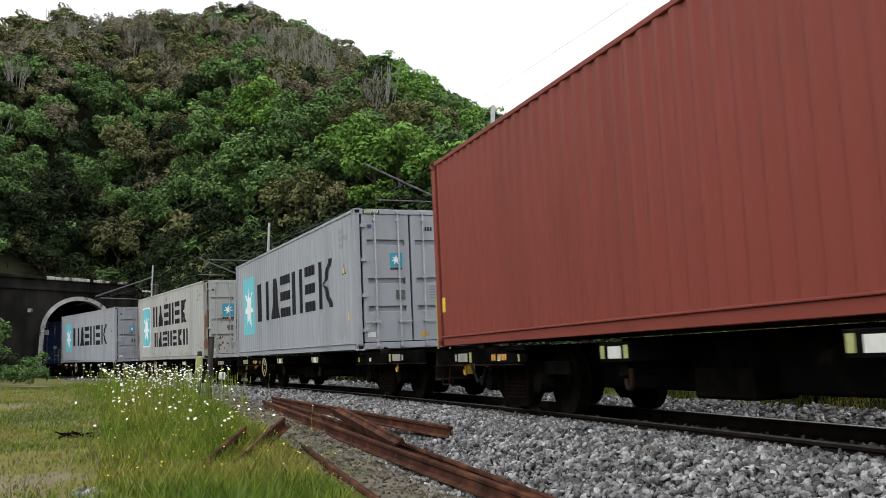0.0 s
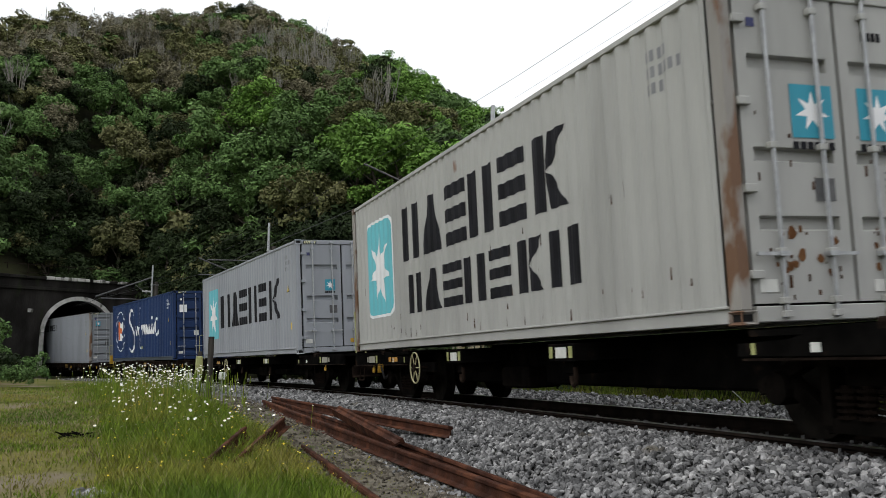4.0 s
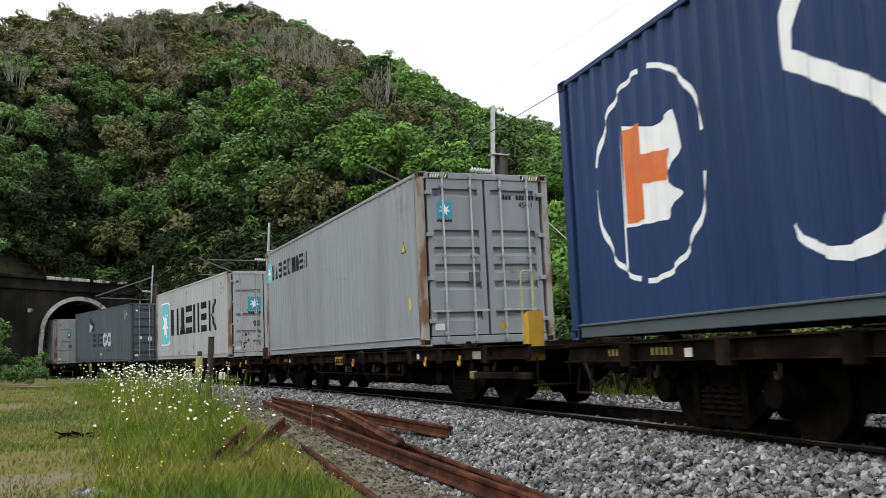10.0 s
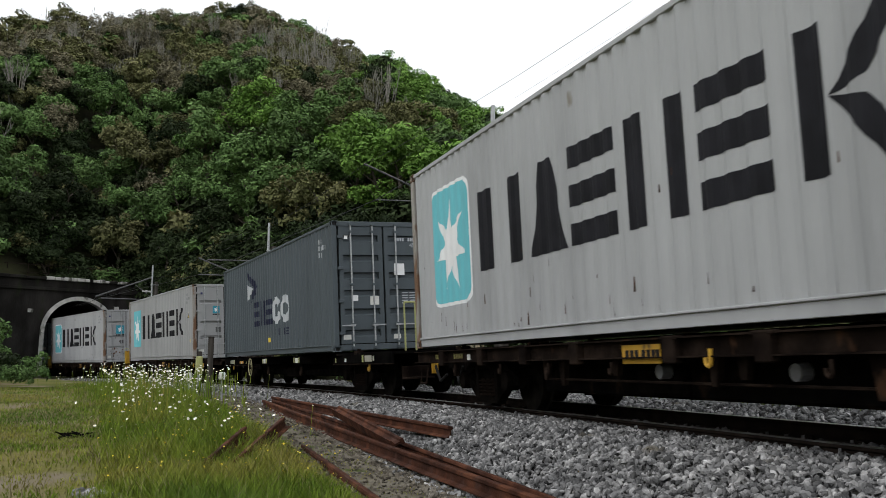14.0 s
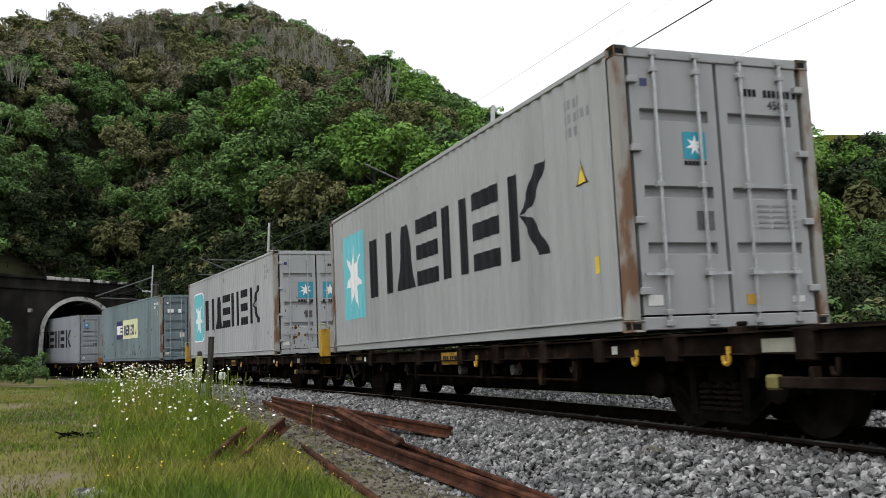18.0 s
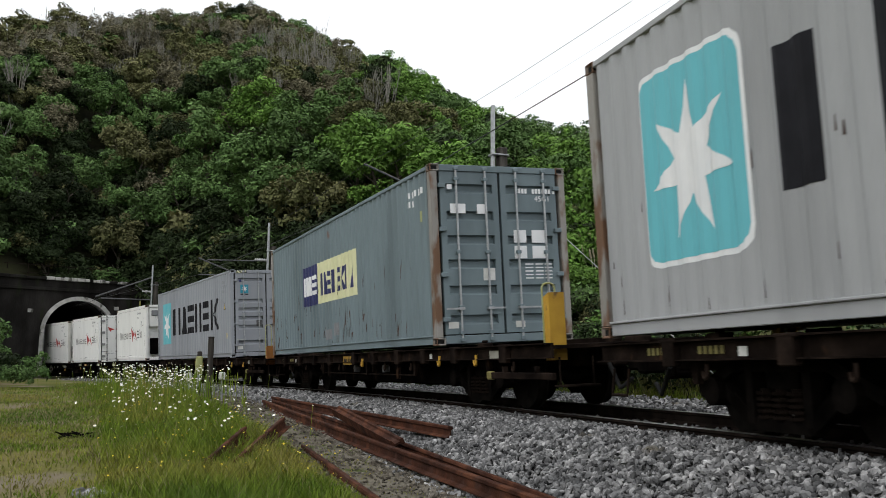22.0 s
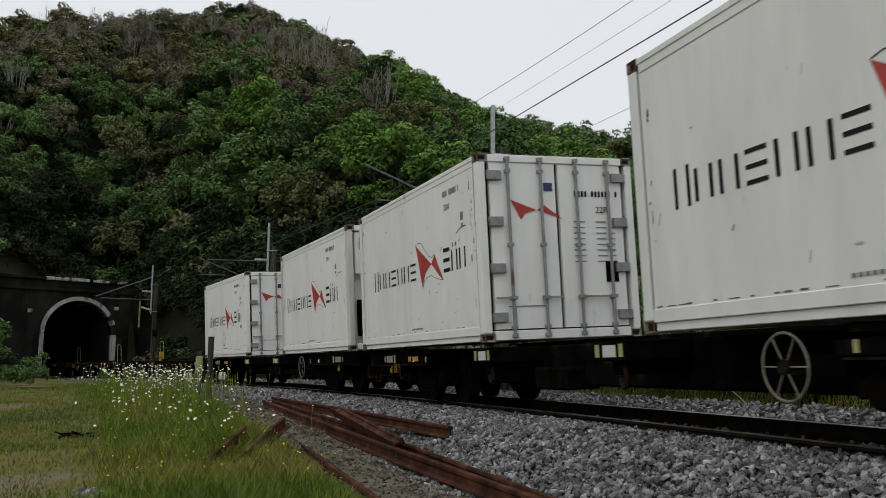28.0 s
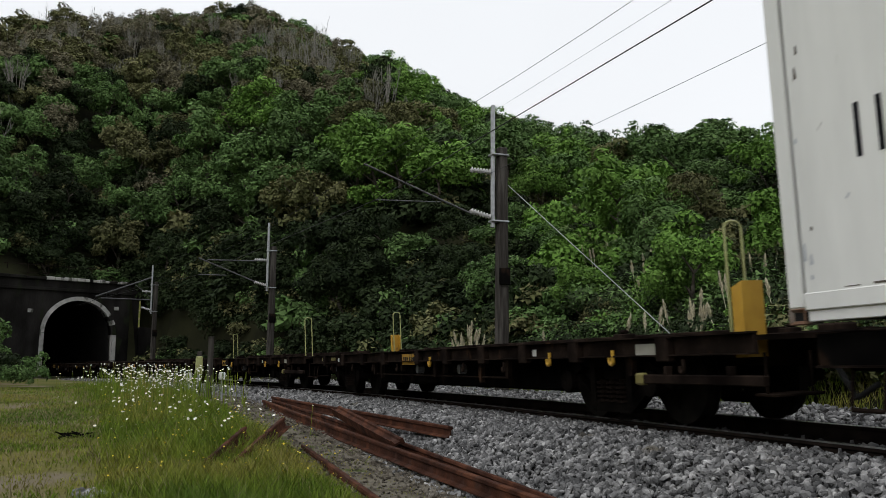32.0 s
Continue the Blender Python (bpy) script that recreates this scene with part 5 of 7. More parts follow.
def script_side(th, L, H):
    w = MARK_WHITE
    for a0, a1 in ((10, 80), (92, 165), (178, 255), (266, 350)):
        decal("oval_ring", ribbon(arc(-4.3, 1.50, 1.0, 1.0, a0, a1, 16), 0.05), w, th, False)
    decal("flag", [[(-4.72, 1.05), (-4.0, 1.02), (-3.72, 1.22), (-3.95, 1.38), (-3.70, 1.62), (-3.78, 1.98), (-4.10, 1.90), (-4.68, 2.05)]], w, th, False, "white flag")
    decal("flag_field", [quad(-4.68, -4.36, 1.08, 2.0)], MARK_ORANGE, th, False, lift=0.007)
    decal("flag_field", [[(-4.36, 1.42), (-3.98, 1.38), (-3.84, 1.64), (-4.36, 1.70)]], MARK_ORANGE, th, False, lift=0.008)
    decal("flag_pole", ribbon([(-4.80, 0.62), (-4.76, 2.10)], 0.07), w, th, False)
    # plain loose brush strokes: one tall double bend, a tall upright, a run of waves and an end curl
    decal("brush_stroke", ribbon(arc(-1.75, 2.05, 0.45, 0.42, 20, 200, 12) + arc(-1.75, 1.0, 0.62, 0.55, 60, -150, 14), [0.06, 0.08, 0.1, 0.12] + [0.15] * 18 + [0.13, 0.11, 0.09, 0.07, 0.06, 0.05]), w, th, False, "white brush-like stroke")
    decal("brush_stroke", ribbon([(0.10, 2.5), (-0.05, 2.45), (-0.06, 1.4), (0.02, 0.62), (0.18, 0.56)], [0.06, 0.10, 0.13, 0.12, 0.06]), w, th, False)
    decal("brush_stroke", ribbon([(-0.95 + 0.05 * i, 1.42 + 0.22 * math.sin(i * 0.9)) for i in range(16)], 0.10), w, th, False)
    decal("brush_stroke", ribbon([(0.32 + 0.05 * i, 1.44 + 0.24 * math.sin(i * 1.05)) for i in range(48)], 0.105), w, th, False)
    decal("brush_dot", [quad(2.22, 2.36, 1.86, 2.0)], w, th, False)
    decal("brush_stroke", ribbon(arc(3.22, 1.50, 0.34, 0.36, 60, 330, 18), 0.13), w, th, False)
    decal("sticker", [quad(0.32, 0.46, 0.55, 0.67)], LIME, th, False)
    serial_marks(th, L, H, w, False)
    triangle_mark(th, L, H)


def arrow_side(th, L, H):
    decal("arrow_mark", [[(-2.66, 2.66), (-2.40, 2.28), (-1.74, 2.02), (-1.27, 2.02), (-1.42, 2.17), (-2.30, 2.42)], [(-1.74, 2.02), (-2.30, 1.42), (-2.24, 1.55), (-1.50, 1.80), (-1.27, 2.02)]], MARK_INDIGO, th, False, "dark folded arrow mark")
    decal("arrow_mark", [[(-2.68, 2.17), (-2.50, 1.93), (-2.61, 1.60), (-2.28, 1.76), (-1.79, 1.99)]], MARK_SILVER, th, False, "pale arrow wing")
    marks_row(th, False, MARK_INDIGO, spaced(((-1.70, -1.02), (-0.94, -0.26), (-0.20, 0.50)), 0.85, 1.55)[2:3] + bars(1, -1.70, -1.02, 0.85, 1.56, 0, 0.3, (1,)) + bars(1, -0.94, -0.30, 0.85, 1.55, 0, 0.3, (0,)))
    decal("round_mark", ribbon(arc(0.95, 1.20, 0.32, 0.27, 35, 345, 22), 0.20), MARK_SILVER, th, False, "pale open ring mark")
    decal("round_mark", ribbon(arc(1.87, 1.20, 0.34, 0.27, 0, 360, 24), 0.20), MARK_SILVER, th, False, "pale ring mark")
    marks_row(th, False, MARK_INDIGO, bars(4, 0.80, 2.16, 0.52, 0.70, 0.40, 0.16, (0, 0, 0, 1), 0.2))
    decal("sticker", [quad(0.0, 0.15, 0.36, 0.48)], SIGN_YELLOW, th, False)
    serial_marks(th, L, H, MARK_SILVER, False)


def two_panel_side(th, L, H):
    decal("name_panel", [quad(-2.62, -1.14, 1.11, 2.04)], MARK_NAVY, th, False)
    decal("name_panel", [quad(-1.12, 1.88, 1.11, 2.04)], MARK_CREAM, th, False)
    marks_row(th, False, MARK_WHITE, bars(3, -2.42, -1.28, 1.35, 1.80, 0.15, 0.3), 0.007)
    marks_row(th, False, MARK_NAVY, bars(8, -0.98, 1.72, 1.28, 1.78, 0.28, 0.32), 0.007)
    rnd = random.Random(9)
    for _ in range(84):
        x, z = rnd.uniform(-5.6, 5.6), 0.2 + 1.1 * rnd.random() ** 1.4
        decal("rust_streak", [[(x, z), (x + 0.012, z - 0.02), (x + rnd.uniform(0.02, 0.06), z + rnd.uniform(0.10, 0.36)), (x + 0.004, z + 0.12)]], CHIP, th, False)
    decal("patch", [quad(0.1, 0.5, 0.35, 0.62)], MARK_GREY, th, False)
    decal("patch", [quad(-0.55, -0.1, 0.28, 0.5)], MARK_GREY, th, False)
    serial_marks(th, L, H, MARK_WHITE, False, (8, 3))
    decal("lift_label", [quad(5.55, 5.64, 2.02, 2.20)], LIME, th, False)
    chips(th, 21, 30)


def flag_side(seed):
    def put(th, L, H):
        rnd = random.Random(seed)
        marks_row(th, True, MARK_BLACK, bars(1, -2.09, -1.84, 1.06, 1.42, 0, 0.20) + bars(6, -1.77, 0.27, 1.08, 1.36, 0.24, 0.19, (0, 0, 1, 0, 0, 1), 0.13))
        marks_row(th, True, MARK_BLACK, bars(1, 1.55, 1.82, 1.08, 1.44, 0, 0.26, (1,), 0.16) + bars(2, 1.88, 2.44, 1.08, 1.38, 0.22, 0.20, (0, 0)) + [[quad(1.94, 1.98, 1.43, 1.48), quad(2.06, 2.10, 1.43, 1.48)]])
        decal("pennant", [[(0.30, 1.64), (0.58, 0.92), (0.64, 1.05), (0.74, 1.15), (0.88, 1.22), (1.02, 1.27)], [(1.02, 1.27), (1.18, 1.41), (1.30, 1.24), (1.53, 0.98), (1.36, 1.05), (1.18, 1.17)]], MARK_RED, th, True, "red pennant")
        decal("pennant_outline", ribbon([(0.30, 1.64), (0.42, 1.67), (0.58, 1.65), (0.74, 1.52), (0.90, 1.41), (1.04, 1.37), (1.18, 1.41)], 0.009), MARK_BLACK, th, True)
        decal("pennant_outline", ribbon([(0.58, 0.92), (0.66, 1.02), (0.80, 1.08), (1.0, 1.09), (1.25, 1.02), (1.53, 0.98)], 0.009), MARK_BLACK, th, True)
        for i in (0, 1, 2, 3, 5, 6, 7, 8, 9, 10, 12):
            decal("serial_bar", [quad(1.62 + i * 0.052, 1.655 + i * 0.052, 2.20, 2.29)], MARK_GREY, th, True)
        part("type_code", sign("22R1", 0.125, MARK_GREY), th, m=Matrix.Translation((1.65, -1.210, 2.00)) @ pose(0, 0, 0, 90, 0, 0))
        decal("small_mark", [quad(2.30, 2.41, 1.76, 1.88)], MARK_GREY, th, True)
        decal("small_mark", [quad(2.32, 2.40, 1.66, 1.72)], MARK_GREY, th, True)
        for i in range(9):
            decal("caption_bar", [quad(-0.04 + i * 0.062, 0.005 + i * 0.062, 0.275, 0.305)], MARK_GREY, th, True)
        for _ in range(26 if seed in (2, 4) else 14):
            x, z = rnd.uniform(-2.8, 2.75), 0.26 + 1.9 * rnd.random() ** 1.6
            tilt = rnd.choice((0.0, 0.03, 0.5, 1.2))
            poly = ribbon([(x, z), (x + rnd.uniform(0.02, 0.16) * (1 - 0.6 * (tilt > 0.4)), z + tilt * rnd.uniform(0.01, 0.09))], rnd.uniform(0.004, 0.018))
            decal("scuff", poly, rnd.choice((MARK_SILVER, GRIME, MARK_SILVER)), th, True)
        # a gouge by the leading post, grime along the rails and at the corner posts
        decal("scuff", ribbon([(2.12, 1.60), (2.28, 1.66), (2.50, 1.67)], 0.016), GRIME, th, True)
        for _ in range(20):
            x = rnd.uniform(-2.8, 2.6)
            decal("grime_streak", [quad(x, x + rnd.uniform(0.02, 0.16), 0.232, 0.236 + rnd.random() * 0.012)], GRIME, th, True)
        for _ in range(22):
            x, z = rnd.choice((rnd.uniform(2.62, 2.83), rnd.uniform(2.62, 2.83), rnd.uniform(-2.83, -2.72))), rnd.uniform(0.3, 2.35)
            w, h = rnd.uniform(0.008, 0.04), rnd.uniform(0.02, 0.14)
            decal("grime_streak", [[(x, z), (x + w, z + 0.01), (x + w * 0.7, z + h), (x + w * 0.1, z + h * 0.8)]], rnd.choice((GRIME, MARK_SILVER)), th, True)
        decal("kick_strip", [quad(-2.83, 2.83, 2.43, 2.438)], MARK_GREY, th, True)
        if seed == 4:
            decal("removed_label_mark", ribbon([(-0.25, 0.62), (-0.05, 0.88), (0.15, 0.62), (-0.05, 0.36), (-0.25, 0.62)], 0.022), MARK_GREY, th, True)
            decal("removed_label_mark", ribbon([(-0.2, 0.40), (0.1, 0.40)], 0.02), MARK_GREY, th, True)
            decal("sticker", [quad(2.2, 2.36, 0.90, 0.99)], MARK_RED, th, True)
    return put


def reefer_front(red_label):
    def put(leaf, side, x, y0, y1, z0, z1):
        h, w = z1 - z0, y1 - y0
        if side < 0:
            c, z = y0 + w * 0.30, z0 + h * 0.70
            end_polys(leaf, "pennant", x, [[(c, z + 0.17), (c + 0.40, z + 0.03), (c + 0.22, z - 0.02), (c + 0.15, z - 0.11)], [(c + 0.40, z + 0.03), (c + 0.52, z + 0.10), (c + 0.80, z - 0.10), (c + 0.62, z - 0.04)]], MARK_RED)
            plates(leaf, "small_mark", x, [(c + 0.52, c + 0.66, z + 0.30, z + 0.42)], MARK_NAVY)
            plates(leaf, "scuff", x, [(y0 + 0.2, y0 + 0.8, z0 + 0.30, z0 + 0.315), (y0 + 0.3, y0 + 0.315, z0 + 0.05, z0 + 0.3)], MARK_GREY)
        else:
            plates(leaf, "serial_bar", x, [(y0 + 0.24 + i * 0.055, y0 + 0.275 + i * 0.055, z0 + h * 0.80, z0 + h * 0.835) for i in (0, 1, 2, 3, 5, 6, 7, 8, 9, 10, 12)], MARK_BLACK)
            part("type_code", sign("22R1", 0.13, MARK_BLACK), leaf, m=Matrix.Translation((x + 0.006, y0 + w * 0.56, z0 + h * 0.70)) @ pose(0, 0, 0, 90, 0, 90))
            rows = []
            for r in range(8):
                zz = z0 + h * (0.64 - 0.035 * r)
                rows += [(y0 + w * 0.2, y0 + w * 0.38, zz, zz + 0.016), (y0 + w * 0.56, y0 + w * 0.72, zz, zz + 0.016), (y0 + w * 0.76, y0 + w * 0.86, zz, zz + 0.016)]
            plates(leaf, "weight_bar", x, rows, MARK_GREY)
            plates(leaf, "maker_plate", x, [(y0 + w * 0.68, y0 + w * 0.88, z0 + h * 0.27, z0 + h * 0.40)], UNDERFRAME)
            if red_label:
                plates(leaf, "red_label", x, [(y0 + w * 0.16, y0 + w * 0.46, z0 + h * 0.36, z0 + h * 0.42)], MARK_RED)
    return put


HIGH, LOW = 2.896, 2.591
L40, L20 = 12.192, 6.058
RUSTY = paint("rust_streaked_grey_paint", (0.27, 0.255, 0.235), 0.3, rust=0.485, rust_colour=(0.15, 0.085, 0.052))
FORTY = [
    # (place of the middle at 16 s, builder arguments)
    (122.15, OXIDE, "red-brown ribbed steel freight container on a flat wagon", plain_side, front_marks(MARK_WHITE, MARK_WHITE, None), dict(ribs=FIVE)),
    (105.39, GREY, "grey ribbed steel freight container with star panel and black bars", star_side(CYAN), front_marks(MARK_BLACK, MARK_WHITE, TEAL, emblem_z=0.64), dict(stripes=True)),
    (88.42, BUFF, "weathered buff-grey freight container with two rows of block marks", star_side(CYAN, rows=2, triangle=False, outline=True, worn=3), front_marks(MARK_BLACK, MARK_WHITE, TEAL, both=True, emblem_z=0.62), dict(rust_posts=RUSTY)),
    (71.32, GREY, "grey ribbed steel freight container with star panel and black bars", star_side(CYAN), front_marks(MARK_BLACK, MARK_WHITE, TEAL, emblem_z=0.60), dict(stripes=True)),
    (54.02, NAVY, "navy blue ribbed freight container with white brush-script strokes", script_side, front_marks(MARK_WHITE, MARK_WHITE, None, stickers=((-1, 0.10, 0.40, 0.70, 0.82),)), dict(ribs=FIVE, stripes=True)),
    (36.67, STEELGREY, "plain grey freight container with a small star panel high up", small_star_side, front_marks(MARK_BLACK, MARK_WHITE, TEAL, emblem_z=0.80, emblem_y=0.30), dict(ribs=BROAD, stripes=True, rust_posts=RUSTY)),
    (19.47, PALE, "pale grey rust-stained freight container with a bordered star panel", star_side(CYAN, triangle=False, outline=True, worn=7), front_marks(MARK_BLACK, MARK_WHITE, TEAL, both=True, emblem_z=0.62), dict(rust_posts=RUSTY)),
    (2.00, SLATE, "dark slate-grey freight container with an arrow emblem and round marks", arrow_side, front_marks(MARK_SILVER, MARK_WHITE, None, stickers=((1, 0.22, 0.46, 0.58, 0.68), (-1, 0.28, 0.40, 0.36, 0.41))), dict(ribs=FIVE)),
    (-15.06, MIDGREY, "dull grey freight container with a star panel and rusty corner posts", star_side(CYAN), front_marks(MARK_BLACK, MARK_WHITE, TEAL, emblem_z=0.66), dict(rust_posts=RUSTY)),
    (-32.77, PALE, "pale grey freight container with two star panels on its doors", star_side(CYAN, triangle=False, outline=True, worn=5), front_marks(MARK_BLACK, MARK_WHITE, TEAL, both=True, emblem_z=0.62), dict(rust_posts=RUSTY)),
    (-50.17, BLUEGREY, "blue-grey scraped freight container with a navy and cream name panel", two_panel_side, front_marks(MARK_WHITE, MARK_WHITE, None, stickers=((-1, 0.16, 0.42, 0.74, 0.80), (-1, 0.62, 0.76, 0.74, 0.80), (1, 0.20, 0.42, 0.56, 0.64), (1, 0.52, 0.76, 0.56, 0.64), (1, 0.20, 0.42, 0.46, 0.54), (1, 0.52, 0.76, 0.46, 0.54))), dict(ribs=FIVE, rust_posts=RUSTY)),
    (-67.67, GREY, "grey ribbed steel freight container with star panel and black bars", star_side(CYAN), front_marks(MARK_BLACK, MARK_WHITE, TEAL, emblem_z=0.80, emblem_y=0.30), dict(ribs=BROAD, stripes=True)),
]
TWENTY = [
    (-78.84, "machinery", 1, "white refrigerated container with its cooling unit facing forward"),
    (-88.93, reefer_front(False), 2, "white refrigerated container with a red pennant on its doors"),
    (-95.86, "machinery", 3, "white refrigerated container with rust at its front corner posts"),
    (-106.12, reefer_front(True), 4, "white scuffed refrigerated container with a red label on its doors"),
]
MOVERS = []     # (thing, place of its middle at 16 s, height over the rails)
for at, mat, label, side_fn, front_fn, extra in FORTY:
    FOLD["depth"] = {GREY: 0.021, MIDGREY: 0.022, STEELGREY: 0.021, PALE: 0.028, BUFF: 0.028, OXIDE: 0.026}.get(mat, 0.038)
    MOVERS.append((freight_container(L40, HIGH, mat, label, side_fn, front_fn, **extra), at, DECK))
for at, front_fn, seed, label in TWENTY:
    MOVERS.append((freight_container(L20, LOW, WHITE, label, flag_side(seed), front_fn, ribs=PLAIN, flat=True, style="reefer", rust_posts=paint("stained_white_paint", (0.60, 0.58, 0.54), 0.15, rust=0.60) if seed == 3 else None), at, DECK))
    if seed != 2:           # the others carry their marks further back
        for ob in MOVERS[-1][0].children:
            if ob.name.split(".")[0] in ("block_mark", "pennant", "pennant_outline", "serial_bar", "type_code", "small_mark", "caption_bar"):
                ob.location.x -= 0.12 if seed == 4 else 0.27

# ---------------------------------------------------------------- wagons
WHEEL_R = 0.42
AXLES = (5.45 - 0.85, 5.45 + 0.85)
WHEELSETS = []


def wheelset_mesh():
    bm = bmesh.new()
    rod(bm, (0, -0.62, 0), (0, 0.62, 0), 0.07, sides=10)
    for sy in (-1, 1):
        c = sy * 0.55
        rod(bm, (0, c - 0.06, 0), (0, c + 0.06, 0), WHEEL_R, sides=28)
        rod(bm, (0, c - sy * 0.085, 0), (0, c - sy * 0.06, 0), WHEEL_R + 0.028, sides=28)
        for i in range(3):
            a = math.tau * i / 3
            rod(bm, (0.24 * math.cos(a), c + sy * 0.058, 0.24 * math.sin(a)), (0.24 * math.cos(a), c + sy * 0.066, 0.24 * math.sin(a)), 0.05, sides=8)
    return mesh_of(bm, "wheelset", TREAD)


WHEELSET = wheelset_mesh()


def bogie_parts():
    frame_bm = bmesh.new()
    for a, b in (((-1.12, 0.42), (-0.60, 0.64)), ((-0.60, 0.64), (0.60, 0.64)), ((0.60, 0.64), (1.12, 0.42)), ((-0.62, 0.36), (-0.36, 0.16)), ((-0.36, 0.16), (0.36, 0.16)), ((0.36, 0.16), (0.62, 0.36)), ((-0.85, 0.50), (-0.45, 0.22)), ((0.85, 0.50), (0.45, 0.22))):
        d = Vector((b[0] - a[0], 0, b[1] - a[1]))
        mm = Matrix.Translation(Vector(((a[0] + b[0]) / 2, 0, (a[1] + b[1]) / 2))) @ pose(0, 0, 0, 0, -math.degrees(math.atan2(d.z, d.x)), 0)
        box(frame_bm, -d.length / 2 - 0.03, d.length / 2 + 0.03, -0.06, 0.06, -0.055, 0.055, m=mm)
    box(frame_bm, -0.42, -0.32, -0.07, 0.07, 0.16, 0.66)
    box(frame_bm, 0.32, 0.42, -0.07, 0.07, 0.16, 0.66)
    spring = bmesh.new()
    for i in range(5):
        rod(spring, (0, 0, 0.21 + i * 0.048), (0, 0, 0.235 + i * 0.048), 0.085, sides=10)
    rod(spring, (0, 0, 0.2), (0, 0, 0.45), 0.05, sides=8)
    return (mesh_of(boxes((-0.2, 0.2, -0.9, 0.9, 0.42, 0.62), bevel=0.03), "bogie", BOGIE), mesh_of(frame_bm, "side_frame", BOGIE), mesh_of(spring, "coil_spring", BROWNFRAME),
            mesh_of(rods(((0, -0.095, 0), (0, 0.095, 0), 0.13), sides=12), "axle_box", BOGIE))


BOGIE_MESHES = bogie_parts()
HANDWHEEL = bmesh.new()
for i in range(24):
    # rim
    a0, a1 = math.tau * i / 24, math.tau * (i + 1) / 24
    rod(HANDWHEEL, (0.25 * math.cos(a0), 0, 0.25 * math.sin(a0)), (0.25 * math.cos(a1), 0, 0.25 * math.sin(a1)), 0.011, sides=6)
for i in range(6):
    a0 = math.tau * i / 6
    rod(HANDWHEEL, (0, 0, 0), (0.25 * math.cos(a0), 0, 0.25 * math.sin(a0)), 0.007, sides=5)
HUB = mesh_of(rods(((0, -0.03, 0), (0, 0.02, 0), 0.06), ((0, 0.02, 0), (0, 0.25, 0), 0.025), sides=10), "hub", BROWNFRAME)
HANDWHEEL_Y = mesh_of(HANDWHEEL.copy(), "handwheel", material("faded_yellow_enamel", ((0.36, 0.33, 0.18), (0.46, 0.42, 0.24)), scale=8, rough=0.6))
HANDWHEEL_W = mesh_of(HANDWHEEL, "handwheel", material("dull_cream_enamel", ((0.13, 0.12, 0.10), (0.20, 0.185, 0.15)), scale=8, rough=0.7))


def tube(points, r, sides=8):
    """One bent round bar through points in the plane y = 0."""
    bm, rings = bmesh.new(), []
    for i, p in enumerate(points):
        p0, p1 = Vector(points[max(0, i - 1)]), Vector(points[min(len(points) - 1, i + 1)])
        d = (p1 - p0).normalized()
        side = Vector((0, 1, 0))
        up = d.cross(side)
        rings.append([bm.verts.new(Vector(p) + (side * math.cos(math.tau * k / sides) + up * math.sin(math.tau * k / sides)) * r) for k in range(sides)])
    for u, v in zip(rings, rings[1:]):
        for k in range(sides):
            bm.faces.new((u[k], u[(k + 1) % sides], v[(k + 1) % sides], v[k]))
    bm.faces.new(rings[0][::-1])
    bm.faces.new(rings[-1])
    bmesh.ops.recalc_face_normals(bm, faces=bm.faces)
    return bm


HOOK = tube([(0, 0, 0), (0, 0, -0.14)] + [(-0.05 + 0.05 * math.cos(math.pi * i / 6), 0, -0.14 - 0.06 * math.sin(math.pi * i / 6)) for i in range(1, 7)] + [(-0.10, 0, -0.10)], 0.028)
HOOK_Y = mesh_of(HOOK.copy(), "lashing_hook", YELLOW)
HOOK_G = mesh_of(HOOK, "lashing_hook", BROWNFRAME)


LOCK = mesh_of(boxes((-0.10, 0.10, -0.08, 0.08, -0.03, 0.062), (-0.05, 0.05, -0.03, 0.03, 0.062, 0.10), bevel=0.012), "twistlock", BROWNFRAME)


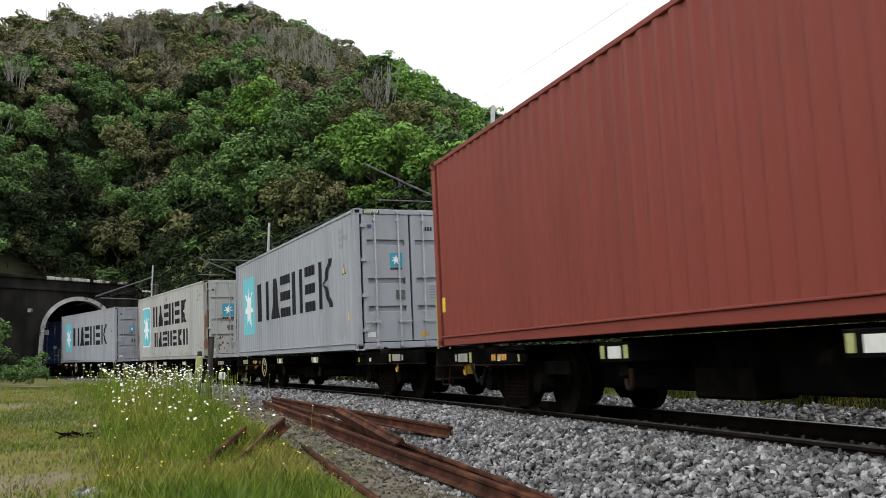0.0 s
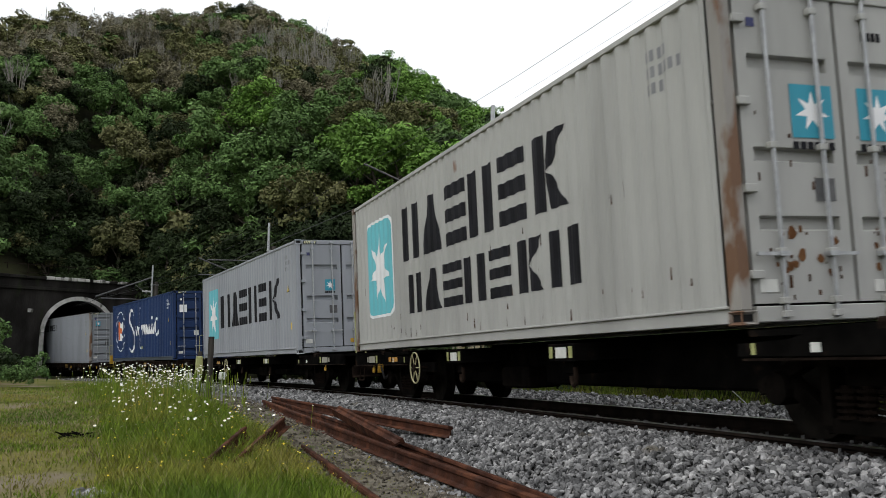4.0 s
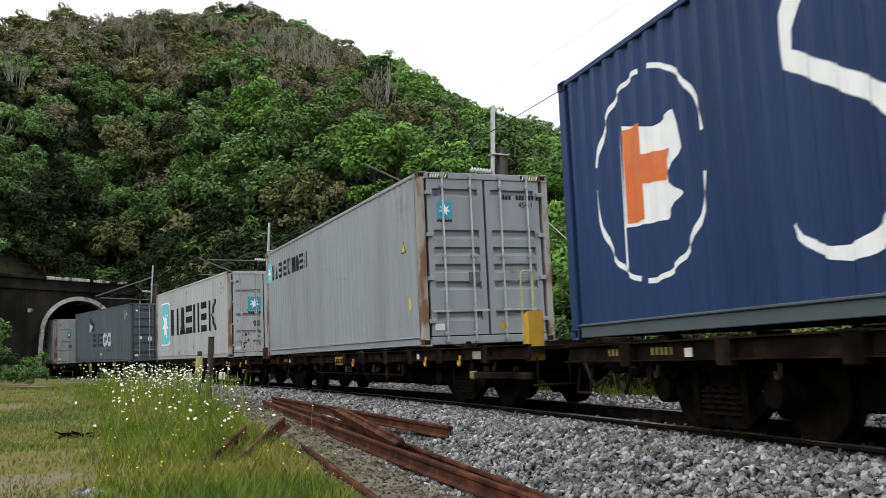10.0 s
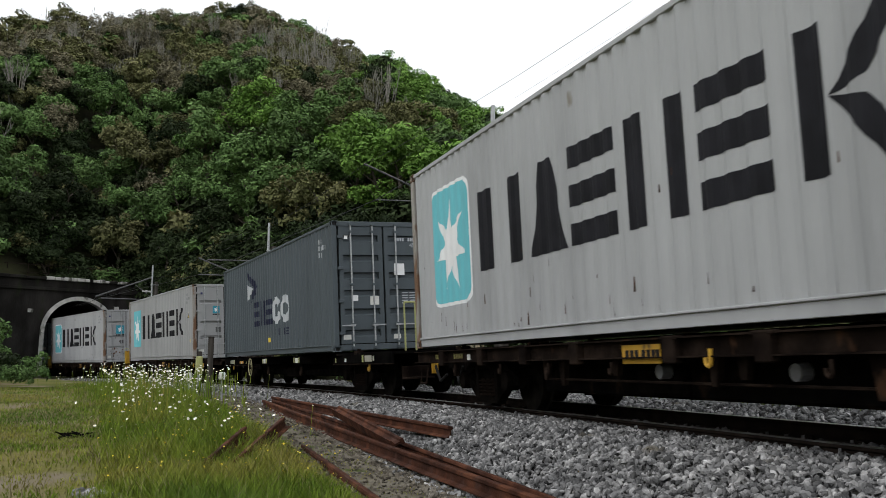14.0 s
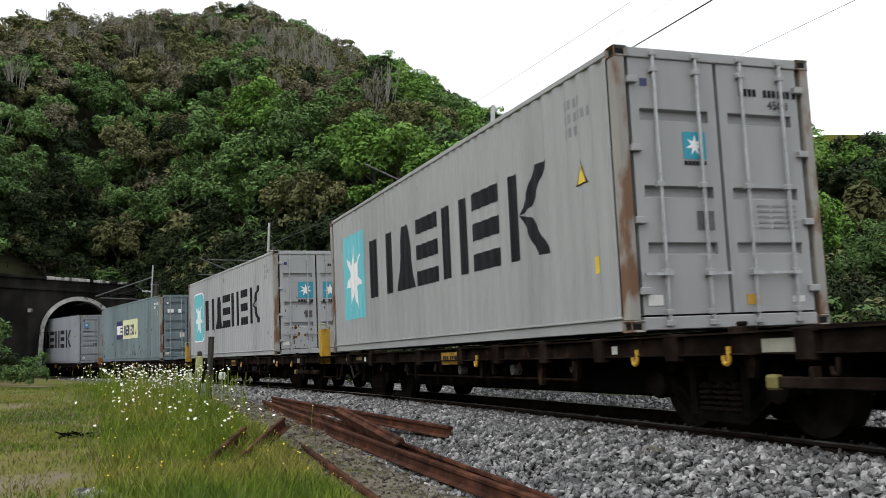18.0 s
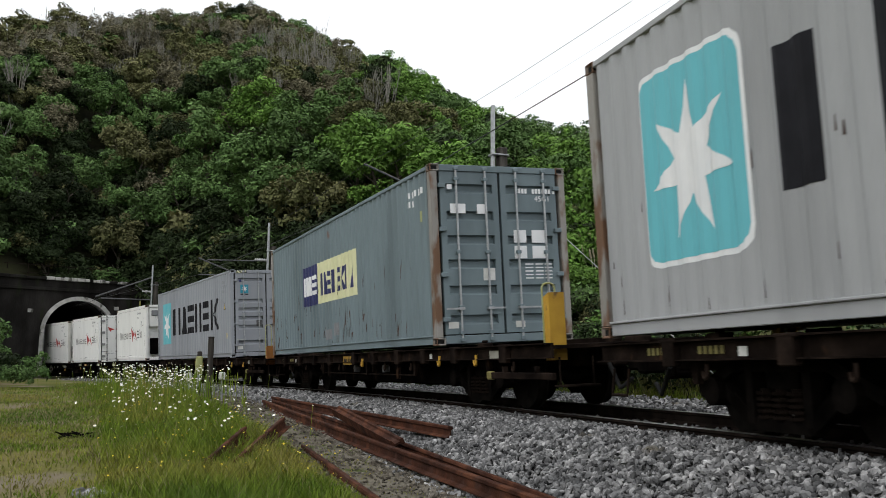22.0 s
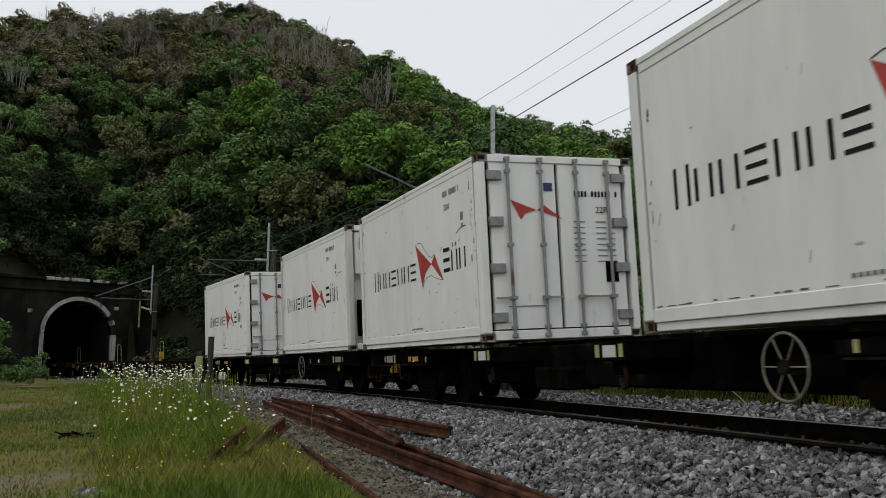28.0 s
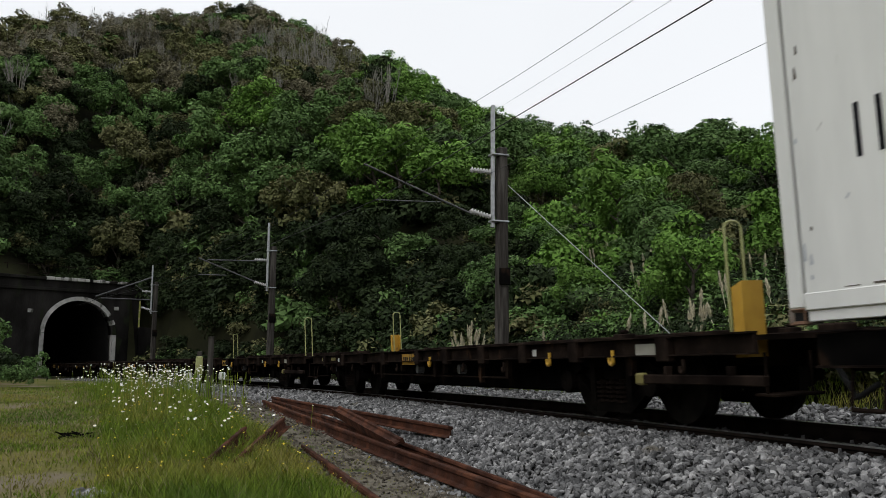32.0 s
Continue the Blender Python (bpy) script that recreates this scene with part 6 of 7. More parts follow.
def common(wagon, frame_mat, length):
    for sx in (-1, 1):
        b = part("bogie", BOGIE_MESHES[0], wagon, m=pose(sx * 5.45, 0, 0))
        for sy in (-1, 1):
            part("side_frame", BOGIE_MESHES[1], b, m=pose(0, sy * 0.86, 0))
            for x in (-0.2, 0.0, 0.2):
                part("coil_spring", BOGIE_MESHES[2], b, m=pose(x, sy * 0.88, 0))
            for x in (-0.85, 0.85):
                part("axle_box", BOGIE_MESHES[3], b, m=pose(x, sy * 0.90, WHEEL_R))
        for x in AXLES:
            w = part("wheelset", WHEELSET, wagon, m=pose(sx * x, 0, WHEEL_R))
            WHEELSETS.append((w, sx * x))
        e = sx * length / 2
        part("coupler", boxes((min(e, e + sx * 0.42), max(e, e + sx * 0.42), -0.10, 0.10, 0.50, 0.72), (min(e + sx * 0.30, e + sx * 0.46), max(e + sx * 0.30, e + sx * 0.46), -0.16, 0.16, 0.46, 0.76), bevel=0.03), wagon, mat=BOGIE)
        part("brake_hose", rods(((e, -0.35, 0.60), (e + sx * 0.22, -0.35, 0.30), 0.025), ((e + sx * 0.22, -0.35, 0.30), (e + sx * 0.42, -0.30, 0.42), 0.025)), wagon, mat=RUBBER_SHADE)
        for sy in ((-1, 1) if sx < 0 else ()):
            part("foot_step", rods(((e - sx * 0.30, sy * 1.16, 0.62), (e - sx * 0.30, sy * 1.20, 0.36), 0.014), ((e - sx * 0.62, sy * 1.16, 0.62), (e - sx * 0.62, sy * 1.20, 0.36), 0.014), ((e - sx * 0.30, sy * 1.20, 0.36), (e - sx * 0.62, sy * 1.20, 0.36), 0.016)), wagon, mat=BROWNFRAME)
    # Dark strip added on the far side to close the slit under the containers.
    part("far_rail", boxes((-6.0, 6.0, 0.98, 1.05, 0.80, 0.935), bevel=0.008), wagon, mat=frame_mat)
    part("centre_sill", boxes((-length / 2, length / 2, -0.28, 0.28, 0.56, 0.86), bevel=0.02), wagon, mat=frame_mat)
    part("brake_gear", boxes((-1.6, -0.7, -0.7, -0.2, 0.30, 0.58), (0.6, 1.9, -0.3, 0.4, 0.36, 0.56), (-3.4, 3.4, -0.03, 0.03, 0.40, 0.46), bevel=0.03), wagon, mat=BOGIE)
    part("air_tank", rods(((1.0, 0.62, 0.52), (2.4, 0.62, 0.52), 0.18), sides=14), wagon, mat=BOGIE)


def spine_wagon(length=16.2, wheel=HANDWHEEL_Y, wheel_x=-4.0, hoop=True):
    """A black skeletal wagon: a deep spine with outriggers and a deck at each end."""
    w = thing("flat_wagon", "black skeletal container wagon with white reflector plates and a handwheel", "railway wagon", "wagons of the train")
    common(w, UNDERFRAME, length)
    E = length / 2
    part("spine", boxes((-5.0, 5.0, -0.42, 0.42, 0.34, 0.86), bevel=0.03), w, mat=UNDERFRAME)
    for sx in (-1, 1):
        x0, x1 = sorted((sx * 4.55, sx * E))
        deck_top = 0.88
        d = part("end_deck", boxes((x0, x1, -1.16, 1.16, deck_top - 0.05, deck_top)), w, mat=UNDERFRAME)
        for sy in (-1, 1):
            ya, yb = sorted((sy * 1.16, sy * 1.20))
            bm = bmesh.new()
            pts = [(sx * 4.45, 0.68), (sx * 4.45, 0.78), (sx * 5.05, 0.80), (sx * 5.5, 0.885), (sx * E, 0.885), (sx * E, 0.66)]
            vs = [bm.verts.new((x, ya, z)) for x, z in pts] + [bm.verts.new((x, yb, z)) for x, z in pts]
            n = len(pts)
            bm.faces.new(vs[:n])
            bm.faces.new(vs[n:][::-1])
            for i in range(n):
                bm.faces.new((vs[i], vs[(i + 1) % n], vs[n + (i + 1) % n], vs[n + i]))
            bmesh.ops.recalc_face_normals(bm, faces=bm.faces)
            sill = part("side_sill", bm, w, mat=UNDERFRAME)
            lip = sorted((sy * 1.16, sy * 1.235))
            part("sill_lip", boxes((x0, x1, lip[0], lip[1], 0.645, 0.662)), sill, mat=BROWNFRAME)
            f = sorted((sy * 1.2, sy * 1.206))
            for xa, xb, za, zb, mt in ((6.58, 6.98, 0.70, 0.82, material_dull), (6.40, 6.49, 0.69, 0.83, LIME), (7.05, 7.12, 0.71, 0.81, material_dull), (4.62, 4.67, 0.69, 0.78, LIME), (5.28, 5.38, 0.70, 0.77, PLATE)):
                p0, p1 = sorted((sx * xa, sx * xb))
                part("reflector", boxes((p0, p1, f[0], f[1], za, zb)), sill, mat=mt)
            part("tie_down", HOOK_Y, w, m=pose(sx * 6.75, sy * 1.17, 0.66) @ Matrix.Diagonal((0.7, 0.7, 0.7, 1)))
    for x in (-2.2, 1.3):
        o = part("outrigger", boxes((x - 0.32, x + 0.32, -1.19, 1.19, 0.66, 0.86), (x - 0.10, x + 0.10, -1.1, 1.1, 0.52, 0.66), bevel=0.01), w, mat=UNDERFRAME)
        for sy in (-1, 1):
            f = sorted((sy * 1.19, sy * 1.197))
            part("reflector", boxes((x - 0.12, x + 0.14, f[0], f[1], 0.70, 0.82)), o, mat=PLATE)
            part("reflector", boxes((x + 0.20, x + 0.28, f[0], f[1], 0.70, 0.83)), o, mat=LIME)
            part("reflector", boxes((x - 0.28, x - 0.20, f[0], f[1], 0.70, 0.83)), o, mat=LIME)
            part("tie_down", HOOK_G, o, m=pose(x + 0.2, sy * 1.12, 0.60))
    for x in (-6.0, 6.0):
        for y in (-1.12, 1.12):
            part("twistlock", LOCK, w, m=pose(x, y, 0.86))
    for i in (0, 1, 2.6, 3.6, 4.6, 5.6):
        part("number_bar", boxes((-5.6 + i * 0.085, -5.54 + i * 0.085, -1.206, -1.2, 0.71, 0.79)), w, mat=NUMBER_ORANGE)
    if wheel:
        part("hub", HUB, part("handwheel", wheel, w, m=pose(wheel_x, -1.22, 0.60)), "rusty brown hub")
    part("handwheel_bracket", boxes((wheel_x - 0.35, wheel_x + 0.35, -1.0, -0.94, 0.52, 0.68), bevel=0.01), w, mat=UNDERFRAME)
    if hoop:
        part("grab_hoop", rods(((E - 0.52, -0.72, 0.88), (E - 0.52, -0.72, 1.80), 0.018), ((E - 0.52, -0.72, 1.80), (E - 0.52, -0.50, 1.80), 0.018), ((E - 0.52, -0.50, 1.80), (E - 0.52, -0.50, 0.88), 0.018)), w, "pale yellow-green tube hoop", mat=LIME)
    part("end_step", boxes((E - 0.05, E + 0.20, -1.0, -0.45, 0.36, 0.40), (E - 0.05, E - 0.0, -1.0, -0.45, 0.36, 0.60), bevel=0.008), w, mat=BROWNFRAME)
    part("end_plate", boxes((E - 0.02, E + 0.03, -0.42, -0.30, 0.44, 0.62)), w, mat=YELLOW)
    return w


def channel(x, way, y0, y1, deep, thick, z0, z1):
    """An upright U-section of bent plate, open towards the load, its flanges cut slanting at the top."""
    plan = [(0, y0), (0, y1), (deep, y1), (deep, y1 - thick), (thick, y1 - thick), (thick, y0 + thick), (deep, y0 + thick), (deep, y0)]
    bm = bmesh.new()
    low = [bm.verts.new((x + way * a, b, z0)) for a, b in plan]
    high = [bm.verts.new((x + way * a, b, z1 - 0.4 * max(0.0, a - thick))) for a, b in plan]
    for i in range(8):
        bm.faces.new((low[i], low[(i + 1) % 8], high[(i + 1) % 8], high[i]))
    for ring in (low, high):
        for q in ((0, 5, 6, 7), (0, 1, 4, 5), (1, 2, 3, 4)):
            bm.faces.new([ring[k] for k in q])
    bmesh.ops.recalc_face_normals(bm, faces=bm.faces)
    return bm


def tube_loop(x, y0, y1, z0, z1, r):
    """An upright hoop of bent tube with rounded shoulders."""
    c = min(0.06, (y1 - y0) / 2)
    pts = [(x, y0, z0), (x, y0, z1 - c), (x, y0 + c * 0.3, z1 - c * 0.3), (x, y0 + c, z1), (x, y1 - c, z1), (x, y1 - c * 0.3, z1 - c * 0.3), (x, y1, z1 - c), (x, y1, z0)]
    return rods(*[(a, b, r) for a, b in zip(pts, pts[1:])])


def tapered(x, top, low, y0, y1, z0, z1):
    """A plate that narrows downwards."""
    bm = boxes((x - top, x + top, y0, y1, z0, z1))
    for v in bm.verts:
        if v.co.z < (z0 + z1) / 2:
            v.co.x = x + (v.co.x - x) * low / top
    return bm


def deck_wagon(length=16.2, column=1.55, hoop=True, number=True):
    """A grimy brown flat wagon with deep side sills, stake brackets and lashing hooks."""
    w = thing("flat_wagon", "grimy brown steel flat wagon with yellow lashing hooks", "railway wagon", "wagons of the train")
    common(w, BROWNFRAME, length)
    E = length / 2
    part("deck_plate", boxes((-E, E, -1.10, 1.10, 0.80, 0.845)), w, mat=BROWNFRAME)
    # Black belly block: deep sill and the shadowed space under the deck as one.
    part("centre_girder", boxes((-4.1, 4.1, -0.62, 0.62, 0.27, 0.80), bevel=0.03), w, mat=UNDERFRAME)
    for sy in (-1, 1):
        ya, yb = sorted((sy * 1.10, sy * 1.145))
        sill = part("side_sill", boxes((-E, E, ya, yb, 0.70, 0.860), bevel=0.006), w, mat=BROWNFRAME)
        fl = sorted((sy * 1.10, sy * 1.21))
        part("sill_flange", boxes((-E, E, fl[0], fl[1], 0.860, 0.876), (-E, E, fl[0], fl[1], 0.690, 0.704)), sill, mat=BROWNFRAME)
        for x in (-6.6, -4.9, -3.4, -2.0, -0.1, 1.2, 2.6, 3.9, 5.2, 6.9):
            o = sorted((sy * 1.14, sy * 1.23))
            part("stake_bracket", boxes((x - 0.10, x + 0.10, o[0], o[1], 0.64, 0.875), (x - 0.14, x + 0.14, o[0], o[1], 0.845, 0.885), bevel=0.012), sill, mat=BROWNFRAME)
        for i, x in enumerate((-6.0, -4.2, -2.7, -1.2, 0.5, 1.9, 3.3, 4.6, 6.0, 7.2)):
            big = i in (4, 7, 8)
            part("lashing_hook", HOOK_Y if big else HOOK_G, sill, "yellow lashing hook" if big else "", m=pose(x, sy * 1.20, 0.76 if big else 0.66) @ Matrix.Diagonal((0.72 if big else 0.6,) * 3 + (1,)))
        f = sorted((sy * 1.145, sy * 1.151))
        part("reflector", boxes((6.35, 6.72, f[0], f[1], 0.70, 0.81)), sill, mat=material_dull)
        part("reflector", boxes((-5.6, -5.48, f[0], f[1], 0.72, 0.80)), sill, mat=PLATE)
        part("reflector", boxes((4.05, 4.15, f[0], f[1], 0.72, 0.80)), sill, mat=PLATE)
        if number:
            f2 = sorted((sy * 1.145, sy * 1.155))
            part("number_board", boxes((-1.05, -0.35, f2[0], f2[1], 0.64, 0.82)), sill, "yellow board with dark bars", mat=YELLOW)
            f3 = sorted((sy * 1.155, sy * 1.159))
            for i in (0, 1, 2, 3.4, 4.4, 5.4, 6.2):
                part("number_bar", boxes((-0.98 + i * 0.09, -0.92 + i * 0.09, f3[0], f3[1], 0.69, 0.77)), sill, mat=MARK_BLACK)
        for x in (-7.1, -6.2):
            for i in range(5):
                part("load_mark", boxes((x + i * 0.085, x + i * 0.085 + 0.05, f[0], f[1], 0.745, 0.815)), sill, mat=FADED_YELLOW)
        # hangers under the sill, with a brake rod and small gear between them
        o = sorted((sy * 1.02, sy * 1.08))
        for x, low in ((-3.05, 0.46), (-2.6, 0.40), (-1.35, 0.52), (0.35, 0.44), (0.75, 0.50), (2.2, 0.38), (3.1, 0.46), (6.1, 0.50), (-6.4, 0.48)):
            part("hanger", tapered(x, 0.085, 0.035, o[0], o[1], low, 0.70), sill, mat=BROWNFRAME)
        part("brake_rod", rods(((-3.0, sy * 1.05, 0.47), (3.1, sy * 1.05, 0.45), 0.014), sides=6), sill, mat=BROWNFRAME)
        for x in (-0.55, 1.35):
            part("valve", rods(((x, sy * 0.95, 0.56), (x, sy * 1.06, 0.56), 0.07), sides=10), sill, mat=DARK_PLATE)
        # hand-brake bar at the leading end
        b = sorted((sy * 1.22, sy * 1.28))
        bar = part("brake_bar", boxes((6.65, 8.35, b[0], b[1], 0.44, 0.525), bevel=0.01), w, mat=BROWNFRAME)
        part("bar_end", boxes((6.52, 6.65, b[0] - 0.012, b[1] + 0.012, 0.425, 0.54), bevel=0.02), bar, "faded yellow painted end", mat=FADED_YELLOW)
        part("bar_hanger", boxes((7.0, 7.05, b[0], b[1], 0.525, 0.60), (7.9, 7.95, b[0], b[1], 0.525, 0.60)), bar, mat=BROWNFRAME)
    for x in (-6.0, 6.0):
        for y in (-1.05, 1.05):
            part("twistlock", LOCK, w, m=pose(x, y, 0.86))
    for x in (-7.2, -3.0, 0.0, 3.0, 6.8):
        part("load_stop", boxes((x - 0.13, x + 0.13, 0.80, 1.10, 0.845, 0.94), bevel=0.02), w, mat=BROWNFRAME)
    # the near leading corner and, the other way round, the far trailing one
    for k in (1, -1):
        e, (y0, y1) = k * (E - 0.33), sorted((k * -0.96, k * -0.74))
        sx, ya, yb = k * (E - 0.06), *sorted((k * -1.02, k * -0.52))
        step = part("end_step", boxes((sx - 0.13, sx + 0.13, ya, yb, 0.34, 0.365), bevel=0.006), w, mat=BROWNFRAME)
        for y in (ya + 0.02, yb - 0.02):
            part("step_hanger", rods(((sx, y, 0.36), (sx, y, 0.70), 0.014), sides=6), step, mat=BROWNFRAME)
        if column:
            part("end_column", channel(e, -k, y0, y1, 0.14, 0.018, 0.66, column), w, "worn yellow steel end column" if column > 1.3 else "rusted steel end column", mat=YELLOW if column > 1.3 else ORANGE_RUST if column > 1.2 else DARK_RUST)
        if hoop:
            top, x = column + 0.13 if column > 1.4 else 1.85, e - k * 0.20
            part("grab_hoop", tube_loop(x, y0 + 0.02, y1 - 0.02, 0.80, top, 0.012), w, "pale yellow tube hoop", mat=LIME)
    return w


FLEET = [(123.75, "spine"), (106.99, "spine"), (90.02, "spine"), (72.92, "spine"), (55.62, "deck"), (38.32, "late"), (21.07, "stub"), (3.60, "spine"), (-13.46, "deck"), (-31.07, "column"), (-48.52, "column"), (-66.02, "low"),
         (-83.89, "white"), (-100.99, "white"), (-117.99, "late"), (-134.99, "hooped"), (-151.99, "deck"), (-168.99, "deck")]
for at, kind in FLEET:
    n_before = len(WHEELSETS)
    if kind in ("spine", "white"):
        w = spine_wagon(wheel=HANDWHEEL_W if kind == "white" else HANDWHEEL_Y if at < 120 else None, wheel_x=3.95 if kind == "white" else -4.0, hoop=kind == "spine")
    else:
        w = deck_wagon(column={"column": 1.50, "low": 1.22, "stub": 1.18, "late": 1.31}.get(kind, 0.0), hoop=kind in ("column", "low", "late", "hooped") or at > 50, number=True)
    MOVERS.append((w, at, 0.0))
    for i in range(n_before, len(WHEELSETS)):
        WHEELSETS[i] = (*WHEELSETS[i], at)

# ---------------------------------------------------------------- ballast stones
def stone_shapes(seed, count):
    g = np.random.RandomState(seed)
    t = (1 + 5 ** 0.5) / 2
    ico = np.array([(-1, t, 0), (1, t, 0), (-1, -t, 0), (1, -t, 0), (0, -1, t), (0, 1, t), (0, -1, -t), (0, 1, -t), (t, 0, -1), (t, 0, 1), (-t, 0, -1), (-t, 0, 1)]) / math.hypot(1, t)
    tri = np.array([(0, 11, 5), (0, 5, 1), (0, 1, 7), (0, 7, 10), (0, 10, 11), (1, 5, 9), (5, 11, 4), (11, 10, 2), (10, 7, 6), (7, 1, 8), (3, 9, 4), (3, 4, 2), (3, 2, 6), (3, 6, 8), (3, 8, 9), (4, 9, 5), (2, 4, 11), (6, 2, 10), (8, 6, 7), (9, 8, 1)])
    shapes = []
    for _ in range(count):
        v = ico * g.uniform(0.74, 1.20, (12, 1)) * np.array((g.uniform(0.9, 1.35), g.uniform(0.7, 1.0), g.uniform(0.42, 0.68)))
        # a flat broken face or two
        for _ in range(2):
            n = g.normal(0, 1, 3)
            n /= np.linalg.norm(n)
            d = v @ n
            v = v - np.outer(np.maximum(d - 0.55, 0), n)
        shapes.append(v)
    return shapes, tri


def scatter_stones():
    g = np.random.RandomState(12)
    shapes, tri = stone_shapes(5, 40)
    verts, faces, index, base = [], [], [], 0
    bands = [
        # out from, out to, s from, s to, stones per square metre, size
        (-3.3, -0.60, -2.0, 9.5, 960, 0.033),
        (-3.2, -0.60, -9.0, -2.0, 520, 0.041),
        (-3.1, -0.60, -24.0, -9.0, 170, 0.055),
        (-0.48, 0.48, -10.0, 10.0, 110, 0.045),
        (0.62, 3.6, -12.0, 12.0, 130, 0.046),
        (0.62, 3.7, -32.0, -12.0, 55, 0.075),
        (-5.2, -3.1, 1.0, 10.0, 130, 0.022),
        (-4.4, -3.1, -6.0, 1.0, 90, 0.026),
        (-2.7, -0.62, -50.0, -24.0, 60, 0.075),
    ]
    for o0, o1, s0, s1, dens, size in bands:
        n = int((o1 - o0) * (s1 - s0) * dens)
        for o, s, k in zip(g.uniform(o0, o1, n), g.uniform(s0, s1, n), g.randint(0, 40, n)):
            a = abs(o)
            top = -0.175 if o > -0.6 else -0.085 if a < 1.6 else -0.085 - (a - 1.6) * 0.345
            if 2.7 < -o < 3.1 and g.rand() < (a - 2.7) * 1.6:
                continue
            p = line(s, o, top + g.uniform(-0.045, 0.022)).translation
            if o < -2.9 or o > 3.5:
                p.z = ground_z(p.x, p.y) + 0.005
            r = size * g.uniform(0.6, 1.35)
            q = g.normal(0, 1, 4)
            q /= np.linalg.norm(q)
            w, x, y, z = q
            rot = np.array(((1 - 2 * (y * y + z * z), 2 * (x * y - z * w), 2 * (x * z + y * w)), (2 * (x * y + z * w), 1 - 2 * (x * x + z * z), 2 * (y * z - x * w)), (2 * (x * z - y * w), 2 * (y * z + x * w), 1 - 2 * (x * x + y * y))))
            v = shapes[k] @ rot.T
            shown = tri[np.cross(v[tri[:, 1]] - v[tri[:, 0]], v[tri[:, 2]] - v[tri[:, 0]])[:, 2] > -0.25]
            verts.append(v * r + np.array(p))
            faces.append(shown + base)
            index += [1 if o < -2.95 - 0.3 * g.rand() else 0] * len(shown)
            base += 12
    me = raw_mesh("ballast_stones", np.concatenate(verts), np.concatenate(faces), STONE, GRIT, index=index)
    tagged(new("ballast_stones", me), "loose grey angular crushed-stone ballast", "gravel", kind="stuff")


scatter_stones()

# ---------------------------------------------------------------- old rails lying beside the line
RAIL_PROFILE = [(-0.064, 0.0), (0.064, 0.0), (0.064, 0.012), (0.012, 0.030), (0.010, 0.095), (0.033, 0.108), (0.034, 0.135), (0.026, 0.142), (-0.026, 0.142), (-0.034, 0.135), (-0.033, 0.108), (-0.010, 0.095), (-0.012, 0.030), (-0.064, 0.012)]


def scrap_rail(a, b, roll=0.0, label="long rusty old rail lying in the grass", bow=0.0, n=8):
    a, b = Vector(a), Vector(b)
    d = (b - a).normalized()
    side = d.cross(Vector((0, 0, 1))).normalized()
    up = side.cross(d)
    c, s = math.cos(radians(roll)), math.sin(radians(roll))
    verts, faces, k = [], [], len(RAIL_PROFILE)
    for i in range(n + 1):
        p = a.lerp(b, i / n) + side * bow * math.sin(math.pi * i / n)
        for y, z in RAIL_PROFILE:
            verts.append(tuple(p + side * (y * c - z * s) + up * (y * s + z * c)))
    for i in range(n):
        for j in range(k):
            faces.append((i * k + j, i * k + (j + 1) % k, (i + 1) * k + (j + 1) % k, (i + 1) * k + j))
    bm = bmesh.new()
    vs = [bm.verts.new(v) for v in verts]
    for f in faces:
        bm.faces.new([vs[q] for q in f])
    bm.faces.new(vs[:k][::-1])
    bm.faces.new(vs[-k:])
    bmesh.ops.recalc_face_normals(bm, faces=bm.faces)
    th = thing("scrap_rail", label, "rail", "old rails beside the line", data=mesh_of(bm, "scrap_rail", RUST))
    return th


def on_ground(x, y, lift):
    return (x, y, ground_z(x, y) + lift)


scrap_rail(on_ground(-3.30, 17.5, -0.02), on_ground(1.07, 6.2, -0.02), 0, bow=0.04)
scrap_rail(on_ground(-3.20, 17.8, 0.0), on_ground(0.92, 7.0, -0.02), 12, bow=-0.10)
scrap_rail((-3.30, 18.4, 0.86), (0.12, 11.5, 0.715), 0, "rusty old rail with a sawn end beside the ballast")
scrap_rail((-1.56, 13.5, 0.925), (-0.52, 10.3, 0.70), 62, "rusty old rail lying across the others")
scrap_rail(on_ground(-1.68, 11.4, -0.08), on_ground(-0.30, 6.9, -0.09), 14, "rusty rail end half hidden in grass")
scrap_rail(on_ground(-2.34, 9.7, -0.04), on_ground(-2.24, 11.0, 0.17), 20, "short rusty rail piece propped in tall grass", n=2)
scrap_rail(on_ground(-2.06, 9.7, -0.04), on_ground(-1.93, 11.8, 0.20), 20, "short rusty rail piece propped in tall grass", n=2)


# ---------------------------------------------------------------- meadow
def tall_here(x, y):
    """How high the grass stands: worn short on the field, long in a strip beside the line."""
    s, o = off_line(x, y)
    strip = soft(-6.4, -5.4, o + 0.02 * (y - 12)) * (1 - soft(-4.3, -3.7, o))
    patch = 0.5 + 0.5 * noise.noise((x * 0.6, y * 0.6, 4))
    return 0.03 + 0.035 * patch + strip * (0.06 + 0.16 * patch)


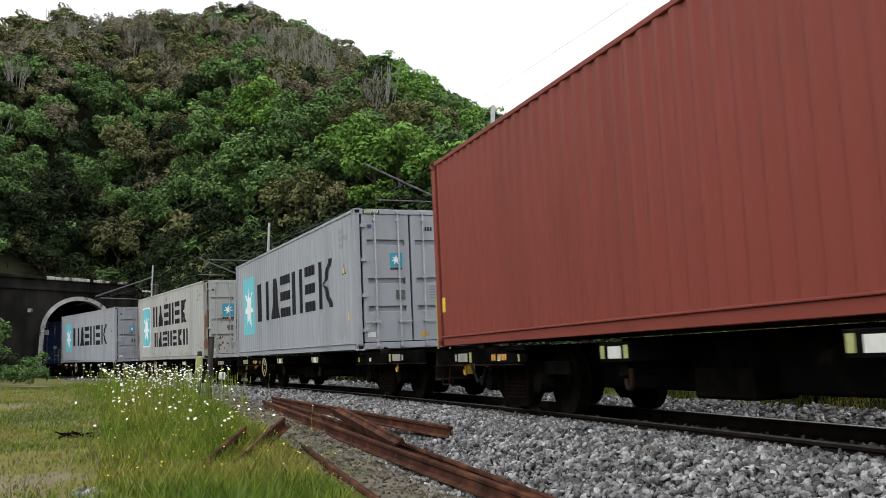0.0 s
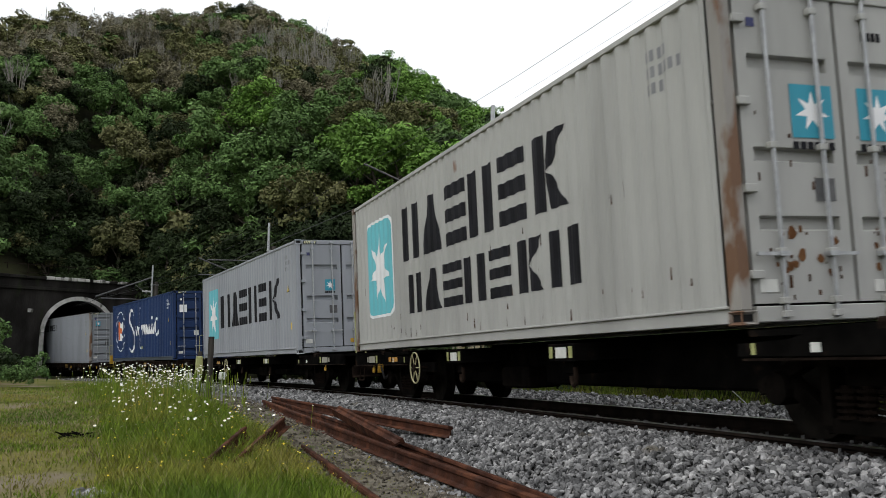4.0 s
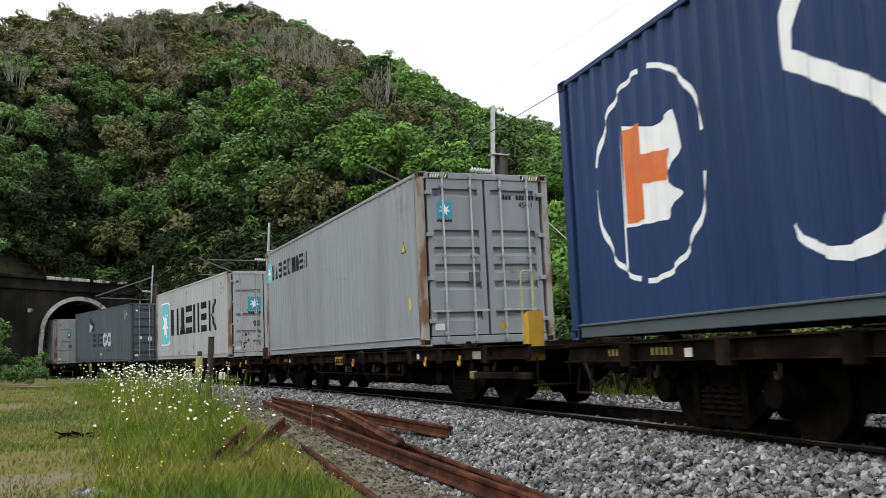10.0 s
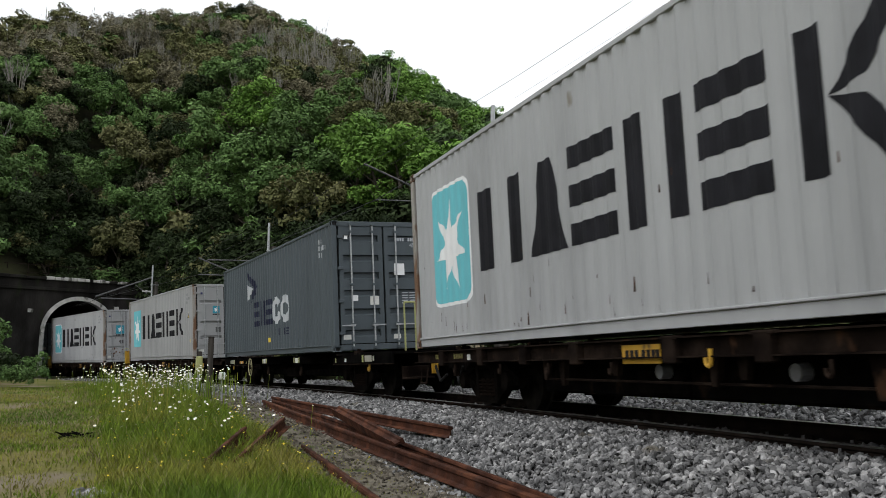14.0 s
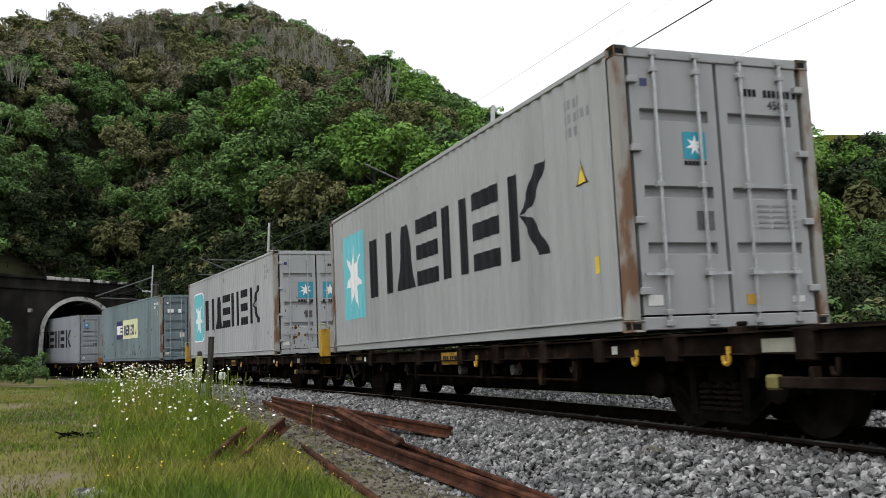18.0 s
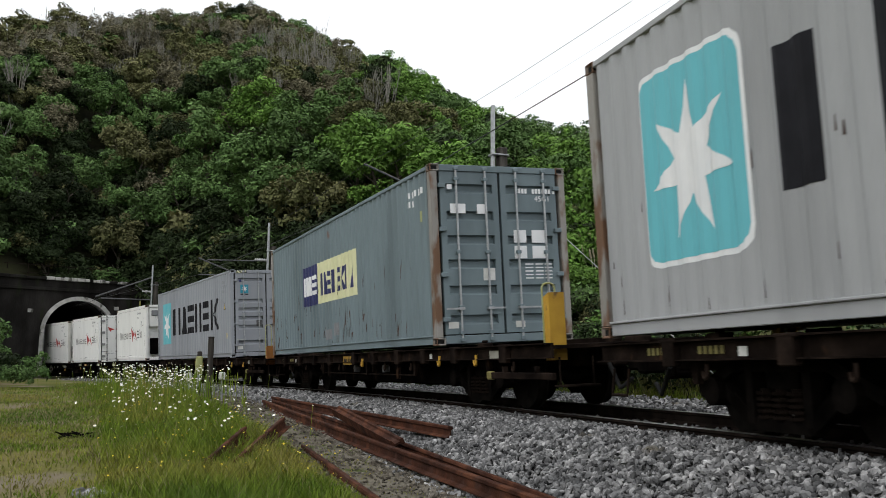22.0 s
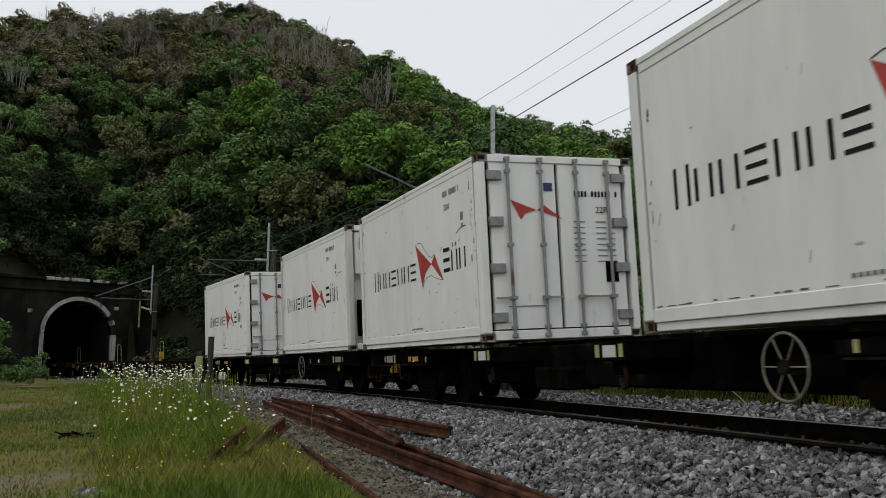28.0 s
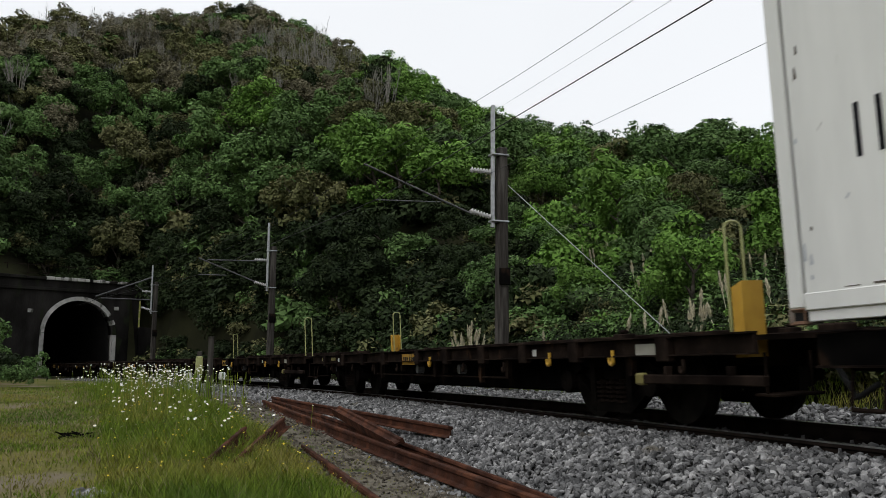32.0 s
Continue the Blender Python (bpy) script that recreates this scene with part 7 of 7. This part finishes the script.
def grow_grass():
    g = np.random.RandomState(8)
    verts, faces, mats, base = [], [], [], 0
    n = 0
    while n < 132000:
        y = 5.0 + 23.0 * g.rand() ** 1.4
        x = g.uniform(-0.56 * y - 0.6, 0.05 * y + 0.6)
        s, o = off_line(x, y)
        edge = 0.9 if o > -3.2 else 0.75 if o > -3.8 else 0.0
        if o > -2.9 or g.rand() < edge:
            continue
        n += 1
        worn = noise.noise((x * 0.35 + 9, y * 0.35, 2)) + 0.5 * noise.noise((x * 1.1, y * 1.1, 6))
        if worn > 0.07 and o < -6.0 and g.rand() < 0.8:
            continue
        h = tall_here(x, y) * g.uniform(0.5, 1.4) * (0.45 if o > -4.0 else 1.0)
        z = ground_z(x, y) - 0.01
        a, b = g.uniform(0, math.tau), g.uniform(0, math.tau)
        w = 0.0016 + 0.0020 * g.rand() + 0.00022 * y + (0.0026 if o < -6 else 0.0)
        dx, dy = math.cos(a) * w, math.sin(a) * w
        lx, ly = math.cos(b) * h * 0.5, math.sin(b) * h * 0.5
        verts += [(x - dx, y - dy, z), (x + dx, y + dy, z), (x + dx * 0.7 + lx * 0.35, y + dy * 0.7 + ly * 0.35, z + h * 0.6), (x - dx * 0.7 + lx * 0.35, y - dy * 0.7 + ly * 0.35, z + h * 0.6), (x + dx * 0.12 + lx, y + dy * 0.12 + ly, z + h), (x - dx * 0.12 + lx, y - dy * 0.12 + ly, z + h)]
        faces += [(base, base + 1, base + 2, base + 3), (base + 3, base + 2, base + 4, base + 5)]
        dry = 1 if g.rand() < (0.07 if o > -6 else 0.32) else 0
        mats += [dry, dry]
        base += 6
    for _ in range(11000):
        s, o = g.uniform(-9, 11), 3.3 + 2.6 * g.rand()
        p = line(s, o, 0, level=True).translation
        x, y, z, h = p.x, p.y, ground_z(p.x, p.y) - 0.01, g.uniform(0.10, 0.30) * (0.5 if o < 3.7 else 1.0)
        a, b, w = g.uniform(0, math.tau), g.uniform(0, math.tau), 0.005 + 0.004 * g.rand()
        dx, dy, lx, ly = math.cos(a) * w, math.sin(a) * w, math.cos(b) * h * 0.4, math.sin(b) * h * 0.4
        verts += [(x - dx, y - dy, z), (x + dx, y + dy, z), (x + dx * 0.2 + lx, y + dy * 0.2 + ly, z + h), (x - dx * 0.2 + lx, y - dy * 0.2 + ly, z + h)]
        faces.append((base, base + 1, base + 2, base + 3))
        mats.append(1 if g.rand() < 0.12 else 0)
        base += 4
    me = raw_mesh("meadow_grass", verts, faces, BLADE, STRAW, index=mats)
    tagged(new("meadow_grass", me), "patchy green meadow grass with dry stalks", "grass", kind="stuff")


grow_grass()


def grow_flowers():
    g = random.Random(6)
    stem_v, stem_f, head_v, head_f, eye_v, eye_f = [], [], [], [], [], []

    def stem(x, y, z, h, w=0.004):
        i = len(stem_v)
        lx, ly = g.uniform(-0.1, 0.1), g.uniform(-0.1, 0.1)
        stem_v.extend([(x - w, y, z), (x + w, y, z), (x + w + lx, y + ly, z + h), (x - w + lx, y + ly, z + h)])
        stem_f.append((i, i + 1, i + 2, i + 3))
        return x + lx, y + ly, z + h

    def disc(vs, fs, x, y, z, r, tilt, turn, k=8, cup=0.25):
        m = Matrix.Translation((x, y, z)) @ pose(0, 0, 0, 0, tilt, turn)
        for j in range(k // 2):
            i = len(vs)
            a0, a1, a2 = (math.tau * (2 * j + q) / k for q in (0, 1, 2))
            for px, py, pz in ((0, 0, 0), (math.cos(a0) * r, math.sin(a0) * r, r * cup), (math.cos(a1) * r * 0.92, math.sin(a1) * r * 0.92, r * cup), (math.cos(a2) * r, math.sin(a2) * r, r * cup)):
                vs.append(tuple(m @ Vector((px, py, pz))))
            fs.append((i, i + 1, i + 2, i + 3))

    for _ in range(640):
        # the drift beside the line, thickest in its middle
        y = g.gauss(18.2, 1.9)
        x = -y * 0.305 + g.gauss(0, 0.62) * y / 18
        if g.random() < 0.13:
            y = g.uniform(11, 18)
            x = -y * 0.28 + g.gauss(0, 0.7)
        if off_line(x, y)[1] > -3.0:
            continue
        z = ground_z(x, y)
        tx, ty, tz = stem(x, y, z, g.uniform(0.30, 0.74) * (1.0 if y > 15 else 0.6), 0.0025)
        r = g.uniform(0.013, 0.024)
        tilt, turn = g.uniform(10, 65), g.uniform(150, 330)
        disc(head_v, head_f, tx, ty, tz, r, tilt, turn)
        disc(eye_v, eye_f, tx, ty, tz + 0.006, r * 0.35, tilt, turn, 6, -0.2)
    for _ in range(420):
        y = g.uniform(8.5, 18)
        x = -y * g.uniform(0.08, 0.36)
        if off_line(x, y)[1] > -3.2:
            continue
        z = ground_z(x, y)
        tx, ty, tz = stem(x, y, z, tall_here(x, y) * g.uniform(0.8, 1.25), 0.002)
        disc(eye_v, eye_f, tx, ty, tz, g.uniform(0.008, 0.014), g.uniform(0, 60), g.uniform(0, 360), 6)
    for _ in range(150):
        y = g.uniform(12, 21)
        x = -y * g.uniform(0.2, 0.37)
        if off_line(x, y)[1] > -3.0:
            continue
        tx, ty, tz = stem(x, y, ground_z(x, y), g.uniform(0.35, 0.66), 0.002)
        i = len(stem_v)
        stem_v.extend([(tx - 0.010, ty, tz - 0.10), (tx + 0.010, ty, tz - 0.10), (tx + 0.004, ty, tz + 0.03), (tx - 0.004, ty, tz + 0.03)])
        stem_f.append((i, i + 1, i + 2, i + 3))
    a, b = len(stem_v), len(stem_v) + len(head_v)
    faces = stem_f + [tuple(q + a for q in f) for f in head_f] + [tuple(q + b for q in f) for f in eye_f]
    index = [0] * len(stem_f) + [1] * len(head_f) + [2] * len(eye_f)
    me = raw_mesh("wildflowers", stem_v + head_v + eye_v, faces, BLADE, PETAL, POLLEN, index=index)
    tagged(new("wildflowers", me), "drift of white daisies and small yellow flowers among dry stalks", "wildflowers", kind="stuff")


grow_flowers()


# ---------------------------------------------------------------- pampas plumes on the far bank
def pampas(x, y, plumes, seed):
    g = random.Random(seed)
    z = ground_z(x, y)
    th = thing("pampas_grass", "clump of cream-plumed pampas grass on the bank", "pampas grass", "pampas clumps", m=Matrix.Translation((x, y, z)))
    bm = bmesh.new()
    for _ in range(70):
        a, h = g.uniform(0, math.tau), g.uniform(0.6, 1.1)
        p = Vector((math.cos(a), math.sin(a), 0))
        q = [p * 0.08, p * 0.35 + Vector((0, 0, h * 0.8)), p * 0.75 + Vector((0, 0, h * 0.75))]
        w = Vector((-p.y, p.x, 0)) * 0.012
        v = [bm.verts.new(q[0] - w), bm.verts.new(q[0] + w), bm.verts.new(q[1] + w), bm.verts.new(q[1] - w), bm.verts.new(q[2])]
        bm.faces.new(v[:4])
        bm.faces.new((v[3], v[2], v[4]))
    part("leaf_tuft", bm, th, mat=FERTILE["olive"])
    for _ in range(plumes):
        a, h, k = g.uniform(0, math.tau), g.uniform(0.8, 1.5), g.uniform(0.1, 0.55)
        tip = Vector((math.cos(a) * k, math.sin(a) * k, h))
        bm = rods(((0, 0, 0), tip, 0.007, 0.005), sides=4)
        lean = Vector((math.cos(a) * 0.18, math.sin(a) * 0.18, 1)).normalized()
        L = g.uniform(0.26, 0.42)
        for i in range(90):
            u = g.random()
            c = tip + lean * L * u
            r = 0.062 * math.sin(math.pi * min(1, 0.22 + 0.78 * u)) + 0.008
            b = g.uniform(0, math.tau)
            out = Vector((math.cos(b) * r, math.sin(b) * r, 0.02))
            w = Vector((-math.sin(b), math.cos(b), 0.2)) * 0.013
            vs = [bm.verts.new(c - w), bm.verts.new(c + w), bm.verts.new(c + out + lean * 0.07)]
            bm.faces.new(vs)
        part("plume", bm, th, "fluffy cream plume", mat=PLUME)


for i, (s, o, n) in enumerate(((-1.9, 4.9, 7), (-2.5, 5.2, 6), (-1.2, 5.3, 4), (0.6, 5.0, 2), (-3.6, 4.9, 3), (-5.0, 5.1, 2), (-8.0, 5.0, 2), (-11.2, 4.3, 12), (-11.7, 4.5, 12), (-16.5, 5.0, 2), (-24.0, 5.2, 4), (-25.2, 5.6, 3))):
    p = line(s, o, 0, level=True).translation
    pampas(p.x, p.y, n, 70 + i)
for i, (x, y, n) in enumerate(((5.6, 24.5, 6), (6.6, 28.5, 6), (7.2, 32.5, 7), (9.0, 43.0, 6), (11.5, 41.0, 5), (13.0, 47.0, 5), (8.0, 23.0, 3))):
    pampas(x, y, n, 95 + i)
for i, (a, up, n) in enumerate(((9.3, 10.2, 5), (10.3, 9.0, 6), (10.8, 8.0, 5), (9.6, 7.3, 4), (3.6, 13.4, 3), (-0.9, 13.6, 4), (5.8, 13.0, 3), (8.6, 13.2, 2), (14.0, 12.6, 4), (16.4, 11.8, 3), (5.4, 8.9, 3), (12.2, 6.2, 3))):
    pampas(*on_slope(a, up), n, 140 + i)


# ---------------------------------------------------------------- small trackside things
def trackside():
    m = line(-7.3, -3.7, 0, level=True)
    base = ground_z(m.translation.x, m.translation.y) - rail_z(-7.3)
    t = thing("marker_post", "weathered grey square marker post among daisies beside the track", "post", m=m)
    part("shaft", boxes((-0.06, 0.06, -0.055, 0.055, base - 0.2, 1.12), bevel=0.012), t, mat=TIMBER)
    part("cap", boxes((-0.07, 0.07, -0.065, 0.065, 1.12, 1.14), bevel=0.006), t, mat=TIMBER)
    m2 = line(-7.9, -3.85, 0, level=True)
    t = thing("cable_box", "small faded yellow trackside cable box on a stake", "equipment box", m=m2)
    part("case", boxes((-0.09, 0.09, -0.07, 0.07, 0.32, 0.72), bevel=0.02), t, mat=LIME)
    part("stake", boxes((-0.025, 0.025, -0.025, 0.025, base - 0.2, 0.32)), t, mat=ZINC)
    for k, (s, o, z0, z1) in enumerate(((-8.3, -4.0, 0.16, 0.36), (-6.9, -3.5, 0.22, 0.38))):
        mm = line(s, o, 0, level=True)
        t = thing("junction_box", "small white junction box on a stake beside the track", "equipment box", "junction boxes", m=mm)
        part("case", boxes((-0.08, 0.08, -0.06, 0.06, z0, z1), bevel=0.015), t, mat=PLATE)
        part("stake", boxes((-0.02, 0.02, -0.02, 0.02, base - 0.25, z0)), t, mat=ZINC)
    v, f = sweep([-46.0 + i for i in range(21)], [(-2.55, -0.42), (-2.55, -0.22), (-2.25, -0.22), (-2.25, -0.42)])
    thing("cable_trough", "pale concrete cable trough lying beside the track", "cable trough", data=raw_mesh("cable_trough", v, f, PALECONC))
    m3 = line(-9.6, -3.6, 0, level=True)
    t = thing("fence_stub", "short grey timber stub beside the track", "post", m=m3)
    part("shaft", boxes((-0.05, 0.05, -0.05, 0.05, base - 0.3, 0.86), bevel=0.012), t, mat=TIMBER)
    # heaps of charred sticks and stones on the field
    g = random.Random(3)
    for x, y, r, mat, label in ((-4.82, 12.35, 0.13, BOGIE, "low heap of charred sticks on the grass"), (-2.72, 7.75, 0.2, STONE, "small heap of grey stones on the grass"), (-2.95, 8.0, 0.12, STONE, "small heap of grey stones on the grass")):
        t = thing("debris_heap", label, "debris", "heaps on the field", m=Matrix.Translation((x, y, ground_z(x, y))))
        for _ in range(16):
            a, d = g.uniform(0, math.tau), r * math.sqrt(g.random())
            px, py = math.cos(a) * d * 1.3, math.sin(a) * d
            if mat is STONE:
                w = g.uniform(0.02, 0.045)
                bm = boxes((-w, w * 1.2, -w, w, -0.02, g.uniform(0.02, 0.05)), bevel=0.012)
                bmesh.ops.transform(bm, matrix=pose(px, py, 0, g.uniform(-20, 20), g.uniform(-20, 20), g.uniform(0, 180)), verts=bm.verts)
                part("stone", bm, t, mat=mat)
            else:
                b = g.uniform(0, math.pi)
                bm = rods(((px - math.cos(b) * 0.13, py - math.sin(b) * 0.1, 0.0), (px + math.cos(b) * 0.13, py + math.sin(b) * 0.1, g.uniform(0.02, 0.07)), g.uniform(0.010, 0.022), 0.008), sides=5)
                part("stick", bm, t, mat=mat)


trackside()

# ---------------------------------------------------------------- movement: the train runs out of the tunnel at a steady speed
def travel(t):
    """How far the train has run since 16 s: it gathers a little speed on the way."""
    n = 40
    return sum(7.26 + 0.07 * soft(12, 22, 16 + (t - 16) * (i + 0.5) / n) for i in range(n)) / n * (t - 16)


SPEED = 7.28


def motions():
    for ob, at, up in MOVERS:
        rows = [(t, line(at + travel(t), 0.0, up)) for t in range(0, 33)]
        walk(ob, rows)
    turn = SPEED / WHEEL_R
    for ob, x, at in WHEELSETS:
        t_in, t_out = 16.0 + (-46 - at) / SPEED, 16.0 + (16 - at) / SPEED
        t_in, t_out = max(0.0, math.floor(t_in)), min(32.0, math.ceil(t_out))
        n = int(round((t_out - t_in) * 15))
        rows = []
        if t_in > 0:
            rows.append((0.0, pose(x, 0, WHEEL_R)))
        for i in range(max(1, n) + 1):
            t = t_in + i / 15
            if t > 32:
                break
            rows.append((t, pose(x, 0, WHEEL_R, 0, math.degrees(turn * (t - t_in)), 0)))
        if rows[-1][0] < 32:
            rows.append((32.0, rows[-1][1]))
        walk(ob, rows)


motions()
